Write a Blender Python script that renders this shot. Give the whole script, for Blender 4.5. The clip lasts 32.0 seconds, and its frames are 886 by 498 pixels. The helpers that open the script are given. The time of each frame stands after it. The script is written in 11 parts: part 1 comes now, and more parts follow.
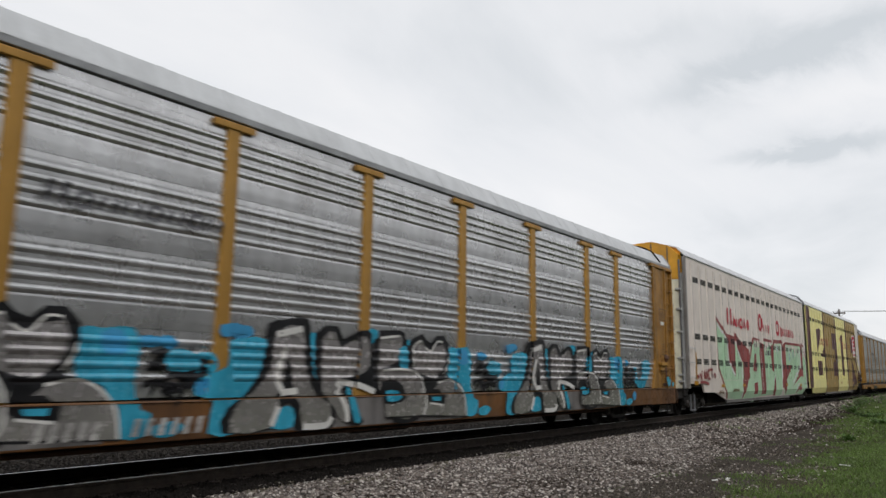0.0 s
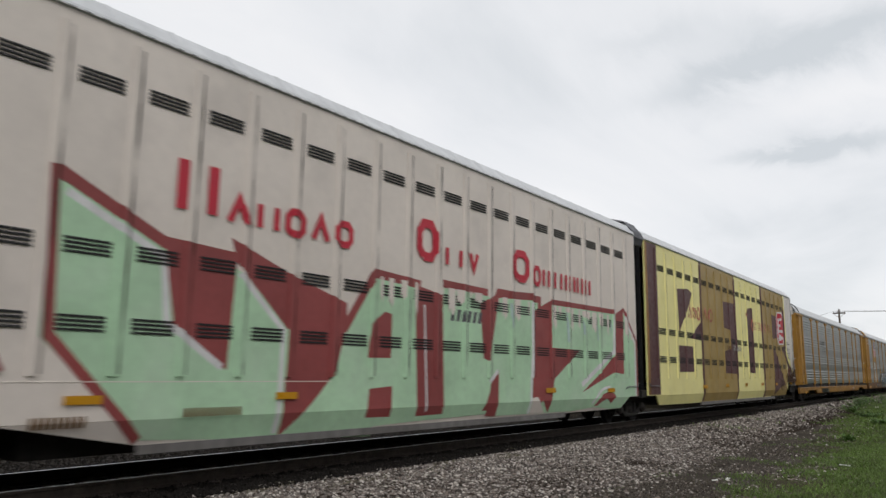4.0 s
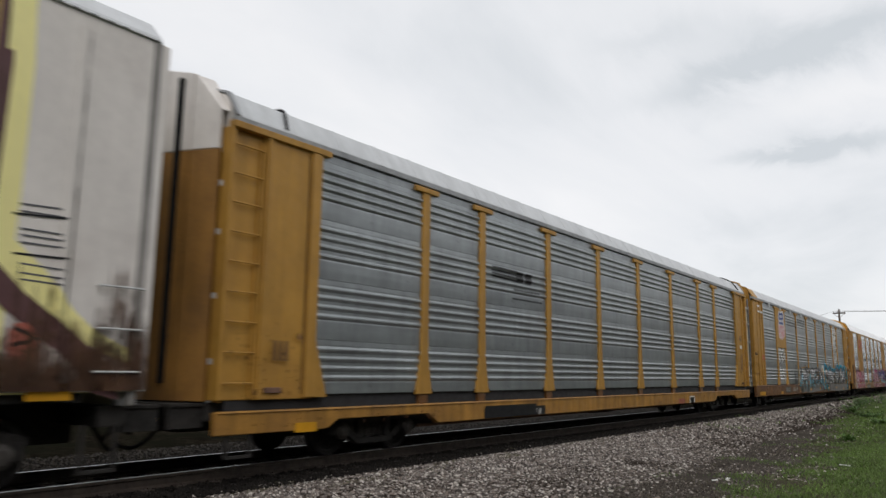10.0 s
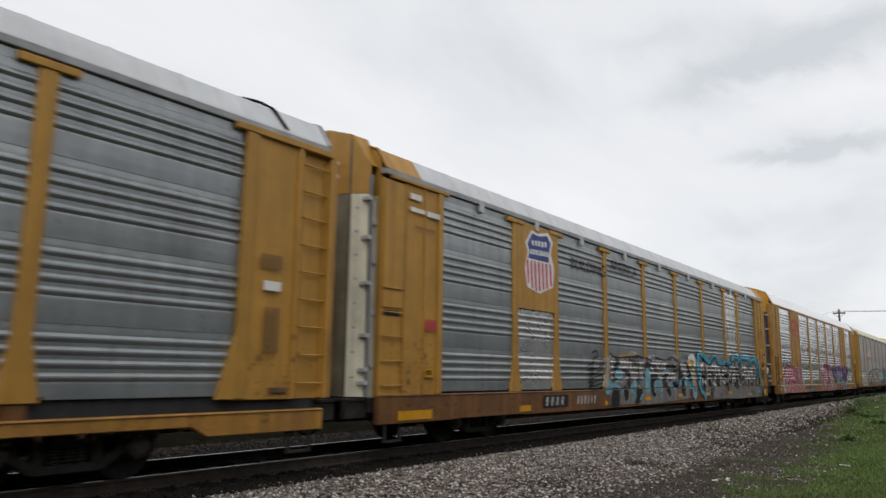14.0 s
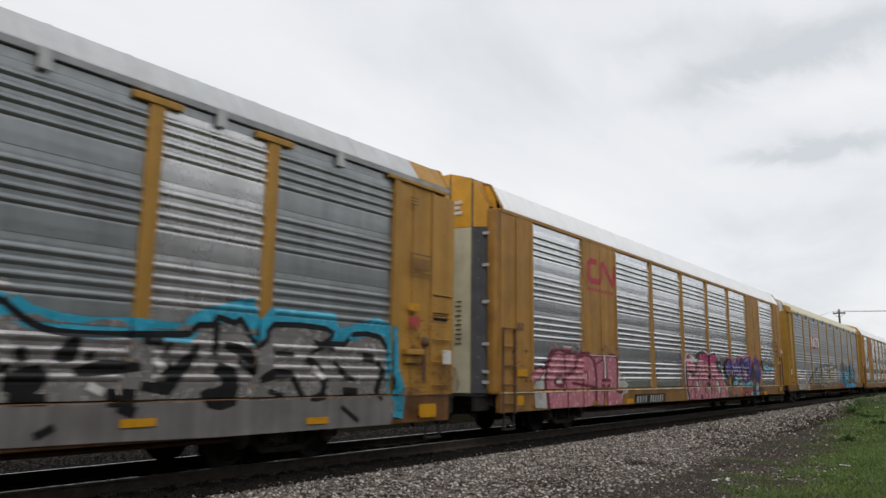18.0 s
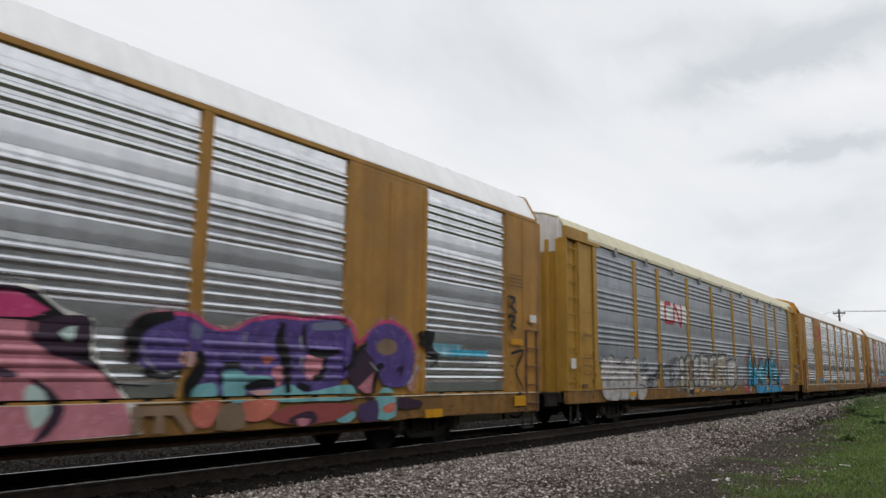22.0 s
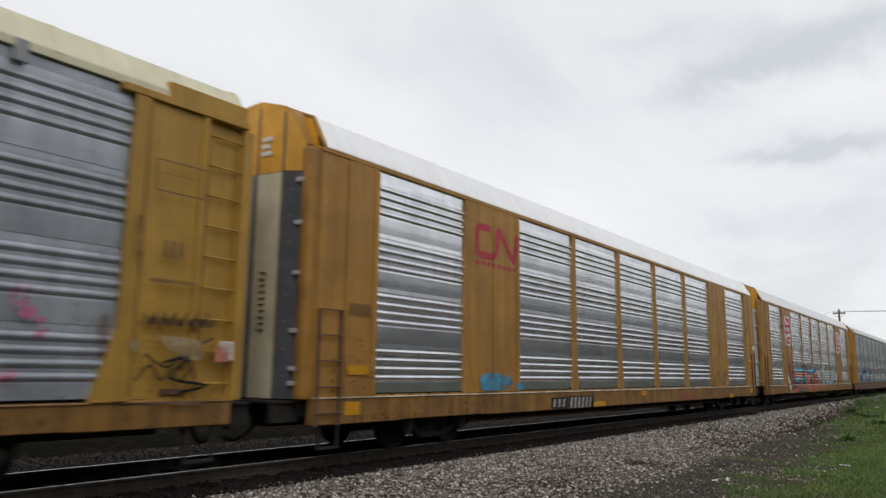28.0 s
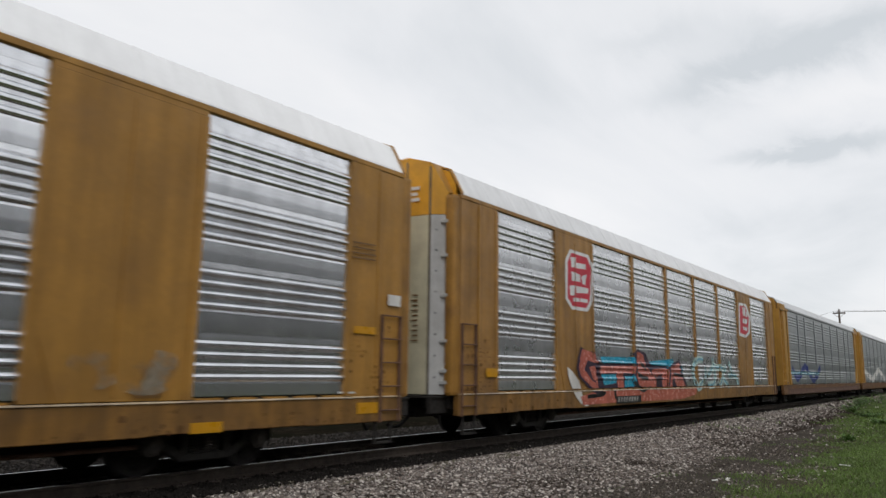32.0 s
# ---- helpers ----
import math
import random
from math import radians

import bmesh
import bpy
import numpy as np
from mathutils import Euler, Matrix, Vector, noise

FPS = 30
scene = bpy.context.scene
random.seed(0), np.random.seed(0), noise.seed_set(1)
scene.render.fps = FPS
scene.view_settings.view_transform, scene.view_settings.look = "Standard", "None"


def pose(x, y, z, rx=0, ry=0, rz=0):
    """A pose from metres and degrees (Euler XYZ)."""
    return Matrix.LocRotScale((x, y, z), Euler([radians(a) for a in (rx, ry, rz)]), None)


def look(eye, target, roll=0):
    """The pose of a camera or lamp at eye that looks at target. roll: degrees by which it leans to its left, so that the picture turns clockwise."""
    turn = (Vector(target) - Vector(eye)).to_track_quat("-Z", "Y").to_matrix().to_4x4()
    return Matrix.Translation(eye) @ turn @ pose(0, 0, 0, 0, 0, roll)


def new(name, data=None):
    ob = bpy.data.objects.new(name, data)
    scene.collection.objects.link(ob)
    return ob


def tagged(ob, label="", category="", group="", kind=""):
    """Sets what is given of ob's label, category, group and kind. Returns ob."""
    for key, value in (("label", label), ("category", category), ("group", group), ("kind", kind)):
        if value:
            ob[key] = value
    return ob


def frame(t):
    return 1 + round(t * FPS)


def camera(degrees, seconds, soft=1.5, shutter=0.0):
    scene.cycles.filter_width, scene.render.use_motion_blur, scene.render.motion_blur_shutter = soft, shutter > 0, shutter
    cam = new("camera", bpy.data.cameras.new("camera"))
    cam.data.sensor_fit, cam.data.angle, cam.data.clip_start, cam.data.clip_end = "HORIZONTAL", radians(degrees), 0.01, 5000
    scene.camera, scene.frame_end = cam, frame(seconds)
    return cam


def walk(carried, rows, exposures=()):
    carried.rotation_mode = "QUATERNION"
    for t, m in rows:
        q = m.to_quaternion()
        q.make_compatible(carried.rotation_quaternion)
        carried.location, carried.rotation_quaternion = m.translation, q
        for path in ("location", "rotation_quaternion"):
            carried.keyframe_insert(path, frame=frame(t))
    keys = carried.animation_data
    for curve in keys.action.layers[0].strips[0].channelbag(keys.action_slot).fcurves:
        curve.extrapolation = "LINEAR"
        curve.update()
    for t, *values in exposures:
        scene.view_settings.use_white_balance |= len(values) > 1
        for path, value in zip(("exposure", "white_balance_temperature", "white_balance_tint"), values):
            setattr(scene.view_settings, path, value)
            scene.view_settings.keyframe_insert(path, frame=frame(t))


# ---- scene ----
from mathutils.geometry import tessellate_polygon as geometry_tessellate

# ---- camera: a tripod beside the track ----
EYE = (0.0, 0.0, 1.39)
cam = camera(62.0, 32.0, soft=1.45, shutter=0.45)
YAW, PITCH = radians(36.25), radians(9.52)
AIM = (EYE[0] - math.sin(YAW) * math.cos(PITCH), EYE[1] + math.cos(YAW) * math.cos(PITCH), EYE[2] + math.sin(PITCH))
walk(cam, [(0.0, look(EYE, AIM, 0.73)), (32.0, look(EYE, AIM, 0.73))], [(0.0, 0.0, 6560, 11.0), (32.0, 0.0, 6560, 11.0)])

# ---- plan: the track runs along +y, rail tops at z = 0 ----
TRACK_X = -9.84
HALF = 1.5
LENGTH_A = 27.4
LENGTH_B = 26.9


def travel(t):
    """Metres that the train has rolled towards the camera at t seconds."""
    u = t / 16 - 1
    p2 = (3 * u * u - 1) / 2
    p3 = (5 * u ** 3 - 3 * u) / 2
    p4 = (35 * u ** 4 - 30 * u * u + 3) / 8
    p5 = (63 * u ** 5 - 70 * u ** 3 + 15 * u) / 8
    late = 0.22 * min(max((t - 29.0) / 0.5, 0), 1) - 0.03 * max(t - 30, 0)
    return 100.8 * (u + 1) + 0.119 * (u + 1) - 0.439 * (p2 - 1) - 0.227 * (p3 + 1) + 0.040 * (p4 - 1) + 0.074 * (p5 + 1) - late


# ---- light: an overcast sky with a broad, weak sun behind the clouds ----
SUN_ELEVATION, SUN_AZIMUTH = radians(48), radians(135)


def make_world():
    w = bpy.data.worlds.new("overcast_sky")
    scene.world = w
    w.use_nodes = True
    nt = w.node_tree
    nt.nodes.clear()
    n, l = nt.nodes.new, nt.links.new

    def math_node(op, a, b=None, clamp=False):
        m = n("ShaderNodeMath")
        m.operation, m.use_clamp = op, clamp
        for i, v in enumerate((a, b)):
            if v is None:
                continue
            if isinstance(v, (int, float)):
                m.inputs[i].default_value = v
            else:
                l(v, m.inputs[i])
        return m.outputs[0]

    tc = n("ShaderNodeTexCoord")
    sep = n("ShaderNodeSeparateXYZ")
    l(tc.outputs["Generated"], sep.inputs[0])
    den = math_node("ADD", math_node("MAXIMUM", sep.outputs[2], 0.0), 0.16)
    px, py = math_node("DIVIDE", sep.outputs[0], den), math_node("DIVIDE", sep.outputs[1], den)
    comb = n("ShaderNodeCombineXYZ")
    l(px, comb.inputs[0]), l(py, comb.inputs[1])

    def cloud(scale, detail, rough, offset, dist):
        mp = n("ShaderNodeMapping")
        mp.inputs["Location"].default_value = offset
        mp.inputs["Rotation"].default_value = (0, 0, radians(28))
        mp.inputs["Scale"].default_value = (1.0, 0.55, 1.0)
        l(comb.outputs[0], mp.inputs[0])
        t = n("ShaderNodeTexNoise")
        t.inputs["Scale"].default_value, t.inputs["Detail"].default_value = scale, detail
        t.inputs["Roughness"].default_value, t.inputs["Distortion"].default_value = rough, dist
        l(mp.outputs[0], t.inputs["Vector"])
        return t.outputs["Fac"]

    big = cloud(0.55, 4, 0.5, (3.1, 1.7, 0), 0.3)
    fine = cloud(1.6, 7, 0.55, (7.7, 2.3, 0), 0.5)
    mixv = math_node("ADD", math_node("MULTIPLY", big, 0.62), math_node("MULTIPLY", fine, 0.38))
    # darker banks with a firmer lower edge: centre, half-lengths, turn, strength
    ragged = cloud(5.5, 6, 0.6, (1.3, 8.1, 0), 0.6)
    wx = math_node("ADD", px, math_node("MULTIPLY", math_node("SUBTRACT", fine, 0.5), 0.45))
    wy = math_node("ADD", py, math_node("MULTIPLY", math_node("SUBTRACT", ragged, 0.5), 0.34))
    for cx, cy, rx, ry, turn, depth in ((-0.20, 1.655, 0.21, 0.105, -2, 0.15), (-0.44, 1.72, 0.20, 0.060, -6, 0.11), (-0.50, 1.50, 0.14, 0.07, 10, 0.07), (-0.24, 2.215, 0.20, 0.085, 4, 0.15), (-0.46, 2.20, 0.13, 0.05, 0, 0.10), (0.02, 1.62, 0.2, 0.16, 0, 0.10), (-0.55, 4.6, 0.7, 0.35, 0, 0.10), (-1.2, 0.7, 0.7, 0.5, 20, 0.05), (-0.95, 2.2, 0.7, 0.45, 20, -0.09), (-0.25, 1.93, 0.3, 0.09, -6, -0.09)):
        dx, dy = math_node("SUBTRACT", wx, cx), math_node("SUBTRACT", wy, cy)
        co, si = math.cos(radians(turn)), math.sin(radians(turn))
        a1 = math_node("ADD", math_node("MULTIPLY", dx, co / rx), math_node("MULTIPLY", dy, si / rx))
        b1 = math_node("ADD", math_node("MULTIPLY", dx, -si / ry), math_node("MULTIPLY", dy, co / ry))
        q = math_node("ADD", math_node("MULTIPLY", a1, a1), math_node("MULTIPLY", b1, b1))
        mixv = math_node("SUBTRACT", mixv, math_node("MULTIPLY", math_node("POWER", 2.718, math_node("MULTIPLY", q, -1.0)), depth))
    ramp = n("ShaderNodeValToRGB")
    e = ramp.color_ramp.elements
    e[0].position, e[0].color = 0.28, (0.615, 0.655, 0.685, 1)
    e[1].position, e[1].color = 0.62, (0.915, 0.918, 0.922, 1)
    m1 = ramp.color_ramp.elements.new(0.44)
    m1.color = (0.79, 0.812, 0.835, 1)
    l(mixv, ramp.inputs[0])
    sky = n("ShaderNodeTexSky")
    sky.sky_type, sky.sun_disc = "NISHITA", False
    sky.sun_elevation, sky.sun_rotation = SUN_ELEVATION, SUN_AZIMUTH
    bg1, bg2, add = n("ShaderNodeBackground"), n("ShaderNodeBackground"), n("ShaderNodeAddShader")
    l(sky.outputs[0], bg1.inputs[0])
    bg1.inputs[1].default_value = 0.008
    l(ramp.outputs[0], bg2.inputs[0])
    bg2.inputs[1].default_value = 1.0
    out = n("ShaderNodeOutputWorld")
    l(bg1.outputs[0], add.inputs[0]), l(bg2.outputs[0], add.inputs[1]), l(add.outputs[0], out.inputs[0])


make_world()
sun = new("sun", bpy.data.lights.new("sun", "SUN"))
sun.data.energy, sun.data.angle, sun.data.color = 0.74, radians(25), (1.0, 0.97, 0.93)
sun.matrix_world = look((60 * math.sin(SUN_AZIMUTH), 60 * math.cos(SUN_AZIMUTH), 60 * math.tan(SUN_ELEVATION)), (0, 0, 0))
scene.view_settings.exposure = 0.0

# ---- materials ----
def surface(name, base, rough=0.6, metal=0.0, vary=0.25, grain=3.0, streak=0.0, dirt=None, dirt_amount=0.0, bump=0.15, bump_scale=40.0, island=0.0, piece=0.0, spec=0.5, rough_vary=0.12, ragged=None):
    """A procedural surface: colour varied at two scales, vertical streaks, dirt, fine relief; island: by loose piece, piece: by object; ragged (scale, low, high): thin, broken cover."""
    m = bpy.data.materials.new(name)
    m.use_nodes = True
    nt = m.node_tree
    n, l = nt.nodes.new, nt.links.new
    b = nt.nodes["Principled BSDF"]
    b.inputs["Roughness"].default_value, b.inputs["Metallic"].default_value = rough, metal
    b.inputs["Specular IOR Level"].default_value = spec
    tc = n("ShaderNodeTexCoord")
    where = tc.outputs["Object"]
    if piece:
        info, shift, far = n("ShaderNodeObjectInfo"), n("ShaderNodeVectorMath"), n("ShaderNodeVectorMath")
        far.operation, shift.operation = "SCALE", "ADD"
        far.inputs[0].default_value = (37.0, 91.0, 53.0)
        l(info.outputs["Random"], far.inputs["Scale"])
        l(where, shift.inputs[0]), l(far.outputs[0], shift.inputs[1])
        where = shift.outputs[0]

    def noise_tex(scale, detail, stretch=(1, 1, 1)):
        mp = n("ShaderNodeMapping")
        mp.inputs["Scale"].default_value = stretch
        l(where, mp.inputs[0])
        t = n("ShaderNodeTexNoise")
        t.inputs["Scale"].default_value, t.inputs["Detail"].default_value = scale, detail
        l(mp.outputs[0], t.inputs["Vector"])
        return t.outputs["Fac"]

    def mixed(kind, fac, a, c):
        x = n("ShaderNodeMix")
        x.data_type, x.blend_type = "RGBA", kind
        for sock, v in ((x.inputs[0], fac), (x.inputs[6], a), (x.inputs[7], c)):
            if isinstance(v, (int, float)):
                sock.default_value = v
            elif isinstance(v, tuple):
                sock.default_value = (*v, 1)
            else:
                l(v, sock)
        return x.outputs[2]

    def span(v, lo, hi, to_lo, to_hi):
        r = n("ShaderNodeMapRange")
        for i, q in enumerate((lo, hi, to_lo, to_hi)):
            r.inputs[i + 1].default_value = q
        l(v, r.inputs[0])
        return r.outputs[0]

    def grey(v):
        c = n("ShaderNodeCombineColor")
        for i in range(3):
            l(v, c.inputs[i])
        return c.outputs[0]

    col = mixed("MULTIPLY", 1.0, base, grey(span(noise_tex(grain, 6), 0.3, 0.7, 1 - vary, 1 + vary)))
    col = mixed("MULTIPLY", 1.0, col, grey(span(noise_tex(grain * 12, 4), 0.3, 0.7, 1 - vary * 0.45, 1 + vary * 0.45)))
    if streak:
        col = mixed("MULTIPLY", 1.0, col, grey(span(noise_tex(2.2, 5, (1, 2.4, 0.14)), 0.35, 0.68, 1 + streak * 0.5, 1 - streak)))
    if dirt:
        col = mixed("MIX", span(noise_tex(1.1, 8), 0.52, 0.74, 0, dirt_amount), col, dirt)
    if island:
        g = n("ShaderNodeNewGeometry")
        col = mixed("MULTIPLY", 1.0, col, grey(span(g.outputs["Random Per Island"], 0, 1, 1 - island, 1 + island)))
    if piece:
        o = n("ShaderNodeObjectInfo")
        col = mixed("MULTIPLY", 1.0, col, grey(span(o.outputs["Random"], 0, 1, 1 - piece, 1 + piece)))
    l(col, b.inputs["Base Color"])
    l(span(noise_tex(grain * 3, 5), 0.3, 0.7, max(rough - rough_vary, 0.05), min(rough + rough_vary, 1)), b.inputs["Roughness"])
    if ragged:
        l(span(noise_tex(ragged[0], 7), ragged[1], ragged[2], 0, 1), b.inputs["Alpha"])
    if bump:
        bp = n("ShaderNodeBump")
        bp.inputs["Strength"].default_value, bp.inputs["Distance"].default_value = bump, 0.01
        l(noise_tex(bump_scale, 4), bp.inputs["Height"])
        l(bp.outputs[0], b.inputs["Normal"])
    return m


def sheet_metal(name, base, rough, metal, stain, stain_amount, specks=0.5, piece=0.08, wear=1.0, haze=0.05):
    """Galvanised sheet: cloudy oxide, streaks along the sheet, stains that run down, dark specks; it differs from sheet to sheet."""
    m = surface(name, base, rough, metal, vary=0.07, grain=0.9, streak=0.10, dirt=stain, dirt_amount=stain_amount, piece=piece, bump=0.0, rough_vary=haze)
    nt = m.node_tree
    n, l = nt.nodes.new, nt.links.new
    b = nt.nodes["Principled BSDF"]
    col = b.inputs["Base Color"].links[0].from_socket
    tc, info, far, shift = n("ShaderNodeTexCoord"), n("ShaderNodeObjectInfo"), n("ShaderNodeVectorMath"), n("ShaderNodeVectorMath")
    far.operation, shift.operation = "SCALE", "ADD"
    far.inputs[0].default_value = (17.0, 71.0, 29.0)
    l(info.outputs["Random"], far.inputs["Scale"]), l(tc.outputs["Object"], shift.inputs[0]), l(far.outputs[0], shift.inputs[1])
    for scale, stretch, detail, lo, hi, dark in ((1.0, (1, 0.7, 9.0), 5, 0.42, 0.72, 0.20 * wear), (1.0, (1, 5.0, 1.1), 4, 0.50, 0.72, 0.26 * wear), (1.0, (9, 9, 9), 3, 0.66, 0.74, specks)):
        mp, t, r, x = n("ShaderNodeMapping"), n("ShaderNodeTexNoise"), n("ShaderNodeMapRange"), n("ShaderNodeMix")
        mp.inputs["Scale"].default_value = stretch
        t.inputs["Scale"].default_value, t.inputs["Detail"].default_value = scale, detail
        l(shift.outputs[0], mp.inputs[0]), l(mp.outputs[0], t.inputs["Vector"])
        r.inputs[1].default_value, r.inputs[2].default_value, r.inputs[3].default_value, r.inputs[4].default_value = lo, hi, 0.0, dark
        l(t.outputs["Fac"], r.inputs[0])
        x.data_type, x.blend_type = "RGBA", "MIX"
        l(r.outputs[0], x.inputs[0]), l(col, x.inputs[6])
        x.inputs[7].default_value = (*[c * 0.5 for c in stain], 1)
        col = x.outputs[2]
    l(col, b.inputs["Base Color"])
    return m


def paint(name, base, rough=0.55, **kw):
    kw.setdefault("vary", 0.10)
    kw.setdefault("streak", 0.16)
    kw.setdefault("bump", 0.05)
    return surface(name, base, rough, **kw)


RUST = (0.075, 0.035, 0.018)
YELLOW = paint("rack_yellow_paint", (0.43, 0.226, 0.037), dirt=(0.28, 0.130, 0.026), dirt_amount=0.38)
YELLOW_B = paint("rack_ochre_paint", (0.382, 0.193, 0.035), vary=0.14, grain=1.2, dirt=(0.20, 0.10, 0.028), dirt_amount=0.55)
YELLOW_C = paint("rack_pale_ochre_paint", (0.425, 0.240, 0.036), dirt=(0.24, 0.125, 0.028), dirt_amount=0.42)
YELLOW_RUSTY = paint("rust_mottled_yellow_paint", (0.36, 0.178, 0.030), vary=0.2, grain=2.0, streak=0.3, dirt=(0.15, 0.070, 0.022), dirt_amount=0.62)
SILL_PAINT = paint("weathered_sill_paint", (0.165, 0.070, 0.018), streak=0.3, dirt=RUST, dirt_amount=0.75)
# pale colour painted for the sky's glint on the sill edge
SILL_GLINT = paint("worn_sill_edge", (0.40, 0.31, 0.19), rough=0.28, spec=0.9, vary=0.35, grain=1.2, dirt=(0.16, 0.09, 0.04), dirt_amount=0.7)
SILL_OCHRE = paint("grimy_ochre_sill_paint", (0.25, 0.125, 0.028), vary=0.2, streak=0.35, dirt=(0.10, 0.055, 0.022), dirt_amount=0.7)
SILL_GREY = paint("overpainted_sill", (0.19, 0.18, 0.175), streak=0.3, dirt=(0.10, 0.09, 0.08), dirt_amount=0.6)
RUSTED = surface("rusted_steel", (0.13, 0.070, 0.048), 0.85, vary=0.35, grain=4)
STEEL_DULL = sheet_metal("dull_galvanised_sheet", (0.335, 0.36, 0.37), 0.36, 0.65, (0.20, 0.21, 0.21), 0.40, piece=0.10, wear=0.7)
STEEL_MID = sheet_metal("weathered_galvanised_sheet", (0.625, 0.63, 0.635), 0.28, 0.75, (0.34, 0.33, 0.32), 0.4, wear=0.6, haze=0.03)
STEEL_NEW = sheet_metal("bright_galvanised_sheet", (0.80, 0.82, 0.85), 0.25, 0.92, (0.50, 0.50, 0.51), 0.2, specks=0.10, piece=0.05, wear=0.18, haze=0.015)
STEEL_AGED = sheet_metal("aged_galvanised_sheet", (0.71, 0.725, 0.745), 0.28, 0.86, (0.52, 0.52, 0.52), 0.12, specks=0.10, piece=0.05, wear=0.3, haze=0.02)
ROOF_PALE = surface("pale_grey_roof_sheet", (0.74, 0.75, 0.76), 0.42, 0.0, vary=0.06, grain=1.2, streak=0.08, bump=0.03)
YELLOW_D = paint("faded_ochre_paint", (0.335, 0.172, 0.042), vary=0.2, grain=1.2, streak=0.25, dirt=(0.17, 0.09, 0.035), dirt_amount=0.65)
STEEL_BLUE = sheet_metal("blue_grey_galvanised_sheet", (0.40, 0.43, 0.475), 0.40, 0.45, (0.22, 0.24, 0.27), 0.5, piece=0.10)
ROOF_WHITE = surface("white_roof_sheet", (0.93, 0.94, 0.95), 0.42, 0.0, vary=0.04, grain=1.2, streak=0.05, bump=0.03)
ROOF_GREY = surface("grey_galvanised_roof", (0.56, 0.575, 0.585), 0.45, 0.15, vary=0.08, grain=1.5, streak=0.08, bump=0.04)
ROOF_CREAM = surface("cream_roof_paint", (0.66, 0.62, 0.44), 0.55, vary=0.07, grain=1.5, streak=0.08, bump=0.04)
RAIL_GREY = surface("grey_roof_rail", (0.32, 0.33, 0.34), 0.55, 0.3, vary=0.2, grain=2.5, bump=0.06)
# near-black for shade in slots, door gaps and vents; gutter clips share it
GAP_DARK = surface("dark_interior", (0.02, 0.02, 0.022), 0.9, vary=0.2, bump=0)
BLACK_RUBBER = surface("black_diaphragm", (0.009, 0.009, 0.010), 0.9, spec=0.2, vary=0.3, grain=2, bump=0.1)
TRUCK_BLACK = surface("grimy_truck_steel", (0.020, 0.0175, 0.0155), 0.8, 0.1, vary=0.45, grain=5)
CAP_STEEL = surface("worn_bearing_cap_steel", (0.070, 0.062, 0.056), 0.6, 0.3, vary=0.35, grain=9)
WHEEL_STEEL = surface("wheel_steel", (0.022, 0.019, 0.018), 0.7, 0.3, vary=0.3, grain=8)
LEAF_GREY = paint("dark_blue_grey_door_paint", (0.075, 0.077, 0.090), streak=0.25, vary=0.2)
# mustard darkened both for dirt and for shade from the car ahead
LEAF_SHADED = paint("grimy_mustard_door_paint", (0.27, 0.132, 0.030), streak=0.3, vary=0.2, grain=1.5, dirt=(0.13, 0.065, 0.025), dirt_amount=0.75)
GROOVE = surface("dull_door_seal", (0.13, 0.11, 0.085), 0.85, vary=0.3, bump=0)
CREAM_DOOR = paint("cream_door_paint", (0.62, 0.59, 0.43), dirt=(0.25, 0.22, 0.15), dirt_amount=0.5)
END_AMBER = paint("amber_end_door_paint", (0.70, 0.345, 0.022), streak=0.12, vary=0.12, dirt=(0.32, 0.15, 0.025), dirt_amount=0.5)
# ivory darkened for grime and for shade in the gap between cars
IVORY_SHADED = paint("grimy_ivory_door_paint", (0.22, 0.20, 0.14), streak=0.3, vary=0.2, dirt=(0.09, 0.075, 0.05), dirt_amount=0.7)
POST_GREY = paint("dull_grey_post_paint", (0.25, 0.235, 0.22), streak=0.2, vary=0.15)
END_IVORY = paint("ivory_end_door_paint", (0.76, 0.73, 0.57), streak=0.25, vary=0.12, dirt=(0.26, 0.23, 0.17), dirt_amount=0.5)
GREY_DOOR = paint("grey_door_steel", (0.22, 0.225, 0.24), metal=0.3, streak=0.3)
PALE_GREY = paint("pale_grey_trim", (0.55, 0.56, 0.56), streak=0.2)
BODY_BEIGE = paint("beige_grey_body_paint", (0.77, 0.70, 0.635), streak=0.0, vary=0.06, grain=0.6, dirt=(0.52, 0.47, 0.43), dirt_amount=0.45, bump=0.5, bump_scale=2.2)
BODY_WHITE = paint("chalky_white_paint", (0.72, 0.68, 0.64), streak=0.05, vary=0.08, grain=0.7, dirt=(0.42, 0.37, 0.34), dirt_amount=0.45, bump=0.4, bump_scale=2.2)
BODY_LEMON = paint("pale_lemon_paint", (0.90, 0.83, 0.36), streak=0.0, vary=0.05, grain=0.6, dirt=(0.66, 0.60, 0.24), dirt_amount=0.35, bump=0.35, bump_scale=2.2)
BODY_OLIVE = paint("olive_ochre_paint", (0.375, 0.262, 0.088), streak=0.0, vary=0.08, grain=0.6, dirt=(0.27, 0.19, 0.07), dirt_amount=0.4, bump=0.35, bump_scale=2.2)
BROWN = paint("maroon_brown_paint", (0.105, 0.045, 0.047), streak=0.0, vary=0.12)
MINT = paint("mint_green_spray", (0.47, 0.70, 0.47), streak=0.0, vary=0.12, grain=0.7, dirt=(0.62, 0.72, 0.60), dirt_amount=0.3, bump=0.3, bump_scale=2.2)
BRICK_RED = paint("brick_red_spray", (0.30, 0.066, 0.064), streak=0.0, vary=0.14, grain=0.9)
RED = paint("red_paint", (0.55, 0.025, 0.05), streak=0.05)
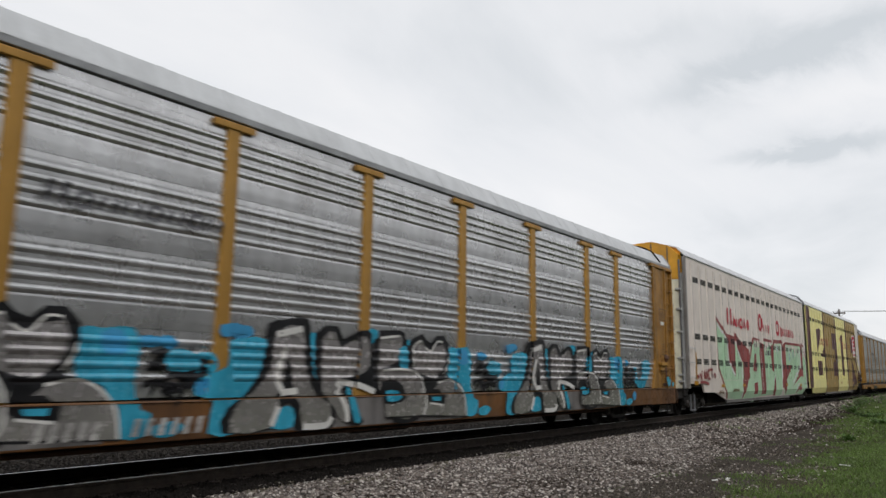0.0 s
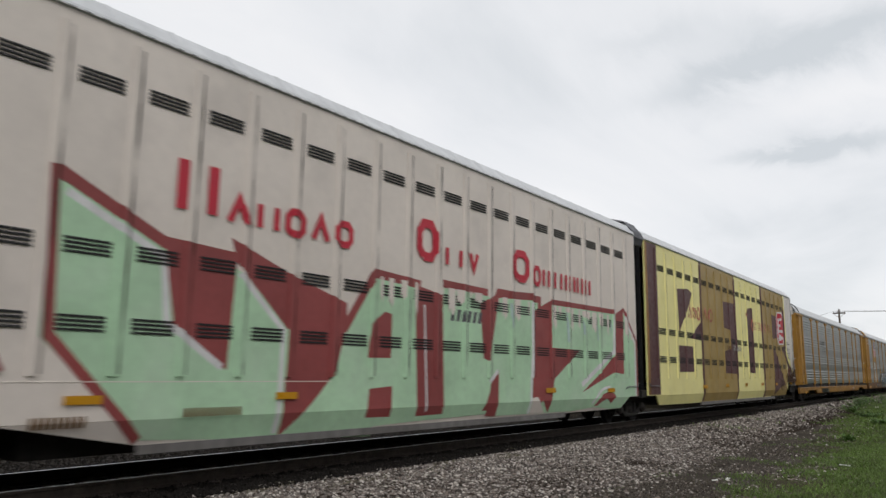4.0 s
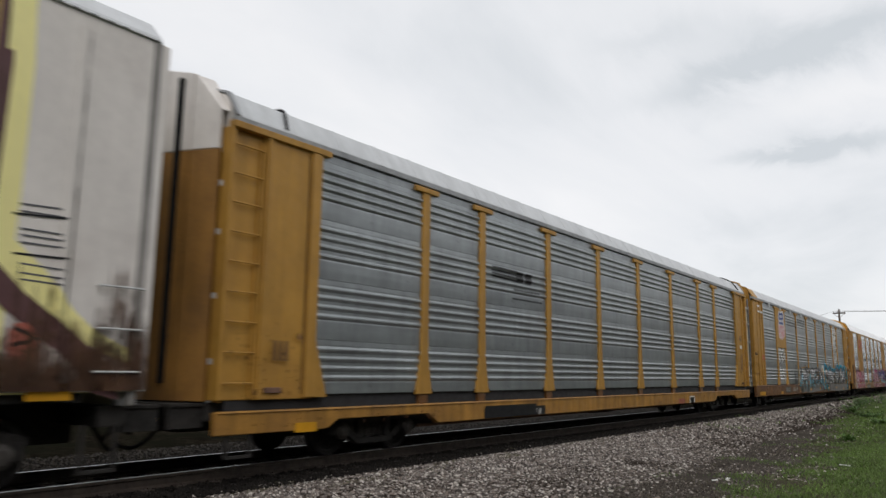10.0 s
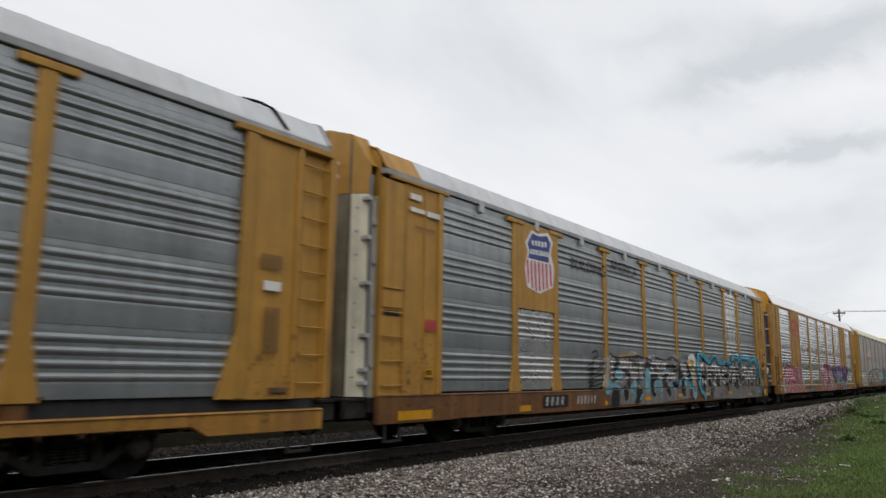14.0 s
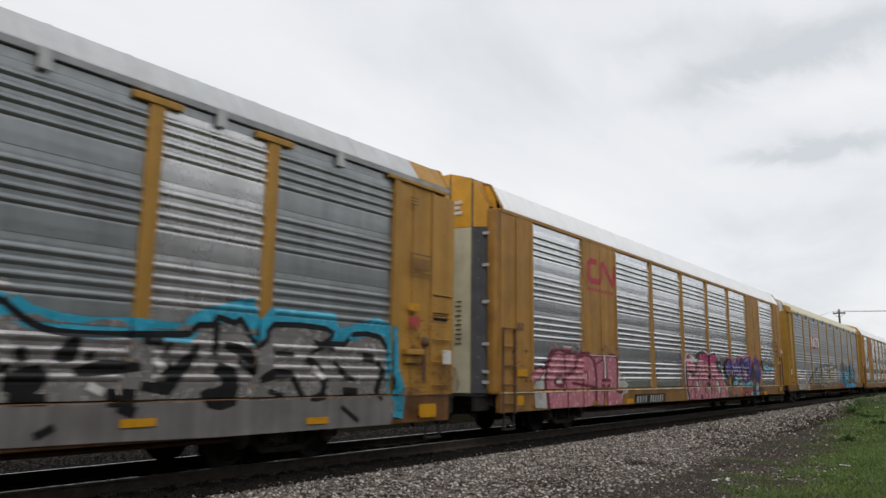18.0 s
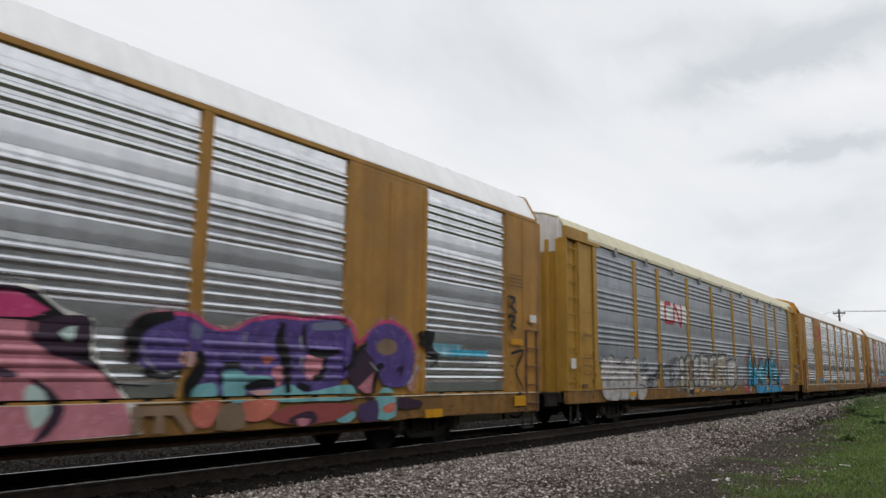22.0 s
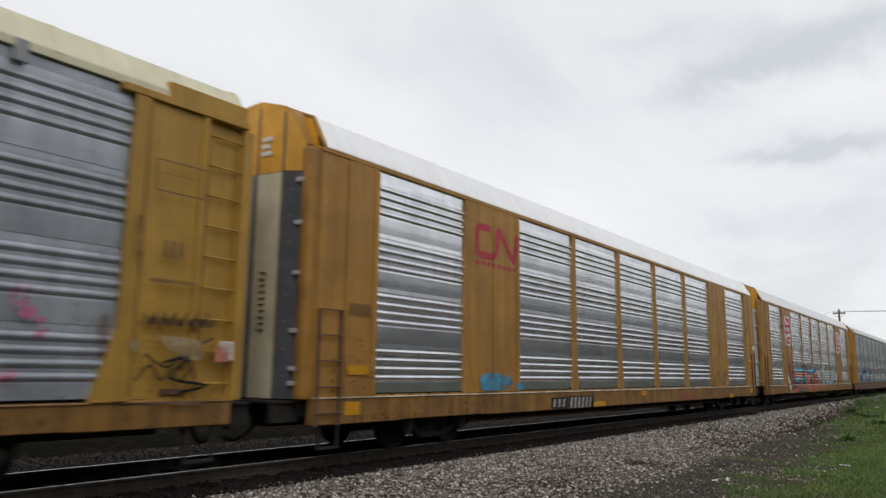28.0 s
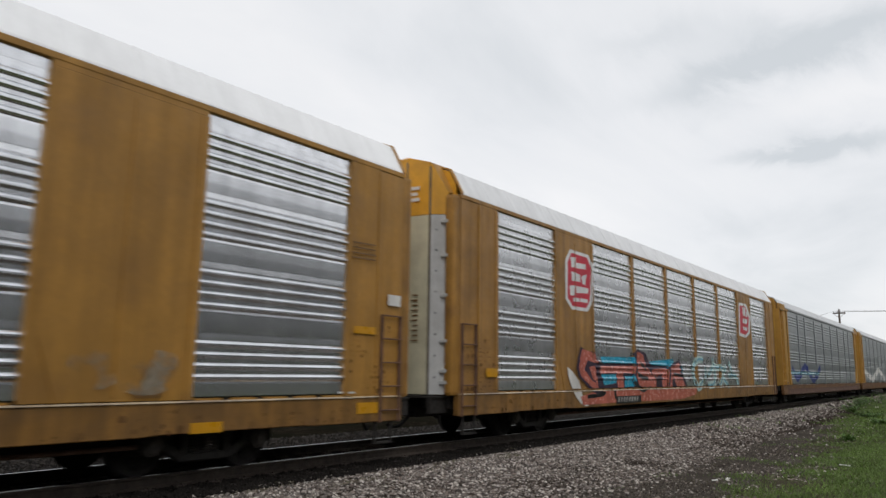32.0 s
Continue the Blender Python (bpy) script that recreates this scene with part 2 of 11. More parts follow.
RED_FADED = paint("faded_red_paint", (0.58, 0.20, 0.14), streak=0.2, vary=0.25, ragged=(4.0, 0.30, 0.58))
RED_DULL = paint("dull_red_paint", (0.46, 0.03, 0.055), streak=0.12)
WHITE = paint("white_paint", (0.74, 0.74, 0.74), streak=0.08)
BLUE = paint("navy_blue_paint", (0.03, 0.05, 0.22), streak=0.05)
BLACK = paint("black_spray", (0.010, 0.010, 0.012), rough=0.4, spec=0.35, streak=0.0, vary=0.2)
CHARCOAL = paint("charcoal_lettering", (0.10, 0.10, 0.11), streak=0.1, vary=0.2)
CYAN = paint("cyan_spray", (0.042, 0.38, 0.56), rough=0.22, spec=0.9, streak=0.15, vary=0.15)
CYAN_PALE = paint("pale_cyan_spray", (0.20, 0.42, 0.52), rough=0.22, spec=0.9, streak=0.2, vary=0.2)
SILVER_MID = paint("silver_grey_spray", (0.48, 0.455, 0.45), rough=0.22, metal=0.6, spec=0.9, streak=0.12, vary=0.14)
PINK_HAZE = paint("thin_pink_spray_haze", (0.46, 0.25, 0.24), streak=0.2, vary=0.25, ragged=(5.0, 0.40, 0.72))
PLUM = paint("dark_plum_spray", (0.030, 0.012, 0.032), streak=0.0, vary=0.2)
MINT_PALE = paint("pale_mint_spray", (0.45, 0.58, 0.55), streak=0.1, vary=0.15)
MINT_BLUE = paint("turquoise_spray", (0.17, 0.42, 0.45), streak=0.12, vary=0.2)
STEEL_SPRAY = paint("slate_blue_spray", (0.15, 0.17, 0.27), streak=0.1, vary=0.2)
CORAL_PALE = paint("pale_coral_spray", (0.55, 0.33, 0.32), streak=0.1, vary=0.2)
CYAN_WASH = paint("faded_cyan_spray", (0.08, 0.31, 0.48), streak=0.3, vary=0.3, ragged=(3.5, 0.33, 0.56))
SILVER_PALE = paint("pale_silver_spray", (0.52, 0.51, 0.50), rough=0.22, spec=0.9, streak=0.15, vary=0.18)
PINK = paint("pink_spray", (0.56, 0.22, 0.27), rough=0.22, spec=0.9, streak=0.12, vary=0.12)
HOT_PINK = paint("hot_pink_spray", (0.58, 0.07, 0.20), rough=0.22, spec=0.9, streak=0.1, vary=0.15)
WINE = paint("wine_outline_spray", (0.14, 0.015, 0.035), streak=0.0)
PURPLE = paint("purple_spray", (0.110, 0.075, 0.26), rough=0.22, spec=0.9, streak=0.1, vary=0.2)
TAN = paint("tan_spray", (0.45, 0.40, 0.31), rough=0.22, spec=0.9, streak=0.15, vary=0.2)
CORAL = paint("coral_spray", (0.56, 0.17, 0.13), rough=0.22, spec=0.9, streak=0.12, vary=0.15)
SAFETY = paint("amber_reflector", (0.58, 0.28, 0.012), rough=0.35, streak=0.05)
STENCIL = paint("brown_stencil_paint", (0.17, 0.09, 0.03), streak=0.1)
CHALK = paint("worn_white_lettering", (0.42, 0.41, 0.39), streak=0.2, vary=0.25, ragged=(14.0, 0.22, 0.50))
PLACARD = paint("white_placard", (0.70, 0.69, 0.66), streak=0.15)
RAIL_SIDE = surface("rusty_rail", (0.048, 0.036, 0.028), 0.8, 0.1, vary=0.3, grain=5)
RAIL_TOP = surface("polished_rail_head", (0.36, 0.36, 0.37), 0.36, 1.0, vary=0.12, grain=3, bump=0.02)
TIE_WOOD = surface("creosoted_timber", (0.022, 0.018, 0.015), 0.95, vary=0.4, grain=5, streak=0.0, bump=0.4, bump_scale=30, piece=0.25, spec=0.2)
POLE_WOOD = surface("weathered_pole_timber", (0.09, 0.07, 0.055), 0.9, vary=0.25, bump=0.2)
WIRE = surface("dark_cable", (0.03, 0.03, 0.03), 0.7, bump=0)

# dark tone of the added, unseen belt mirrored in the side sheets
BELT = surface("dim_foliage", (0.037, 0.038, 0.037), 0.95, vary=0.4, grain=0.5, bump=0)



PALE_SMEAR = paint("chalky_grey_smear", (0.36, 0.31, 0.23), streak=0.3, vary=0.35, grain=2.0, ragged=(3.0, 0.45, 0.70))

RUST_STAIN = surface("ragged_rust_stain", (0.15, 0.066, 0.028), 0.9, vary=0.45, grain=3, streak=0.3, ragged=(5.0, 0.30, 0.86))
# ragged dark colour painted for the shaded side of the wall ribs
RIB_SHADE = surface("dark_weld_grime", (0.075, 0.058, 0.045), 0.9, vary=0.35, grain=3, streak=0.3, ragged=(1.6, 0.34, 0.72))
GRIME = surface("oily_brown_grime", (0.098, 0.047, 0.024), 0.9, vary=0.35, grain=3, streak=0.3, ragged=(5.0, 0.30, 0.90))
PINK_DRIPS = paint("pink_spray_spots", (0.58, 0.16, 0.29), streak=0.1, vary=0.15, ragged=(9.0, 0.46, 0.62))
CYAN_SPOTS = paint("cyan_spray_spots", (0.05, 0.42, 0.58), streak=0.1, vary=0.15, ragged=(7.0, 0.38, 0.50))
PURPLE_DARK = paint("deep_purple_spray", (0.055, 0.03, 0.10), streak=0.1, vary=0.2)
SKY_SPRAY = paint("sky_blue_spray", (0.04, 0.30, 0.56), streak=0.1, vary=0.15)
PALE_MIST = paint("pale_overspray", (0.50, 0.51, 0.53), streak=0.1, vary=0.15, ragged=(5.0, 0.36, 0.70))
SMOKE = paint("smoky_overspray", (0.10, 0.10, 0.11), streak=0.1, vary=0.2, ragged=(6.0, 0.38, 0.66))
BUBBLE_WHITE = paint("thin_white_spray", (0.52, 0.50, 0.50), rough=0.22, spec=0.9, streak=0.15, vary=0.15)
DUSK_BROWN = paint("brown_spray", (0.22, 0.15, 0.10), streak=0.1, vary=0.2)
# ---- building helpers ----
def part(name, bm, material, parent, label="", at=None):
    """Links a bmesh (or a mesh already made) as one object under its thing."""
    if isinstance(bm, bmesh.types.BMesh):
        bmesh.ops.recalc_face_normals(bm, faces=bm.faces[:])
        me = bpy.data.meshes.new(name)
        bm.to_mesh(me)
        bm.free()
        me.materials.append(material)
    else:
        me = bm
    ob = new(name, me)
    ob.parent = parent
    if at:
        ob.location = at
    if label:
        ob["label"] = label
    return ob


def mesh_of(name, bm, material):
    bmesh.ops.recalc_face_normals(bm, faces=bm.faces[:])
    me = bpy.data.meshes.new(name)
    bm.to_mesh(me)
    bm.free()
    me.materials.append(material)
    return me


def box(bm, x0, x1, y0, y1, z0, z1, bevel=0.0):
    v = [bm.verts.new((x, y, z)) for x in (x0, x1) for y in (y0, y1) for z in (z0, z1)]
    f = [bm.faces.new([v[i] for i in q]) for q in ((0, 1, 3, 2), (4, 6, 7, 5), (0, 4, 5, 1), (2, 3, 7, 6), (0, 2, 6, 4), (1, 5, 7, 3))]
    if bevel:
        bmesh.ops.recalc_face_normals(bm, faces=f)
        bmesh.ops.bevel(bm, geom=list({e for q in f for e in q.edges}), offset=bevel, segments=2, affect="EDGES", profile=0.6)
    return bm


def boxes(*rows, bevel=0.0):
    bm = bmesh.new()
    for r in rows:
        box(bm, *r, bevel=bevel)
    return bm


def prism(bm, pts, axis, a, b):
    """A closed outline, extruded along an axis from a to b. Outline pairs: (x, z) along y, (y, z) along x, (x, y) along z."""
    put = {"y": lambda p, q: (p[0], q, p[1]), "x": lambda p, q: (q, p[0], p[1]), "z": lambda p, q: (p[0], p[1], q)}[axis]
    lo, hi = [bm.verts.new(put(p, a)) for p in pts], [bm.verts.new(put(p, b)) for p in pts]
    bm.faces.new(lo), bm.faces.new(hi[::-1])
    for i in range(len(pts)):
        j = (i + 1) % len(pts)
        bm.faces.new((lo[i], lo[j], hi[j], hi[i]))
    return bm


def tube(bm, a, b, r, n=8):
    a, b = Vector(a), Vector(b)
    q = (b - a).to_track_quat("Z", "Y")
    rings = [[bm.verts.new(p + q @ Vector((r * math.cos(2 * math.pi * i / n), r * math.sin(2 * math.pi * i / n), 0))) for i in range(n)] for p in (a, b)]
    bm.faces.new(rings[0][::-1]), bm.faces.new(rings[1])
    for i in range(n):
        j = (i + 1) % n
        bm.faces.new((rings[0][i], rings[0][j], rings[1][j], rings[1][i]))
    return bm


def pipe(bm, pts, r, n=6):
    """One skin along a bent line."""
    rings = []
    for i, p in enumerate(pts):
        d = (pts[min(i + 1, len(pts) - 1)] - pts[max(i - 1, 0)]).normalized()
        q = d.to_track_quat("Z", "Y")
        rings.append([bm.verts.new(p + q @ Vector((r * math.cos(2 * math.pi * k / n), r * math.sin(2 * math.pi * k / n), 0))) for k in range(n)])
    for a, b in zip(rings, rings[1:]):
        for k in range(n):
            bm.faces.new((a[k], a[(k + 1) % n], b[(k + 1) % n], b[k]))
    return bm


def lathe(bm, rows, axis_at, n=24):
    """Rings (r, x) turned round the x axis through axis_at (y, z)."""
    loops = [[bm.verts.new((x, axis_at[0] + r * math.cos(2 * math.pi * i / n), axis_at[1] + r * math.sin(2 * math.pi * i / n))) for i in range(n)] for r, x in rows]
    for p, q in zip(loops, loops[1:]):
        for i in range(n):
            j = (i + 1) % n
            bm.faces.new((p[i], p[j], q[j], q[i]))
    bm.faces.new(loops[0][::-1]), bm.faces.new(loops[-1])
    return bm


def soup(name, verts, faces, material, smooth=False):
    """A mesh out of number arrays: triangles or quads."""
    me = bpy.data.meshes.new(name)
    k = faces.shape[1]
    me.vertices.add(len(verts)), me.loops.add(faces.size), me.polygons.add(len(faces))
    me.vertices.foreach_set("co", verts.astype(np.float32).ravel())
    me.loops.foreach_set("vertex_index", faces.astype(np.int32).ravel())
    me.polygons.foreach_set("loop_start", np.arange(0, faces.size, k, dtype=np.int32))
    me.polygons.foreach_set("use_smooth", np.full(len(faces), smooth))
    me.update(calc_edges=True)
    me.validate()
    me.materials.append(material)
    return me


# ---- corrugated side sheets: four beads and a flat band each ----
SHEET_LOW, SHEET_HIGH, SHEET_PITCH = 0.925, 4.745, 0.955
SHEET_X = 1.455
BEAD_DEPTH = 0.028
BEADS = (0.368, 0.515, 0.662, 0.809)
SHEET_FOOT = 0.115
BEAD_SHAPE = ((-0.060, 0), (-0.044, 0.48), (-0.018, 1), (0.004, 0.97), (0.024, 0.55), (0.042, 0))


def sheet_profile():
    """(height, relief) up one sheet; the lowest strip laps over the sheet below."""
    rows = [(0.0, 0.0035), (0.115, 0.0049), (0.14, 0.0050), (0.28, 0.0030)]
    for b in BEADS:
        rows += [(b + dz, k * BEAD_DEPTH) for dz, k in BEAD_SHAPE]
    return rows + [(0.88, 0.0), (SHEET_PITCH - 0.001, -0.004)]


SHEET_ROWS = sheet_profile()
SHEET_BREAKS = [SHEET_LOW + i * SHEET_PITCH + z for i in range(4) for z, _ in SHEET_ROWS]


def sheet_relief(z):
    r = (z - SHEET_LOW) % SHEET_PITCH
    for (z0, d0), (z1, d1) in zip(SHEET_ROWS, SHEET_ROWS[1:]):
        if z0 <= r <= z1:
            return d0 + (d1 - d0) * (r - z0) / max(z1 - z0, 1e-6)
    return 0.0


SHEETS = {}


def sheet_mesh(width, material, foot=0.0):
    key = (round(width, 2), material.name, foot)
    if key not in SHEETS:
        bm = bmesh.new()
        pts = [(d, z) for z, d in SHEET_ROWS if z >= foot] + [(-0.02, SHEET_PITCH - 0.001), (-0.02, foot)]
        prism(bm, pts, "y", 0.0, width)
        SHEETS[key] = mesh_of("side_panel", bm, material)
    return SHEETS[key]


# ---- paint on the sides: outlines laid on the relief below them ----
def clip(poly, axis, at, keep_low):
    out = []
    for i, p in enumerate(poly):
        q = poly[(i + 1) % len(poly)]
        a, b = (p[axis] <= at, q[axis] <= at) if keep_low else (p[axis] >= at, q[axis] >= at)
        if a:
            out.append(p)
        if a != b:
            k = (at - p[axis]) / (q[axis] - p[axis])
            out.append(tuple(p[j] + (q[j] - p[j]) * k for j in (0, 1)))
    return out


def bands(poly, axis, cuts):
    lo, hi = min(p[axis] for p in poly), max(p[axis] for p in poly)
    for c in cuts:
        if lo + 1e-5 < c < hi - 1e-5:
            low = clip(poly, axis, c, True)
            if len(low) > 2:
                yield low
            poly = clip(poly, axis, c, False)
            if len(poly) < 3:
                return
    yield poly


def smooth_line(pts, steps=6, closed=False):
    if len(pts) < 3:
        return pts
    out = []
    n = len(pts)
    rng = range(n) if closed else range(n - 1)
    for i in rng:
        if closed:
            p0, p1, p2, p3 = pts[i - 1], pts[i], pts[(i + 1) % n], pts[(i + 2) % n]
        else:
            p0, p1, p2, p3 = pts[max(i - 1, 0)], pts[i], pts[i + 1], pts[min(i + 2, n - 1)]
        for s in range(steps):
            t = s / steps
            out.append(tuple(0.5 * (2 * p1[k] + (p2[k] - p0[k]) * t + (2 * p0[k] - 5 * p1[k] + 4 * p2[k] - p3[k]) * t * t + (3 * p1[k] - p0[k] - 3 * p2[k] + p3[k]) * t ** 3) for k in (0, 1)))
    if not closed:
        out.append(pts[-1])
    return out


class Paint:
    """Collects painted shapes of one car side, in (u, z): u metres from its leading end. on_side(u, z) is the surface below."""

    def __init__(self, car, length, on_side, u_cuts, z_cuts, slot=None, low=-9.0, high=99.0):
        self.slot, self.low, self.high = slot, low, high
        self.car, self.length, self.on_side = car, length, on_side
        self.u_cuts, self.z_cuts = sorted(u_cuts), sorted(z_cuts)
        self.sets, self.lift, self.count = {}, 0.002, 0

    def faces(self, key):
        return self.sets.setdefault(key, [])

    def piece(self, name, material, convex, lift):
        out = self.faces((name, material.name, self.count))
        slot = self.slot
        convex = clip(clip(list(convex), 1, self.low, False), 1, self.high, True)
        if len(convex) < 3:
            return
        for a in bands(list(convex), 1, self.z_cuts):
            mz = sum(p[1] for p in a) / len(a)
            if slot and slot[0] < mz < slot[1]:
                continue
            for b in bands(a, 0, self.u_cuts):
                cu = sum(p[0] for p in b) / len(b)
                face = [(self.on_side(p[0] + (cu - p[0]) * 0.002, p[1], cu) + lift, p[0] - self.length / 2, p[1]) for p in b]
                out.append(face)
                # paint runs round the edge of a post down to the sheet beside it
                for k in range(len(b)):
                    p, q = b[k], b[(k + 1) % len(b)]
                    if abs(p[0] - q[0]) < 1e-5 and abs(p[1] - q[1]) > 1e-4:
                        way = 1 if p[0] > cu else -1
                        x0, x1 = (self.on_side(p[0], r[1], p[0] + way * 0.006) + lift for r in (p, q))
                        if face[k][0] - x0 > 0.02:
                            y = p[0] - self.length / 2 + way * 0.0015
                            out.append([(face[k][0], y, p[1]), (face[(k + 1) % len(b)][0], y, q[1]), (x1, y, q[1]), (x0, y, p[1])])

    def up(self):
        self.lift += 0.0003
        self.count += 1
        return self.lift

    def poly(self, name, material, pts, smooth=0, lift=None):
        lift = lift or self.up()
        if smooth:
            pts = smooth_line(list(pts), smooth, True)
        from_3d = [Vector((p[0], p[1], 0)) for p in pts]
        for tri in geometry_tessellate([from_3d]):
            self.piece(name, material, [pts[i] for i in tri], lift)

    def rect(self, name, material, u0, u1, z0, z1, lift=None):
        self.piece(name, material, [(u0, z0), (u1, z0), (u1, z1), (u0, z1)], lift or self.up())

    def line(self, name, material, pts, width, smooth=0, closed=False, lift=None, taper=False):
        lift = lift or self.up()
        pts = smooth_line(list(pts), smooth, closed) if smooth else list(pts)
        if closed:
            pts = pts + [pts[0]]
        n = len(pts)
        left, right = [], []
        for i, p in enumerate(pts):
            a = pts[i - 1] if i else (pts[-2] if closed else None)
            b = pts[i + 1] if i < n - 1 else (pts[1] if closed else None)
            da = Vector((p[0] - a[0], p[1] - a[1])).normalized() if a else None
            db = Vector((b[0] - p[0], b[1] - p[1])).normalized() if b else None
            d = (da + db) if da and db else (da or db)
            d = d.normalized() if d.length > 1e-6 else da
            k = 1.0
            if da and db:
                k = 1 / max(abs(d.dot(da)), 0.45)
            w = width / 2 * k * (0.35 + 0.65 * math.sin(math.pi * min(max(i / (n - 1), 0.08), 0.92)) if taper else 1)
            left.append((p[0] - d.y * w, p[1] + d.x * w)), right.append((p[0] + d.y * w, p[1] - d.x * w))
        for i in range(n - 1):
            self.piece(name, material, [left[i], left[i + 1], right[i + 1], right[i]], lift)

    def disc(self, name, material, u, z, ru, rz=None, n=14, lift=None):
        self.piece(name, material, [(u + ru * math.cos(2 * math.pi * i / n), z + (rz or ru) * math.sin(2 * math.pi * i / n)) for i in range(n)], lift or self.up())

    def bars(self, name, material, u0, u1, z0, z1, count, gap=0.3, slant=0.0):
        """A row of upright bars where letters or figures stand."""
        lift, w = self.up(), (u1 - u0) / count
        lean = 0.25 * (z1 - z0) if name == "lettering" else 0.0
        for i in range(count):
            a, b = u0 + i * w, u0 + (i + 1 - gap) * w
            self.count += 1
            self.piece(name, material, [(a, z0 + slant * i), (b, z0 + slant * i), (b + lean, z1 + slant * i), (a + lean, z1 + slant * i)], lift)

    def spatter(self, name, material, u0, u1, z0, z1, seed, cell=0.10, amount=0.9):
        """Loose blotches of rust or dirt, thinner towards the top and the ends; none overlaps another."""
        rng, lift = random.Random(seed), self.up()
        nu, nz = int((u1 - u0) / cell), max(int((z1 - z0) / cell), 1)
        for i in range(nu):
            for j in range(nz):
                fade = min(1.0, 2.2 * (1 - (j + 0.5) / nz)) * min(1.0, 4 * (i + 0.5) / nu, 4 * (nu - i - 0.5) / nu)
                cu, cz = u0 + (i + 0.5) * cell, z0 + (j + 0.5) * cell
                grip = 0.5 + 0.9 * noise.noise(Vector((cu * 1.7, cz * 2.3, seed * 1.3)))
                if rng.random() > fade * amount * max(grip, 0) * 1.5:
                    continue
                r, turn = cell * (0.10 + 0.34 * rng.random() ** 1.6), rng.random() * 6.3
                cu, cz = cu + rng.uniform(-0.09, 0.09) * cell, cz + rng.uniform(-0.09, 0.09) * cell
                self.piece(name, material, [(cu + r * q * math.cos(turn + k * 0.898), cz + r * q * math.sin(turn + k * 0.898)) for k, q in enumerate([rng.uniform(0.72, 1.0) for _ in range(7)])], lift)

    def flush(self, labels=None):
        for (name, mat, _), polys in self.sets.items():
            bm = bmesh.new()
            for q in polys:
                try:
                    f = bm.faces.new([bm.verts.new(p) for p in q])
                except ValueError:
                    continue
                if f.normal.x < 0:
                    f.normal_flip()
            me = bpy.data.meshes.new(name)
            bmesh.ops.remove_doubles(bm, verts=bm.verts[:], dist=0.0015)
            bm.normal_update()
            for f in bm.faces:
                if f.normal.x < -0.05:
                    f.normal_flip()
            bm.to_mesh(me)
            bm.free()
            me.materials.append(bpy.data.materials[mat])
            ob = part(name, me, None, self.car, (labels or {}).get(name, ""))
            if name == "rust_stain" and len(polys) > 24:
                tagged(ob, kind="stuff")


# ---- running gear ----
def truck_meshes():
    m = {}
    # cast side frame: arched top chord, dipped bottom chord, two columns and two pedestals
    bm = bmesh.new()
    prism(bm, [(-1.16, 0.50), (-1.16, 0.60), (-0.92, 0.66), (-0.45, 0.73), (0.45, 0.73), (0.92, 0.66), (1.16, 0.60), (1.16, 0.50), (0.62, 0.52), (0.42, 0.59), (-0.42, 0.59), (-0.62, 0.52)], "x", -0.09, 0.09)
    prism(bm, [(-0.80, 0.40), (-0.42, 0.15), (0.42, 0.15), (0.80, 0.40), (0.64, 0.45), (0.36, 0.26), (-0.36, 0.26), (-0.64, 0.45)], "x", -0.083, 0.083)
    for k in (-1, 1):
        prism(bm, [(k * 1.12, 0.33), (k * 1.12, 0.56), (k * 0.60, 0.56), (k * 0.60, 0.41), (k * 0.74, 0.33)], "x", -0.098, 0.098)
        box(bm, -0.075, 0.075, k * 0.35 - 0.07, k * 0.35 + 0.07, 0.20, 0.66)
    bmesh.ops.recalc_face_normals(bm, faces=bm.faces[:])
    bmesh.ops.bevel(bm, geom=bm.edges[:], offset=0.018, segments=1, affect="EDGES")
    m["side_frame"] = mesh_of("side_frame", bm, TRUCK_BLACK)
    m["bolster"] = mesh_of("bolster", boxes((-1.05, 1.05, -0.2, 0.2, 0.46, 0.68), bevel=0.03), TRUCK_BLACK)
    coil = [Vector((0.055 * math.cos(k * 0.9), 0.055 * math.sin(k * 0.9), 0.26 + 0.20 * k / 35)) for k in range(36)]
    bm = pipe(bmesh.new(), coil, 0.014)
    m["spring"] = mesh_of("spring", bm, CAP_STEEL)
    bm = bmesh.new()
    lathe(bm, [(0.11, -0.10), (0.145, -0.03), (0.14, 0.03), (0.09, 0.05), (0.085, 0.075), (0.04, 0.08)], (0, 0), 16)
    m["axle_cap"] = mesh_of("axle_cap", bm, CAP_STEEL)
    bm = bmesh.new()
    for s in (-1, 1):
        lathe(bm, [(0.30, s * 0.66), (0.445, s * 0.665), (0.44, s * 0.69), (0.42, s * 0.70), (0.41, s * 0.79), (0.34, s * 0.79), (0.32, s * 0.765), (0.16, s * 0.755), (0.15, s * 0.80), (0.09, s * 0.82)], (0, 0), 24)
    lathe(bm, [(0.075, -1.0), (0.09, -0.6), (0.08, 0.0), (0.09, 0.6), (0.075, 1.0)], (0, 0), 12)
    for s in (-1, 1):
        for a in range(6):
            ang = a * math.pi / 3
            tube(bm, (s * 0.765, 0.24 * math.cos(ang), 0.24 * math.sin(ang)), (s * 0.785, 0.24 * math.cos(ang), 0.24 * math.sin(ang)), 0.035, 6)
    m["wheelset"] = mesh_of("wheelset", bm, WHEEL_STEEL)
    return m


TRUCK = truck_meshes()
WHEELSETS = []


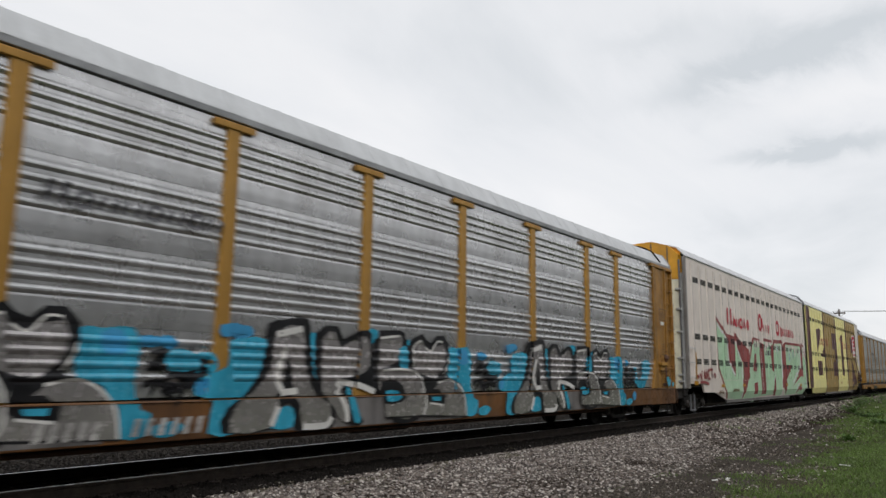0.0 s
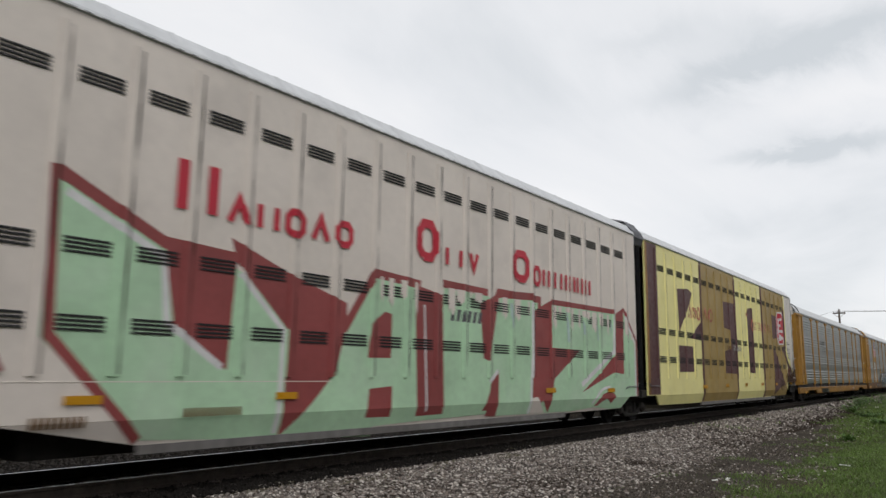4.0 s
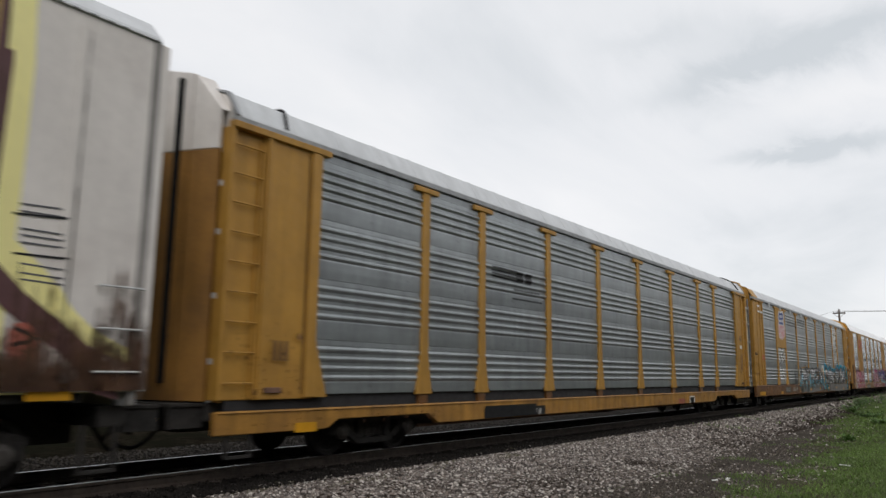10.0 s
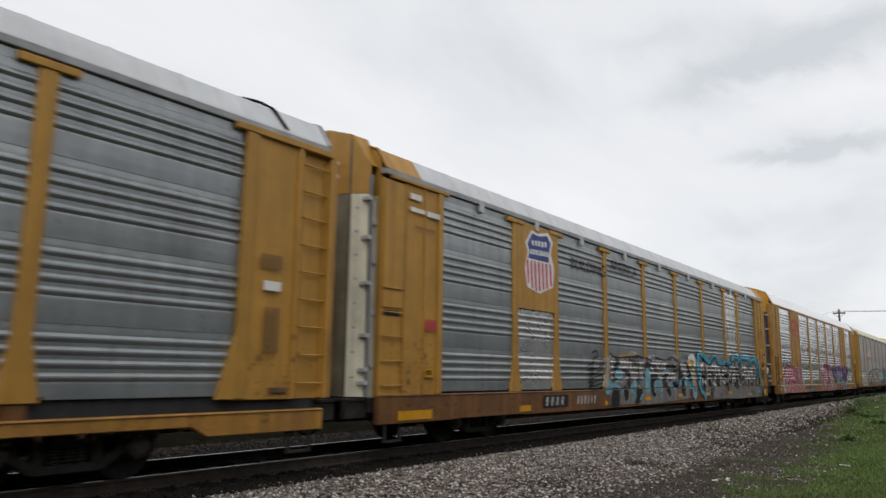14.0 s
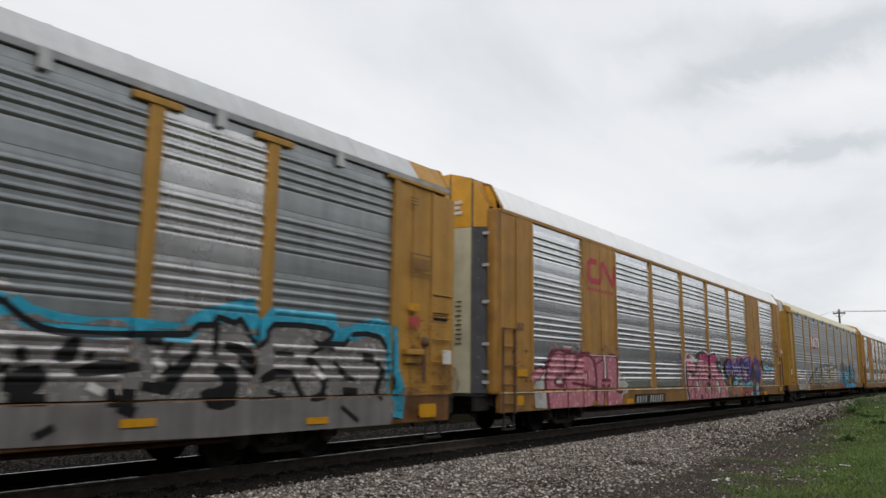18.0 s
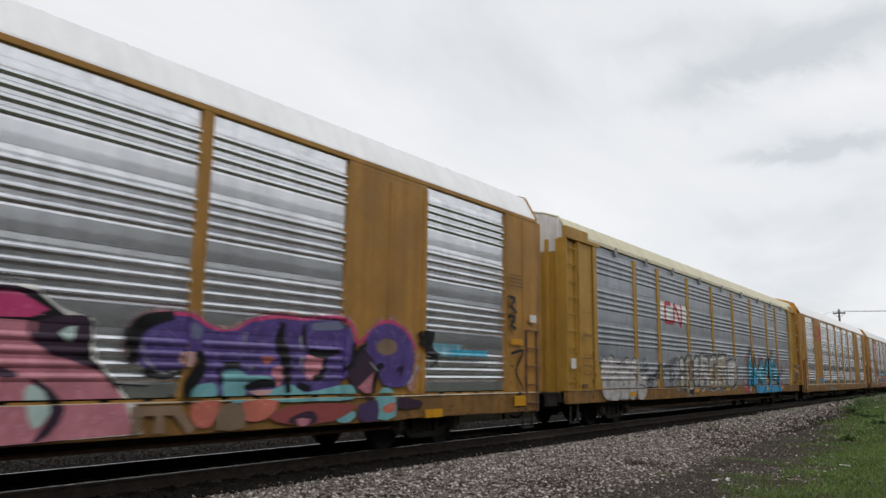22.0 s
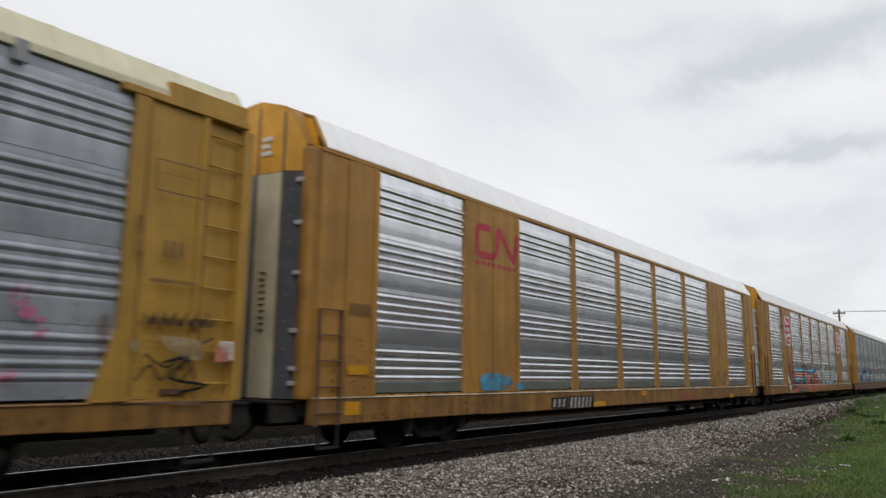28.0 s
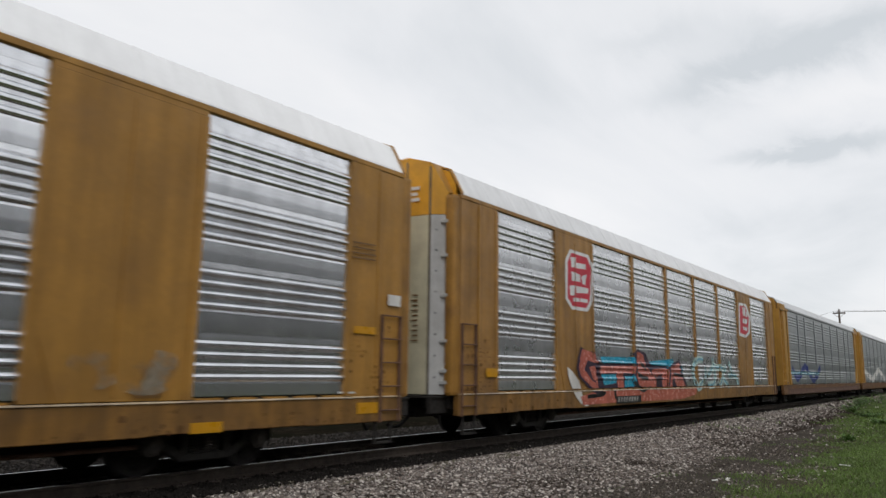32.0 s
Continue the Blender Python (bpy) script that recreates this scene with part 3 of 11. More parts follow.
def add_truck(car, y):
    t = part("truck", TRUCK["bolster"], None, car, "grimy black cast-steel truck", (0, y, 0))
    for s in (-1, 1):
        part("side_frame", TRUCK["side_frame"], None, t, at=(s * 1.0, 0, 0.02))
        for k in (-0.16, 0.0, 0.16):
            part("spring", TRUCK["spring"], None, t, at=(s * 1.0, k, 0.02))
        for d in (-0.86, 0.86):
            cap = part("axle_cap", TRUCK["axle_cap"], None, t, at=(s * 1.1, d, 0.42))
            cap.rotation_euler = (0, 0, 0 if s > 0 else math.pi)
    for d in (-0.86, 0.86):
        w = part("wheelset", TRUCK["wheelset"], None, t, at=(0, d, 0.415))
        WHEELSETS.append(w)


COUPLER = []


def add_coupler(car, y, s):
    if not COUPLER:
        bm = boxes((-0.09, 0.09, -0.75, 0.05, 0.78, 0.94), (-0.17, 0.17, -0.02, 0.2, 0.72, 1.0), (-0.17, -0.03, 0.2, 0.34, 0.74, 0.98), bevel=0.02)
        tube(bm, (0.3, -0.1, 0.85), (0.34, 0.2, 0.45), 0.03)
        tube(bm, (0.34, 0.2, 0.45), (0.28, 0.36, 0.62), 0.03)
        COUPLER.append(mesh_of("coupler", bm, TRUCK_BLACK))
    c = part("coupler", COUPLER[0], None, car, at=(0, y, 0))
    c.rotation_euler = (0, 0, 0 if s > 0 else math.pi)


# ---- roofs ----
ROOF_A = ((0.0, 4.98), (0.012, 5.01), (0.13, 5.20), (0.25, 5.378), (0.60, 5.50), (1.05, 5.60), (1.5, 5.64))
ROOF_B = ((0.0, 4.98), (0.012, 5.02), (0.15, 5.27), (0.30, 5.536), (0.60, 5.65), (1.05, 5.75), (1.5, 5.81))
ROOF_MAX = ((0.0, 5.60), (0.03, 5.66), (0.17, 5.80), (0.30, 5.935), (0.60, 6.03), (1.05, 6.10), (1.5, 6.13))


def roof_outline(rows, grow=0.0):
    right = [(HALF - i + grow * (1 if i < 0.5 else 0), z + grow * (1 if i > 0.1 else 0)) for i, z in rows]
    return right + [(-x, z) for x, z in right[:-1][::-1]]


def roof_shell(rows, y0, y1, seams, grow=0.007):
    """A thick arched sheet with raised cross seams."""
    bm = bmesh.new()
    stops = [(y0, 0.0)]
    for s in seams:
        stops += [(s - 0.045, 0.0), (s - 0.03, grow), (s + 0.03, grow), (s + 0.045, 0.0)]
    stops.append((y1, 0.0))
    loops = []
    for y, g in stops:
        outer = roof_outline(rows, g)
        inner = [(x * 0.985, z - 0.03) for x, z in roof_outline(rows)][::-1]
        loops.append([bm.verts.new((x, y, z)) for x, z in outer + inner])
    for p, q in zip(loops, loops[1:]):
        for i in range(len(p)):
            j = (i + 1) % len(p)
            bm.faces.new((p[i], p[j], q[j], q[i]))
    n = len(loops[0]) // 2
    for lp in (loops[0], loops[-1]):
        for i in range(n - 1):
            bm.faces.new((lp[i], lp[i + 1], lp[2 * n - 2 - i], lp[2 * n - 1 - i]))
    return bm


# ---- shared small parts of the racks ----
POST_X = SHEET_X + 0.046


def post_mesh(name, material, width, flare, low, high):
    """An upright hat-section post, widened towards its foot."""
    w, f = width / 2, flare / 2
    bm = bmesh.new()
    prism(bm, [(-w, high), (-w, low + 0.75), (-f, low), (f, low), (w, low + 0.75), (w, high)], "x", SHEET_X - 0.01, POST_X)
    bmesh.ops.recalc_face_normals(bm, faces=bm.faces[:])
    bmesh.ops.bevel(bm, geom=bm.edges[:], offset=0.010, segments=1, affect="EDGES")
    return mesh_of(name, bm, material)


def ladder(car, name, x, y0, y1, z0, z1, step, rail_material, stiles=True):
    bm = bmesh.new()
    if stiles:
        for y in (y0, y1):
            box(bm, x - 0.03, x + 0.02, y - 0.02, y + 0.02, z0, z1)
    top = part(name, bm, rail_material, car) if stiles else None
    z = z0 + step * 0.5
    rung = tube(bmesh.new(), (0.03, min(y0, y1) - 0.02, 0), (0.03, max(y0, y1) + 0.02, 0), 0.014, 6)
    for y in (y0, y1):
        tube(rung, (-0.1, y, 0), (0.03, y, 0), 0.014, 6)
    rung = mesh_of("rung", rung, rail_material)
    while z < z1:
        part("rung", rung, None, top or car, at=(x, 0, z))
        z += step


def stirrup(car, y, material):
    bm = bmesh.new()
    for d in (-0.2, 0.2):
        box(bm, 1.42, 1.46, y + d - 0.02, y + d + 0.02, 0.22, 0.75)
    box(bm, 1.40, 1.48, y - 0.22, y + 0.22, 0.20, 0.235)
    part("stirrup_step", bm, material, car)


def folded_doors(car, y, s, spec):
    """Folding end doors: four upright leaves that bulge outwards, another paint above than below, with grooves between them and small hinges."""
    low, split = 0.97, spec.get("split", 4.5)
    edge, rise = spec["roof_rows"][0][1], spec["roof_rows"][-1][1] - spec.get("drop", 0.0)
    shape = [(1.30, 0.10, edge + 0.04), (0.98, 0.31, rise - 0.16), (0.42, 0.36, rise + 0.0), (-0.50, 0.36, rise - 0.05), (-1.28, 0.12, edge + 0.02)]
    seams = shape[1:-1]
    if spec.get("plain_end"):
        shape = [(1.32, 0.06, edge + 0.10), (0.86, 0.23, rise - 0.10), (0.40, 0.36, rise), (-0.50, 0.36, rise - 0.05), (-1.28, 0.12, edge + 0.02)]
        seams = shape[3:4]
    for (x0, d0, t0), (x1, d1, t1), mat in zip(shape, shape[1:], spec["leaves"]):
        nx, ny = d0 - d1, x0 - x1
        ln = math.hypot(nx, ny)
        nx, ny = -nx / ln * 0.045, ny / ln * 0.045
        ux, ud = (x1 - x0) / ln * 0.012, (d1 - d0) / ln * 0.012
        for nm, za, zb0, zb1, m in (("end_door", low, split - 0.006, split - 0.006, mat), ("end_panel_upper", split + 0.006, t0, t1, spec["end_upper"])):
            bm = bmesh.new()
            v = [bm.verts.new((x + ox, y + s * (d + oy), z)) for ox, oy in ((0, 0), (-nx, -ny)) for x, d, z in ((x0 + ux, d0 + ud, za), (x1 - ux, d1 - ud, za), (x1 - ux, d1 - ud, zb1), (x0 + ux, d0 + ud, zb0))]
            for q in ((0, 1, 2, 3), (7, 6, 5, 4), (0, 4, 5, 1), (1, 5, 6, 2), (2, 6, 7, 3), (3, 7, 4, 0)):
                bm.faces.new([v[i] for i in q])
            part(nm, bm, m, car)
    # dark seals in the grooves
    for x, d, t in seams:
        part("door_seal", boxes((x - 0.022, x + 0.022, min(y + s * (d - 0.05), y + s * (d + 0.004)), max(y + s * (d - 0.05), y + s * (d + 0.004)), low, t - 0.10)), GROOVE, car)
    # gable hood that closes the top behind the leaves
    bm = bmesh.new()
    rim = [bm.verts.new((x, y + s * d, z - 0.012)) for x, d, z in shape]
    back = [bm.verts.new((x, y - s * 0.12, z + 0.0)) for x, d, z in shape]
    for i in range(4):
        bm.faces.new((rim[i], rim[i + 1], back[i + 1], back[i]))
    part("gable_hood", bm, spec.get("hood", spec["end_upper"]), car)
    if spec.get("plain_end"):
        # one black hose guard down the middle
        part("seal_strip", boxes((0.62, 0.70, min(y + s * 0.27, y + s * 0.34), max(y + s * 0.27, y + s * 0.34), 1.2, rise - 0.16), bevel=0.012), BLACK_RUBBER, car)
        return
    part("hinge_post", boxes((1.29, 1.35, min(y + s * 0.1, y + s * 0.15), max(y + s * 0.1, y + s * 0.15), low, edge - 0.15), bevel=0.015), spec.get("hinges", GREY_DOOR), car)
    hinge = mesh_of("hinge", boxes((1.18, 1.36, min(0.0, s * 0.075), max(0.0, s * 0.075), -0.035, 0.035), bevel=0.010), PALE_GREY)
    for z in (1.20, 1.42, 2.0, 2.9, 3.7, 4.4):
        part("hinge", hinge, None, car, at=(0, y + s * 0.13, z))
    stud = mesh_of("rivet", lathe(bmesh.new(), [(0.020, -0.01), (0.020, 0.008), (0.01, 0.014)], (0, 0), 8), GREY_DOOR)
    for k in range(8):
        part("rivet", stud, None, car, at=(1.10, y + s * 0.235, 1.3 + k * 0.42))
    # scrawled notice above the split, rows of small stencils below
    for k in range(3):
        part("notice_plate", boxes((0.50, 0.74 - 0.05 * (k % 2), min(y + s * 0.355, y + s * 0.362), max(y + s * 0.355, y + s * 0.362), split + 0.30 + k * 0.12, split + 0.37 + k * 0.12)), PLACARD, car)
    for k in range(10):
        part("stencil_bar", boxes((0.58 + 0.03 * (k % 2), 0.74, min(y + s * 0.348, y + s * 0.356), max(y + s * 0.348, y + s * 0.356), 2.0 + k * 0.10, 2.03 + k * 0.10)), STENCIL, car)


def end_wall(car, y, s, spec):
    """End doors: a lower pair of leaves and an upper panel under the roof's arch."""
    low, split = 0.95, spec.get("split", 4.3)
    inset = 0.10
    yy = y - s * inset
    if s < 0 and spec.get("leaves"):
        folded_doors(car, y, s, spec)
    arch = [(x * 0.985, z - 0.03) for x, z in roof_outline(spec["roof_rows"])]
    bm = bmesh.new()
    prism(bm, [(HALF - 0.1, split), *[(x, z) for x, z in arch if abs(x) < HALF - 0.09], (-HALF + 0.1, split)], "y", yy - 0.03, yy + 0.03)
    part("end_panel_upper", bm, spec["end_upper"], car)
    leaf = spec.get("leaf", 0.86)
    for a, b, mat in ((0.02, leaf, spec["end_near"]), (-leaf, -0.02, spec["end_far"])):
        part("end_door", boxes((a, b, yy - 0.035, yy + 0.035, low, split - 0.01), bevel=0.012), mat, car)
    for a, b in ((leaf + 0.02, HALF - 0.1), (-HALF + 0.1, -leaf - 0.02)):
        part("corner_pillar", boxes((a, b, yy - 0.06, yy + 0.06, low, split + 0.25), bevel=0.03), spec.get("pillar", spec["end_upper"]), car)
    if spec.get("end_ribs"):
        rib = mesh_of("end_rib", boxes((-0.05, 0.05, min(0, s * 0.09), max(0, s * 0.09), low, split + 0.3), bevel=0.01), spec["end_near"])
        crown = spec["roof_rows"]
        for i in range(9):
            x = -1.25 + i * 0.3125
            part("end_rib", rib, None, car, at=(x, yy, 0))
            top = np.interp(HALF - abs(x), [q[0] for q in crown], [q[1] for q in crown]) - 0.05
            part("end_rib_upper", boxes((x - 0.05, x + 0.05, min(yy, yy + s * 0.09), max(yy, yy + s * 0.09), split + 0.302, top), bevel=0.01), spec["end_upper"], car)
    else:
        bm = tube(bmesh.new(), (0, s * 0.07, low), (0, s * 0.07, split - 0.1), 0.022, 8)
        for z in (1.5, 2.4, 3.3, 4.0):
            box(bm, -0.06, 0.06, min(0, s * 0.1), max(0, s * 0.1), z - 0.04, z + 0.04)
        rod = mesh_of("lock_rod", bm, PALE_GREY)
        for x in (-0.62, 0.02, 0.55, leaf - 0.06):
            part("lock_rod", rod, None, car, at=(x, yy, 0))
        if not spec.get("leaves"):
            part("notice_plate", boxes((0.15, 0.55, min(yy + s * 0.034, yy + s * 0.038), max(yy + s * 0.034, yy + s * 0.038), split + 0.35, split + 0.75)), PLACARD, car)
    # crossover walkway and hoses outside the doors
    out = sorted((y, y + s * 0.50))
    for a, b in ((0.24, 1.25), (-1.25, -0.24)):
        part("end_walkway", boxes((a, b, out[0], out[1], 0.90, 0.945), bevel=0.008), TRUCK_BLACK, car)
    for a, b in ((1.12, 1.22), (-1.22, -1.12)):
        part("walkway_bracket", boxes((a, b, out[0], out[1], 0.62, 0.90)), TRUCK_BLACK, car)
    hose = pipe(bmesh.new(), [Vector((0.45 - 0.03 * k, y + s * (0.1 + 0.06 * k), 0.62 - 0.30 * math.sin(k / 8 * 2.2))) for k in range(9)], 0.03)
    part("brake_hose", hose, BLACK_RUBBER, car)
    # platform below the doors
    part("end_sill", boxes((-1.3, 1.3, min(y, y - s * 0.35), max(y, y - s * 0.35), 0.70, 0.95), bevel=0.02), TRUCK_BLACK, car)


# ---- the racks ----
def rack_car(name, label, centre, spec):
    """An enclosed car carrier. kind A: capped gold posts all along; kind B: broad plain bays beside the end bays."""
    kind = spec["kind"]
    length = LENGTH_A if kind == "A" else LENGTH_B
    car = tagged(new(name), label, "railcar", "cars of the freight train")
    car.location = (TRACK_X, centre, 0)
    h = length / 2
    yellow, steel = spec["yellow"], spec["steel"]
    if kind == "A":
        posts = [4.55, 6.50, 9.40, 12.27, 15.13, 18.00, 20.90, 22.85]
        bays = list(zip([1.75, *posts], [*posts, 25.65]))
        width = 0.22
    else:
        posts = [9.05, 11.92, 14.78, 17.65]
        bays = [(1.40, 4.12), (6.27, 9.05), (9.05, 11.92), (11.92, 14.78), (14.78, 17.65), (17.65, 20.45), (22.6, 25.50)]
        width = 0.19
    filled = spec.get("filled", ())
    # beaded side sheets, four to a bay
    for i, (a, b) in enumerate(bays):
        if i in filled:
            continue
        bright = spec.get("bright", {}).get(i)
        for k in range(4):
            if (i, k) in spec.get("skip", ()):
                continue
            mat = bright if bright and k in spec.get("bright_rows", {}).get(i, (0, 1, 2, 3)) else steel
            part("side_panel", sheet_mesh(b - a, mat, 0.0 if k else SHEET_FOOT), None, car, at=(SHEET_X, a - h, SHEET_LOW + k * SHEET_PITCH))
    # a plain strip of sheet up to the roof rail
    for a, b in bays:
        part("top_strip", boxes((SHEET_X - 0.03, SHEET_X - 0.006, a - h, b - h, SHEET_HIGH + 0.002, 4.865 if kind == "A" else 4.91)), steel, car)
    if kind == "B":
        for a, b in ((4.12, 6.27), (20.45, 22.6)):
            part("plate_top", boxes((SHEET_X - 0.02, SHEET_X + 0.038, a - h, b - h, 4.822, 4.91)), yellow, car)
    # posts and their caps
    low = 1.0
    pm = post_mesh("post", spec.get("post_paint", yellow), width, width + (0.26 if kind == "A" else 0.18), low, 4.78 if kind == "A" else 4.90)
    for u in posts:
        part("post", pm, None, car, at=(0, u - h, 0))
    z_sill = spec.get("sill", (0.47, 0.82))[1]
    if z_sill < 0.9:
        stub = mesh_of("post_foot", boxes((1.40, SHEET_X + 0.02, -0.13, 0.13, z_sill + 0.004, 0.998), bevel=0.008), SILL_PAINT)
        for u in posts:
            part("post_foot", stub, None, car, at=(0, u - h, 0))
    bolt = mesh_of("post_bolt", lathe(bmesh.new(), [(0.022, SHEET_X), (0.022, SHEET_X + 0.018), (0.012, SHEET_X + 0.024)], (0, 0), 8), TRUCK_BLACK)
    for u in posts:
        for d in (-0.27, 0.27):
            part("post_bolt", bolt, None, car, at=(0, u - h + d, 1.06))
    if kind == "A" and spec.get("caps", True):
        cm = mesh_of("post_cap", boxes((SHEET_X, SHEET_X + 0.068, -0.36, 0.36, 4.75, 4.85), bevel=0.015), yellow)
        for u in posts:
            part("post_cap", cm, None, car, at=(0, u - h, 0))
    # upper side rail, slot and roof
    rail = spec["rail"]
    for s in (-1, 1):
        a, b = sorted((s * 1.39, s * 1.5))
        part("roof_rail", boxes((a, b, -h + 0.05, h - 0.05, 4.885 if kind == "A" else 4.895, 4.98), bevel=0.012), rail, car)
        # near-black sheets give the slot and deck gap their shade by colour
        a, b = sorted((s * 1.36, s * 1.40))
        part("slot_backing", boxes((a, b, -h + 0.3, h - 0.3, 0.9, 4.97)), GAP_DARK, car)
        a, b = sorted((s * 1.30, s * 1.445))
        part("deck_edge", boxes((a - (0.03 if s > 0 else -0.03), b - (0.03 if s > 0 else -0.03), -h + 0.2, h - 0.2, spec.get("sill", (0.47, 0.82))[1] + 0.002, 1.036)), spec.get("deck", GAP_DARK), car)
    if kind == "B":
        tab = mesh_of("deck_tab", boxes((1.40, 1.47, -0.21, 0.21, 0.985, 1.018), bevel=0.004), yellow)
        for a, b in bays:
            k = round((b - a) / 0.55)
            for i in range(k):
                part("deck_tab", tab, None, car, at=(0, a + (b - a) * (i + 0.5) / k - h, 0))
    rows = spec["roof_rows"]
    seams = [-h + 1.2 + i * 1.02 for i in range(int((length - 2.0) / 1.02))]
    cap = spec.get("roof_cap_length", 0.0)
    part("roof", roof_shell(rows, -h + 0.12 + cap, h - 0.12 - cap, [s for s in seams if abs(s) < h - cap - 0.4]), spec["roof"], car)
    if cap:
        for s in (-1, 1):
            a, b = sorted((s * (h - 0.12), s * (h - 0.12 - cap)))
            part("roof_end_cap", roof_shell(rows, a, b, []), spec["cap"], car)
    # a bent trim strip along each roof end
    for s in (-1, 1):
        a, b = sorted((s * (h - 0.06), s * (h - 0.13)))
        grown = [(i - 0.012, z + 0.018) for i, z in rows]
        part("roof_end_trim", roof_shell(grown, a, b, []), spec.get("trim", RAIL_GREY), car)
    # roof tabs
    if spec.get("tabs"):
        tm = mesh_of("roof_bracket", boxes((1.46, 1.53, -0.075, 0.075, 4.72, 4.98), bevel=0.012), spec["tabs"])
        for a, b in bays:
            for k in ((0.5,) if kind == "A" else (0.33, 0.66)):
                part("roof_bracket", tm, None, car, at=(0, a + (b - a) * k - h, 0))
    # side sill with raised ends over the trucks
    z0, z1 = spec.get("sill", (0.47, 0.82))
    sill = spec["sill_paint"]
    raised = z0 + spec.get("raise", 0.02)
    for x0, x1 in ((1.38, 1.5), (-1.5, -1.38)):
        bm = bmesh.new()
        deep = z0 + spec.get("raise", 0.02) * 0.25
        prism(bm, [(-h + 0.02, z1), (-h + 0.02, deep), (-h + 2.1, deep), (-h + 2.35, raised), (-h + 4.7, raised), (-h + 5.0, z0), (h - 5.0, z0), (h - 4.7, raised), (h - 2.35, raised), (h - 2.1, deep), (h - 0.02, deep), (h - 0.02, z1)], "x", x0, x1)
        bmesh.ops.recalc_face_normals(bm, faces=bm.faces[:])
        bmesh.ops.bevel(bm, geom=bm.edges[:], offset=0.012, segments=1, affect="EDGES")
        part("side_sill", bm, sill, car)
        if x0 > 0:
            # on kind B the lip's pale colour carries the glint
            lip = prism(bmesh.new(), [(1.40, z1 - 0.014), (1.516, z1 - 0.014), (1.518, z1 - 0.009), (1.504, z1 + 0.008), (1.498, z1 + 0.011), (1.40, z1 + 0.011)], "y", -h + 0.05, h - 0.05)
            part("sill_lip", lip, spec.get("lip", SILL_GLINT if kind == "B" else sill), car)
    part("centre_sill", boxes((-0.25, 0.25, -h + 0.3, h - 0.3, 0.48, 0.95), bevel=0.02), TRUCK_BLACK, car)
    part("underframe_girder", boxes((-0.8, 0.8, -h + 5.2, h - 5.2, 0.36, 0.95), bevel=0.02), TRUCK_BLACK, car)
    part("floor_plate", boxes((-1.36, 1.36, -h + 0.3, h - 0.3, 0.952, 0.99)), TRUCK_BLACK, car)
    bearer = mesh_of("cross_bearer", boxes((0.26, 1.36, -0.05, 0.05, 0.62, 0.95), bevel=0.01), TRUCK_BLACK)
    for y in np.linspace(-h + 1.2, h - 1.2, 12):
        part("cross_bearer", bearer, None, car, at=(0, y, 0))
        part("cross_bearer", bearer, None, car, at=(-1.62, y, 0))
    part("brake_reservoir", tube(bmesh.new(), (1.02, -1.2, 0.55), (1.02, 0.2, 0.55), 0.2, 14), TRUCK_BLACK, car)
    part("train_pipe", tube(bmesh.new(), (1.15, -h + 4.8, 0.42), (1.15, h - 4.8, 0.42), 0.03, 8), RUSTED, car)
    # far side, plain beaded wall
    bm = bmesh.new()
    for k in range(4):
        prism(bm, [(-d - SHEET_X, z + SHEET_LOW + k * SHEET_PITCH) for z, d in SHEET_ROWS] + [(0.02 - SHEET_X, SHEET_PITCH * (k + 1) + SHEET_LOW - 0.001), (0.02 - SHEET_X, SHEET_LOW + k * SHEET_PITCH)], "y", -h + 1.5, h - 1.5)
    part("far_side_wall", bm, steel, car)
    # plain plates: broad bays of kind B, filled bays of kind A
    plates = []
    if kind == "B":
        plates = [(4.12, 6.27), (20.45, 22.6)]
    plates += [bays[i] for i in filled]
    for a, b in plates:
        pb = boxes((SHEET_X - 0.02, SHEET_X + 0.04, a - h, b - h, spec.get("plate_low", 1.0), 4.82), bevel=0.008)
        part("plate_seam", boxes((SHEET_X + 0.04, SHEET_X + 0.052, (a + b) / 2 - h - 0.02, (a + b) / 2 - h + 0.02, 1.05, 4.73)), spec.get("plate", yellow), car)
        if kind == "B":
            for e in (a + 0.06, b - 0.06):
                part("plate_flange", boxes((SHEET_X + 0.04, SHEET_X + 0.0545, e - h - 0.06, e - h + 0.06, 1.0, 4.80)), spec.get("plate", yellow), car)
        part("plain_plate", pb, spec.get("plate", yellow), car)
        if kind == "B":
            for e, d in ((a + 0.14, 0.26), (b - 0.14, -0.26)):
                bm = bmesh.new()
                prism(bm, [(e - h - 0.02, 1.75), (e - h + 0.02, 1.75), (e + d - h + 0.02, 1.0), (e + d - h - 0.02, 1.0)], "x", SHEET_X + 0.036, SHEET_X + 0.052)
                part("gusset", bm, spec.get("plate", yellow), car)
    patches = spec.get("patches", ())
    for a, b, lo, hi in patches:
        part("plain_plate", boxes((SHEET_X - 0.02, SHEET_X + 0.045, a - h, b - h, lo, hi), bevel=0.008), yellow, car)
    # corners
    for s in (-1, 1):
        def yy(u):
            return s * (h - u)

        def plate(u0, u1, x0, x1, zl, zh, mat, nm="corner_plate", bevel=0.012):
            a, b = sorted((yy(u0), yy(u1)))
            part(nm, boxes((x0, x1, a, b, zl, zh), bevel=bevel), mat, car)
            part(nm, boxes((-x1, -x0, a, b, zl, zh), bevel=bevel), mat, car)

        style = spec["corner"] if s < 0 else spec.get("corner_far", spec["corner"])
        corner = spec.get("corner_paint", yellow)
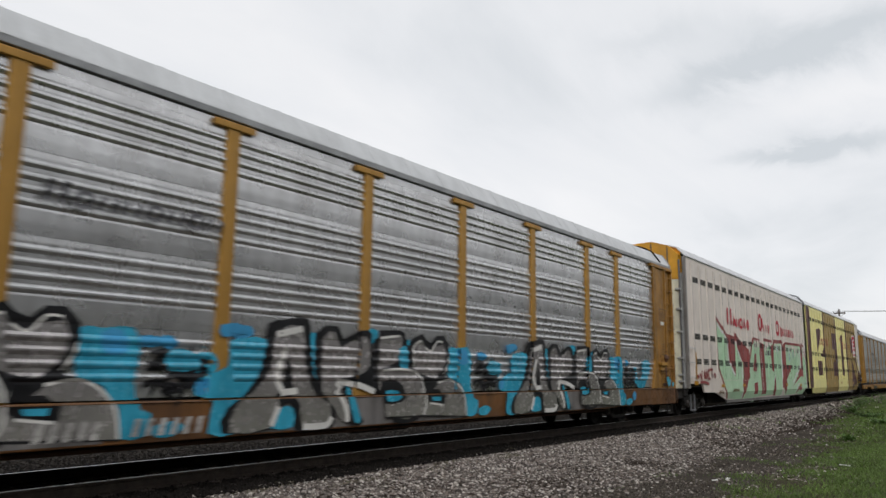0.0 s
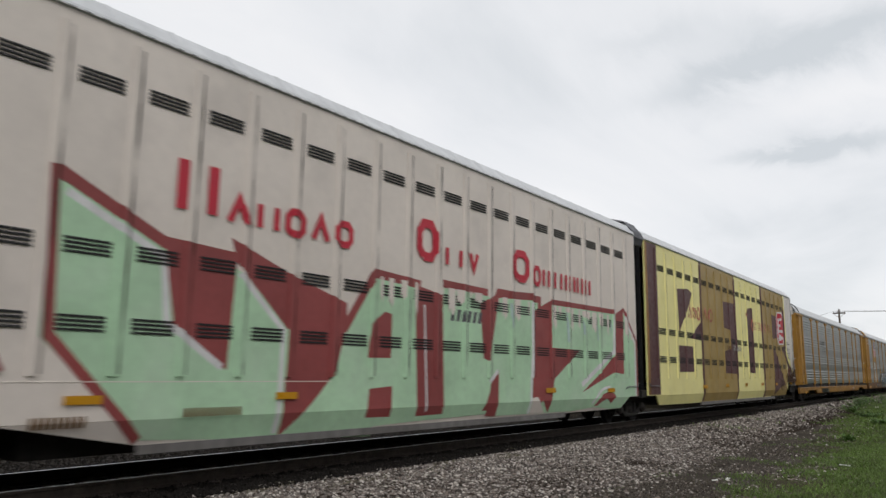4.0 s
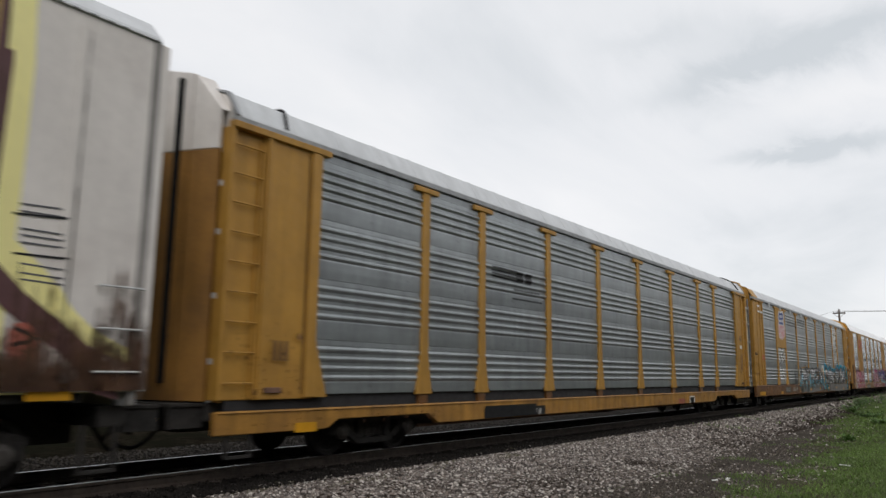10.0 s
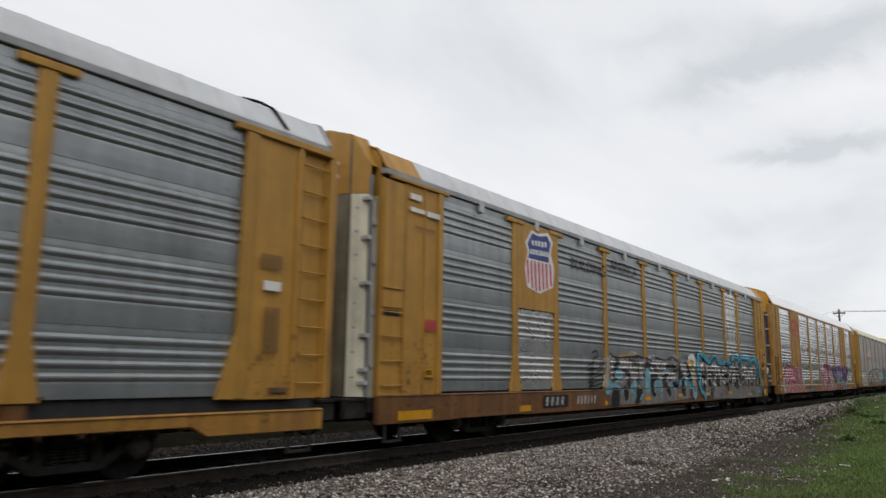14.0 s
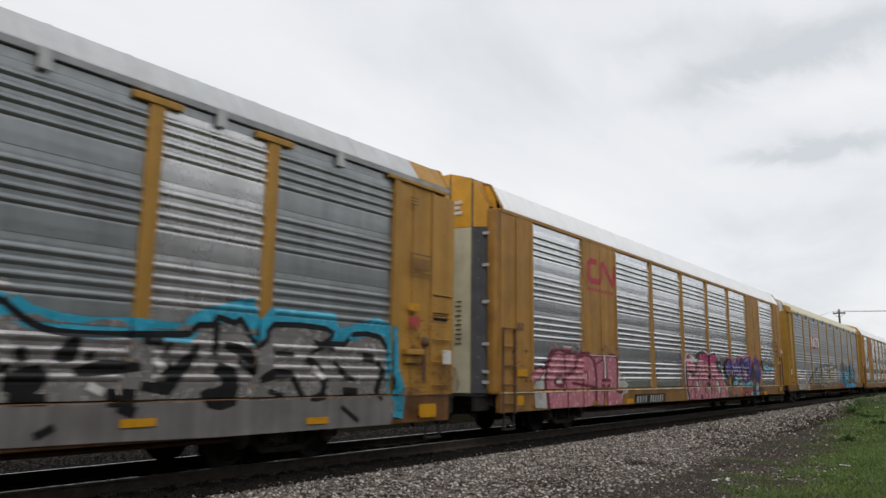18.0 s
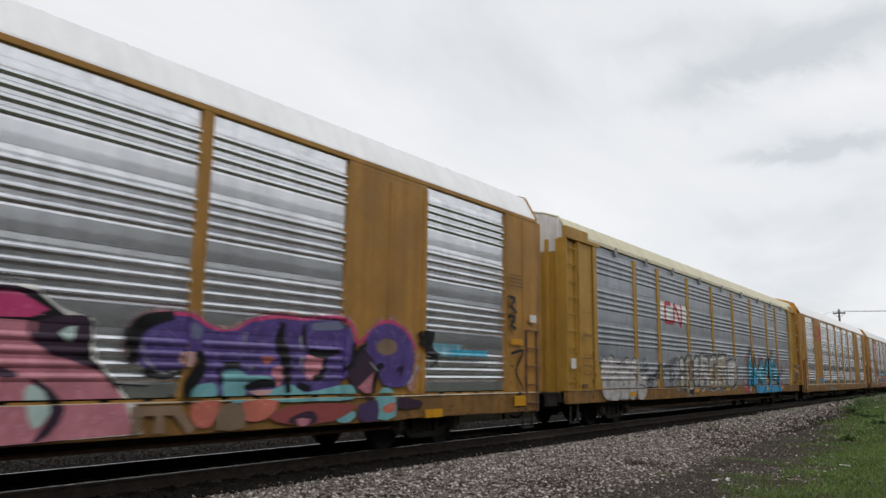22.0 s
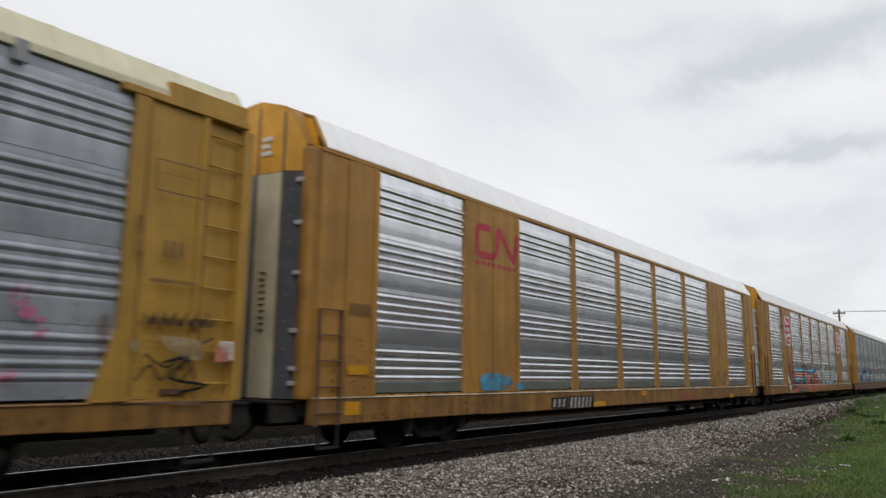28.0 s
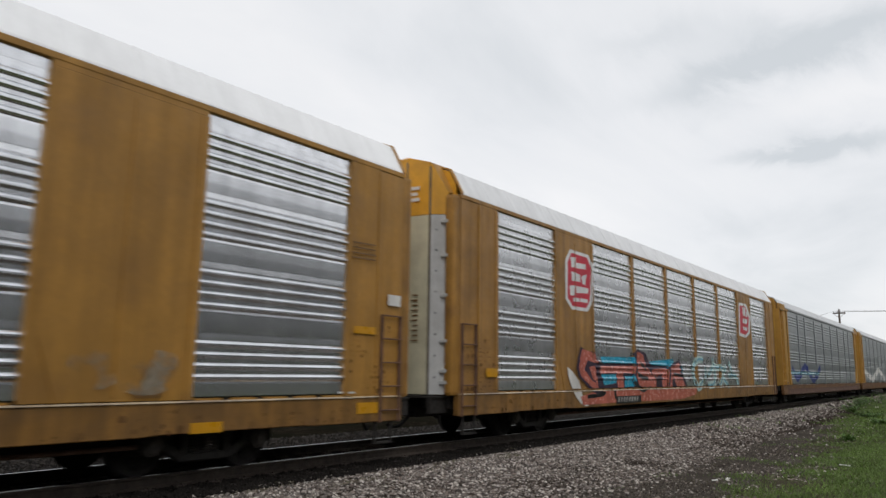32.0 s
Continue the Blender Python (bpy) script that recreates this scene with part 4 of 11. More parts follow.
        if style == "ladder":
            plate(0.62, 1.75, 1.43, 1.49, 0.98, 4.82, corner)
            plate(0.66, 0.74, 1.49, 1.53, 0.98, 4.82, corner, "corner_flange")
            plate(1.55, 1.76, 1.49, 1.535, 1.0, 4.80, corner, "corner_flange")
            plate(1.515, 1.53, 1.490, 1.496, 1.05, 4.72, GAP_DARK, "door_gap", 0.0)
            plate(0.80, 1.12, 1.490, 1.522, 1.07, 1.15, RUSTED, "door_latch")
            plate(0.0, 0.62, 1.402, 1.432, 0.98, 4.80, corner, "corner_recess")
            plate(0.0, 0.06, 1.28, 1.52, 0.98, 4.82, corner, "corner_stile")
            plate(0.0, 1.95, 1.42, 1.545, 4.80, 4.90, corner, "corner_beam")
            if not spec.get("caps", True):
                plate(0.03, 1.30, 1.40, 1.515, 4.902, 5.12, corner, "corner_top_plate")
            foot_shape = [(yy(1.758), 1.85), (yy(1.758), 1.0), (yy(2.02), 1.0)]
            part("flange_foot", prism(bmesh.new(), foot_shape, "x", SHEET_X - 0.01, 1.533), corner, car)
            a, b = sorted((yy(0.1), yy(0.58)))
            ladder(car, "side_ladder", 1.46, a, b, 1.0, 4.7, 0.42, corner)
        elif style == "flat":
            plate(0.0, 0.62, 1.42, 1.485, 0.98, 4.80, yellow)
            plate(0.62, 1.20, 1.42, 1.495, 0.98, 4.86, yellow)
            plate(1.22, 1.76, 1.42, 1.50, 0.98, 4.86, yellow)
            plate(0.03, 0.60, 1.485, 1.512, 2.50, 4.78, yellow, "corner_cover")
            plate(0.10, 0.52, 1.485, 1.490, 2.36, 2.46, GAP_DARK, "hand_hold", 0.0)
            for e in (0.62, 1.2):
                plate(e - 0.03, e + 0.03, 1.49, 1.52, 1.0, 4.82, YELLOW_B, "corner_rib")
            plate(1.60, 1.76, 1.50, 1.535, 1.0, 4.82, yellow, "corner_flange")
            plate(0.2, 1.95, 1.46, 1.545, 4.82, 4.88, yellow, "corner_beam")
            a, b = sorted((yy(0.05), yy(0.55)))
            ladder(car, "side_ladder", 1.50, a, b, 0.95, 2.9, 0.42, YELLOW_B, stiles=False)
        else:
            plate(0.06, 0.72, 1.42, 1.485, 0.94, 4.90, yellow)
            plate(0.72, 1.46, 1.42, 1.495, 0.94, 4.90, yellow)
            plate(0.69, 0.75, 1.49, 1.51, 1.0, 4.86, YELLOW_B, "corner_rib")
            plate(1.34, 1.46, 1.49, 1.515, 1.0, 4.84, yellow, "corner_flange")
            plate(-0.20, 0.10, 1.28, 1.475, 0.95, 4.95, YELLOW_RUSTY, "corner_stile", 0.07)
            a, b = sorted((yy(0.12), yy(0.60)))
            ladder(car, "side_ladder", 1.51, a, b, 0.55, 2.35, 0.40, RUSTED)
        if s > 0 and kind == "A":
            plate(-0.15, -0.002, 1.26, 1.475, 0.98, 4.80, spec.get("pillar", yellow), "tail_stile", 0.02)
        end_wall(car, s * h, s, spec)
        stirrup(car, yy(0.45), TRUCK_BLACK)
        add_truck(car, s * (h - 3.7))
        add_coupler(car, s * (h - 0.1), s)

    if spec.get("cable"):
        for s in (-1, 1):
            bm, prev = bmesh.new(), None
            for k in range(15):
                x = 1.5 - k * 0.2
                row = roof_outline(rows)
                z = np.interp(x, [q[0] for q in row[::-1]], [q[1] for q in row[::-1]]) + 0.05
                q = Vector((x, s * (h - 1.0 - 0.5 * math.sin(k / 14 * math.pi)), z))
                if prev is not None:
                    tube(bm, prev, q, 0.025, 6)
                prev = q
            part("roof_cable", bm, BLACK_RUBBER, car)
    if spec.get("brake"):
        # hand brake gear on the trailing corner
        part("brake_bracket", boxes((1.49, 1.62, h - 1.45, h - 0.95, 1.70, 1.80), (1.49, 1.56, h - 1.40, h - 1.0, 1.55, 1.70), bevel=0.012), yellow, car)
        part("brake_casting", lathe(bmesh.new(), [(0.09, 1.49), (0.10, 1.53), (0.07, 1.58), (0.04, 1.60)], (h - 0.82, 1.95), 14), RUSTED, car)
        part("brake_chain_guard", boxes((1.49, 1.53, h - 0.86, h - 0.78, 1.25, 1.88), bevel=0.015), RUSTED, car)

    foot = 0.13 if kind == "A" else 0.09
    edges = [p + s * (width / 2 + 0.013 + foot * k / 4) for p in posts for s in (-1, 1) for k in range(5)]

    def on_side(u, z, cu):
        if z < z1 + 0.001:
            return 1.501
        if z < 1.0:
            return 1.448
        for p in posts:
            w = width / 2 + 0.012 + foot * min(max((1.75 - z) / 0.75, 0), 1)
            if abs(cu - p) < w:
                return POST_X + 0.003
        for a, b in plates:
            if a < cu < b:
                raised_here = z < 1.76 or cu < a + 0.125 or cu > b - 0.125 or abs(cu - (a + b) / 2) < 0.022
                return SHEET_X + (0.056 if raised_here else 0.0415)
        for a, b, lo, hi in patches:
            if a < cu < b and lo <= z <= hi:
                return SHEET_X + 0.048
        if cu < bays[0][0] or cu > bays[-1][1]:
            return 1.536 if kind == "A" else 1.518
        return SHEET_X + 0.002 + sheet_relief(z)

    cuts = edges + [e for a, b in plates for e in (a, b, a + 0.125, b - 0.125, (a + b) / 2 - 0.022, (a + b) / 2 + 0.022)] + [bays[0][0], bays[-1][1]]
    brush = Paint(car, length, on_side, cuts, SHEET_BREAKS + [z1, z1 + 0.011, 1.0, 1.02, 1.04, 1.76], (z1, 1.02) if kind == "A" else (z1 + 0.011, 1.04), z0 + 0.012)
    return car, brush

# ---- the tall articulated pair ----
LENGTH_M = 21.35


def SKIRT(z):
    """How far out the inward-sloping lower skirt stands at a height."""
    return 1.48 - (0.78 - z) * 0.32


def tall_unit(name, label, start, spec):
    """One half of a tall articulated car carrier: ribbed plain walls with rows of louvred vents."""
    car = tagged(new(name), label, "railcar", "cars of the freight train")
    h = LENGTH_M / 2
    car.location = (TRACK_X, start + h, 0)
    cut = spec.get("short", 0.0)
    e = h - cut
    shape = [(cut + 0.05, 5.60), (cut + 0.05, 1.12), (1.72 + cut * 0.7, 1.10), (1.80 + cut * 0.8, 0.80), (3.7 + cut * 0.3, 0.78), (LENGTH_M - 0.05, 0.78), (LENGTH_M - 0.05, 5.60)]
    if spec.get("mirror"):
        shape = [(LENGTH_M - u, z) for u, z in shape][::-1]
    pts = [(u - h, z) for u, z in shape]
    skirt = [(3.7, 0.776), (5.5, 0.45), (LENGTH_M - 5.2, 0.45), (LENGTH_M - 2.0, 0.46), (LENGTH_M - 1.18, 0.47), (LENGTH_M - 0.72, 0.776)]
    if spec.get("mirror"):
        skirt = [(LENGTH_M - u, z) for u, z in skirt][::-1]
    bm = bmesh.new()
    rows = [[bm.verts.new((SKIRT(z) - t, u - h, z)) for u, z in skirt] for t in (0.0, 0.05)]
    bm.faces.new(rows[0]), bm.faces.new(rows[1][::-1])
    for i in range(len(skirt)):
        j = (i + 1) % len(skirt)
        bm.faces.new((rows[0][i], rows[1][i], rows[1][j], rows[0][j]))
    part("skirt", bm, spec["body"], car)
    for nm, x0, x1 in (("side_wall", 1.42, 1.48), ("far_side_wall", -1.48, -1.42)):
        part(nm, prism(bmesh.new(), pts, "x", x0, x1), spec["body"], car)
    ribs = [(0.91 if spec.get("mirror") else 1.27) + i * 0.916 for i in range(22)]
    tints = {}
    hat = [(1.478, -0.050), (1.511, -0.036), (1.511, 0.036), (1.478, 0.050)]
    rm = mesh_of("wall_rib", prism(bmesh.new(), hat, "z", 1.30, 5.42), spec["body"])
    def rib_tint(u):
        for a, b, mat in spec.get("rib_paint", ()):
            if a < u < b:
                if mat.name not in tints:
                    tints[mat.name] = mesh_of("wall_rib", prism(bmesh.new(), hat, "z", 1.30, 5.42), mat)
                return tints[mat.name]
        return rm

    for u in ribs:
        part("wall_rib", rib_tint(u), None, car, at=(0, u - h, 0))
    if not spec.get("mirror"):
        part("wall_seam", boxes((1.478, 1.485, -h + 1.0, h - 0.9, 1.228, 1.24), bevel=0.002), spec["body"], car)
    edge_line = [(-0.292, -0.013)] + [(-0.29 + i * 0.0645 + d, z) for i in range(9) for d, z in ((0.002, 0.015), (0.052, 0.015), (0.055, -0.004), (0.063, -0.004))] + [(0.292, -0.013)]
    # louvre openings drawn as near-black strips, their shade in the colour
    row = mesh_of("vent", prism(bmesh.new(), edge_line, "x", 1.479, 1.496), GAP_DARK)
    for i, u in enumerate(ribs[:-2] if spec.get("mirror") else ribs[:-1]):
        for z in (4.83, 2.79, 1.90):
            vent = part("vent", row, None, car, at=(0, u + 0.50 - h, z + 0.078))
            for k in range(1, 4):
                part("slat", row, None, vent, at=(0, 0, -0.052 * k))
    part("roof", roof_shell(ROOF_MAX, -h + 0.02 + (0 if spec.get("mirror") else cut), h - 0.02 - (cut if spec.get("mirror") else 0), [-h + 0.9 + i * 0.932 for i in range(21)], 0.008), spec["roof"], car)
    part("roof_gutter", boxes((1.45, 1.515, -h + 0.05 + (0 if spec.get("mirror") else cut), h - 0.05 - (cut if spec.get("mirror") else 0), 5.585, 5.603), (-1.515, -1.45, -h + 0.05 + (0 if spec.get("mirror") else cut), h - 0.05 - (cut if spec.get("mirror") else 0), 5.585, 5.603)), PALE_GREY, car)
    part("centre_sill", boxes((-0.3, 0.3, -h + 0.3, h - 0.3, 0.45, 0.95)), TRUCK_BLACK, car)
    part("underframe_girder", boxes((-1.0, 1.0, -h + 4.2, h - 4.2, 0.34, 0.95), bevel=0.02), TRUCK_BLACK, car)
    part("floor_plate", boxes((-1.40, 1.40, -h + 0.8, h - 0.8, 1.0, 1.1)), TRUCK_BLACK, car)
    part("side_sill", boxes((1.36, 1.41, -h + 5.4, h - 4.6, 0.36, 0.47)), SILL_GREY, car)
    wall = LENGTH_M
    free = -1 if not spec.get("mirror") else 1
    # coupler end: doors, ladder, steps
    es = {"roof_rows": ROOF_MAX, "split": 4.75, "end_upper": spec["end_upper"], "pillar": PALE_GREY, "leaf": 1.2, "end_near": CREAM_DOOR, "end_far": CREAM_DOOR, "leaves": spec.get("leaves")}
    end_wall(car, free * e, free, es)
    part("corner_post", boxes((1.38, 1.495, min(free * e, free * (e - 0.12)), max(free * e, free * (e - 0.12)), 0.95, 5.58), bevel=0.02), POST_GREY, car)
    lo, hi = sorted((free * (e - 0.05), free * (e - 0.58)))
    ladder(car, "side_ladder", 1.53, lo, hi, 1.1, 2.85, 0.50, PALE_GREY, stiles=False)
    stirrup(car, free * (e - 0.4), GREY_DOOR if free < 0 else TRUCK_BLACK)
    add_coupler(car, free * (h - 0.1), free)
    add_truck(car, free * (h - 2.35))
    # joint end: black diaphragm and hood
    js = -free
    a, b = sorted((js * (h + 0.02), js * (h + 0.33)))
    for i in range(6):
        y0, y1 = a + (b - a) * i / 6, a + (b - a) * (i + 0.85) / 6
        k = 0.02 * (i % 2)
        part("diaphragm_pleat", boxes((-1.38 + k, 1.38 - k, y0, y1, 0.95, 5.38)), BLACK_RUBBER, car, "black pleated rubber diaphragm")
    hood = [(0.10, 5.36), (0.03, 5.56), (0.08, 5.76), (0.33, 6.06), (0.9, 6.22), (1.5, 6.28)]
    part("joint_hood", roof_shell(hood, a - 0.04, b + 0.04, []), LEAF_GREY, car)
    grip = [Vector((1.52, js * (h - q), z)) for q, z in ((0.08, 1.16), (0.12, 1.07), (0.8, 1.07), (1.0, 1.02))]
    part("grab_iron", pipe(bmesh.new(), grip, 0.013), GREY_DOOR, car)
    clip_mesh = mesh_of("gutter_clip", boxes((1.488, 1.517, -0.035, 0.035, 5.588, 5.602)), GAP_DARK)
    for k in range(98):
        if abs(k * 0.21 - 10.2) < e - 0.4:
            part("gutter_clip", clip_mesh, None, car, at=(0, k * 0.21 - 10.2, 0))
    part("joint_sill", boxes((-1.4, 1.4, min(js * (h - 0.6), js * (h + 0.3)), max(js * (h - 0.6), js * (h + 0.3)), 0.72, 0.94), bevel=0.02), TRUCK_BLACK, car)
    if spec.get("joint_truck"):
        add_truck(car, js * (h + 0.33))

    def on_side(u, z, cu):
        for r in ribs:
            if abs(cu - r) < 0.051 and 1.297 < z < 5.423:
                return 1.4815 + 0.0315 * min(max((0.050 - abs(u - r)) / 0.014, 0), 1)
        return 1.4815 if z > 0.779 else SKIRT(z) + 0.002

    brush = Paint(car, wall, on_side, [r + d for r in ribs for d in (-0.0505, -0.036, 0.036, 0.0505)], [0.779, 1.294, 1.2995, 5.4205, 5.426], high=5.57)
    return car, brush

# ---- ground, ballast, track ----
def ground_material(name, base, second, scale, rough=0.95, bump=0.6):
    m = bpy.data.materials.new(name)
    m.use_nodes = True
    nt = m.node_tree
    n, l = nt.nodes.new, nt.links.new
    b = nt.nodes["Principled BSDF"]
    b.inputs["Roughness"].default_value = rough
    b.inputs["Specular IOR Level"].default_value = 0.0
    tc = n("ShaderNodeTexCoord")
    v, t, r, x, bp = n("ShaderNodeTexVoronoi"), n("ShaderNodeTexNoise"), n("ShaderNodeValToRGB"), n("ShaderNodeMix"), n("ShaderNodeBump")
    v.inputs["Scale"].default_value = scale
    t.inputs["Scale"].default_value, t.inputs["Detail"].default_value = 0.8, 9
    l(tc.outputs["Object"], v.inputs["Vector"]), l(tc.outputs["Object"], t.inputs["Vector"])
    sep = n("ShaderNodeSeparateColor")
    l(v.outputs["Color"], sep.inputs[0])
    r.color_ramp.elements[0].color, r.color_ramp.elements[1].color = (*[c * 0.35 for c in base], 1), (*[min(c * 1.7, 0.9) for c in base], 1)
    l(sep.outputs[0], r.inputs[0])
    x.data_type = "RGBA"
    mr = n("ShaderNodeMapRange")
    mr.inputs[1].default_value, mr.inputs[2].default_value = 0.42, 0.62
    l(t.outputs["Fac"], mr.inputs[0]), l(mr.outputs[0], x.inputs[0])
    l(r.outputs[0], x.inputs[6])
    x.inputs[7].default_value = (*second, 1)
    l(x.outputs[2], b.inputs["Base Color"])
    bp.inputs["Strength"].default_value, bp.inputs["Distance"].default_value = bump, 0.03
    l(v.outputs["Distance"], bp.inputs["Height"]), l(bp.outputs[0], b.inputs["Normal"])
    return m


def stone_material(name, tints):
    """Each loose stone takes its own tint."""
    m = bpy.data.materials.new(name)
    m.use_nodes = True
    nt = m.node_tree
    n, l = nt.nodes.new, nt.links.new
    b = nt.nodes["Principled BSDF"]
    b.inputs["Roughness"].default_value = 0.9
    b.inputs["Specular IOR Level"].default_value = 0.15
    g, r, t, x, tc = n("ShaderNodeNewGeometry"), n("ShaderNodeValToRGB"), n("ShaderNodeTexNoise"), n("ShaderNodeMix"), n("ShaderNodeTexCoord")
    r.color_ramp.interpolation = "CONSTANT"
    e = r.color_ramp.elements
    for i, c in enumerate(tints):
        q = e[i] if i < 2 else e.new(i / len(tints))
        q.position, q.color = i / len(tints), (*c, 1)
    l(g.outputs["Random Per Island"], r.inputs[0])
    t.inputs["Scale"].default_value, t.inputs["Detail"].default_value = 60, 4
    l(tc.outputs["Object"], t.inputs["Vector"])
    x.data_type, x.blend_type = "RGBA", "OVERLAY"
    x.inputs[0].default_value = 0.5
    l(r.outputs[0], x.inputs[6]), l(t.outputs["Fac"], x.inputs[7])
    l(x.outputs[2], b.inputs["Base Color"])
    return m


GROUND_Z = -0.40


def greyer(rows, keep, k):
    return [tuple((c * keep + sum(r) / 3 * (1 - keep)) * k for c in r) for r in rows]


DIRT = ground_material("dark_cinder_dirt", (0.078, 0.068, 0.058), (0.060, 0.053, 0.044), 38)
GRAVEL = ground_material("ballast_bed", (0.0477, 0.0388, 0.0318), (0.0318, 0.0252, 0.0206), 22)
# bed colour: oil plus the train's shade; also laid beyond the far rail
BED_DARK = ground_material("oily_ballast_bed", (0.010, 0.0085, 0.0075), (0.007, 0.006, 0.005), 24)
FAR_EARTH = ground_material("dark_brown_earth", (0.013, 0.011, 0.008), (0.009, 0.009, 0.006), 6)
STONES = stone_material("ballast_stone", greyer([(0.229, 0.188, 0.155), (0.153, 0.118, 0.0963), (0.367, 0.314, 0.267), (0.107, 0.0805, 0.0654), (0.26, 0.196, 0.155), (0.611, 0.537, 0.458), (0.183, 0.153, 0.133), (0.0615, 0.0485, 0.0404)], 0.62, 0.97))
STONES_DIM = stone_material("grimy_ballast_stone", [(0.0795, 0.066, 0.0533), (0.053, 0.0417, 0.0335), (0.127, 0.11, 0.092), (0.0371, 0.0281, 0.0224), (0.0901, 0.0679, 0.0533), (0.212, 0.187, 0.159), (0.0636, 0.0534, 0.0464), (0.0212, 0.0175, 0.0138)])
# far-side stones in much darker tints than the near ballast
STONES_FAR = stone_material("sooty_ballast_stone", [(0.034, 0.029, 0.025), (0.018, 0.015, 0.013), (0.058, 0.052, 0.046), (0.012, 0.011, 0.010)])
# stone tints hold both oil and the shade under the train
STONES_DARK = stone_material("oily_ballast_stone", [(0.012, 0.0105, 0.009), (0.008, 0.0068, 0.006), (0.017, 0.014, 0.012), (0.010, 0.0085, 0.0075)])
GRASS = surface("grass_blades", (0.112, 0.185, 0.034), 0.7, vary=0.3, grain=0.6, island=0.45, bump=0)
GRASS_DRY = surface("dry_grass_blades", (0.10, 0.095, 0.045), 0.8, vary=0.3, grain=0.6, island=0.4, bump=0)
TURF = ground_material("thin_turf", (0.060, 0.080, 0.028), (0.058, 0.052, 0.036), 20)
LEAF = surface("weed_leaf", (0.075, 0.155, 0.025), 0.55, vary=0.25, grain=4, island=0.4, bump=0.1)


def ground_height(x, y):
    """Shoulder of the ballast, a worn verge, then level ground."""
    d = abs(x - TRACK_X)
    if d < 1.9:
        return -0.20
    if d < 4.2:
        k = (d - 1.9) / 2.3
        return -0.20 + (GROUND_Z + 0.20) * k * k * (3 - 2 * k)
    return GROUND_Z


def ground_sheet():
    """One sheet to the horizon, finer beside the track."""
    xs = sorted({-2500, -800, -250, -90, -45, -25, *[round(TRACK_X - 5 + i * 0.5, 2) for i in range(21)], -4.2, -3.4, -2.6, -1.8, -1.0, 0, 1.5, 4, 8, 15, 30, 80, 250, 800, 2500})
    ys = sorted({-2500, -700, -200, -60, -20, *[i * 1.0 for i in range(-6, 62)], 70, 80, 95, 120, 160, 220, 320, 500, 900, 2500})
    near = lambda x, y: -9.0 < x < 8 and 0 < y < 80
    vs = [(x, y, ground_height(x, y) + (0.022 * noise.noise(Vector((x * 0.9, y * 0.9, 0))) if near(x, y) and x > -7.6 else 0)) for y in ys for x in xs]
    nx = len(xs)
    fs = [(j * nx + i, j * nx + i + 1, (j + 1) * nx + i + 1, (j + 1) * nx + i) for j in range(len(ys) - 1) for i in range(nx - 1)]
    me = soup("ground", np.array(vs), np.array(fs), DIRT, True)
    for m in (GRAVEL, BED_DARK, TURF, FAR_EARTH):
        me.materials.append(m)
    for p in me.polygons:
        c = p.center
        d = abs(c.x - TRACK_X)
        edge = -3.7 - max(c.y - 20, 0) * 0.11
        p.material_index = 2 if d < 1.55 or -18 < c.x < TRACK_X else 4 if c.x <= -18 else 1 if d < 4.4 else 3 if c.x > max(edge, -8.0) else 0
    return tagged(new("ground", me), "ballast shoulder, dark cinder verge and thin grass beside the track", "ground", kind="structure")


ground_sheet()

ICO = []


def ico(rough=False):
    if rough:
        v = np.array([(1, 0, 0), (0, 1, 0), (-1, 0, 0), (0, -1, 0), (0, 0, 1), (0, 0, -1)], float)
        return v, np.array([(0, 1, 4), (1, 2, 4), (2, 3, 4), (3, 0, 4), (1, 0, 5), (2, 1, 5), (3, 2, 5), (0, 3, 5)])
    if not ICO:
        bm = bmesh.new()
        bmesh.ops.create_icosphere(bm, subdivisions=1, radius=1.0)
        bm.verts.ensure_lookup_table()
        ICO.append((np.array([v.co[:] for v in bm.verts]), np.array([[v.index for v in f.verts] for f in bm.faces])))
        bm.free()
    return ICO[0]


def stones(name, spots, size, material, label, seed, rough=False):
    """Loose broken stones at the given spots; one object, kind stuff."""
    rng = np.random.default_rng(seed)
    v, f = ico(rough)
    n = len(spots)
    bumps = 1 + 0.28 * rng.standard_normal((n, len(v), 1)).clip(-1.4, 1.4)
    s = rng.uniform(size[0], size[1], (n, 1, 1)) * rng.uniform(0.6, 1.25, (n, 1, 3)) * np.array([1, 1, 0.75])
    a = rng.uniform(0, 2 * np.pi, n)
    rot = np.zeros((n, 3, 3))
    rot[:, 0, 0], rot[:, 0, 1], rot[:, 1, 0], rot[:, 1, 1], rot[:, 2, 2] = np.cos(a), -np.sin(a), np.sin(a), np.cos(a), 1
    p = np.einsum("nij,nvj->nvi", rot, v[None] * bumps * s) + spots[:, None, :]
    faces = (f[None] + (np.arange(n) * len(v))[:, None, None]).reshape(-1, 3)
    return tagged(new(name, soup(name, p.reshape(-1, 3), faces, material)), label, "gravel", kind="stuff")


def scatter(n, x0, x1, y0, y1, seed, keep=None, lift=0.0):
    rng = np.random.default_rng(seed)
    x, y = rng.uniform(x0, x1, n), rng.uniform(y0, y1, n)
    if keep is not None:
        ok = keep(x, y, rng.uniform(0, 1, n))
        x, y = x[ok], y[ok]
    z = np.array([ground_height(a, b) for a, b in zip(x, y)]) + lift
    return np.stack([x, y, z], 1)


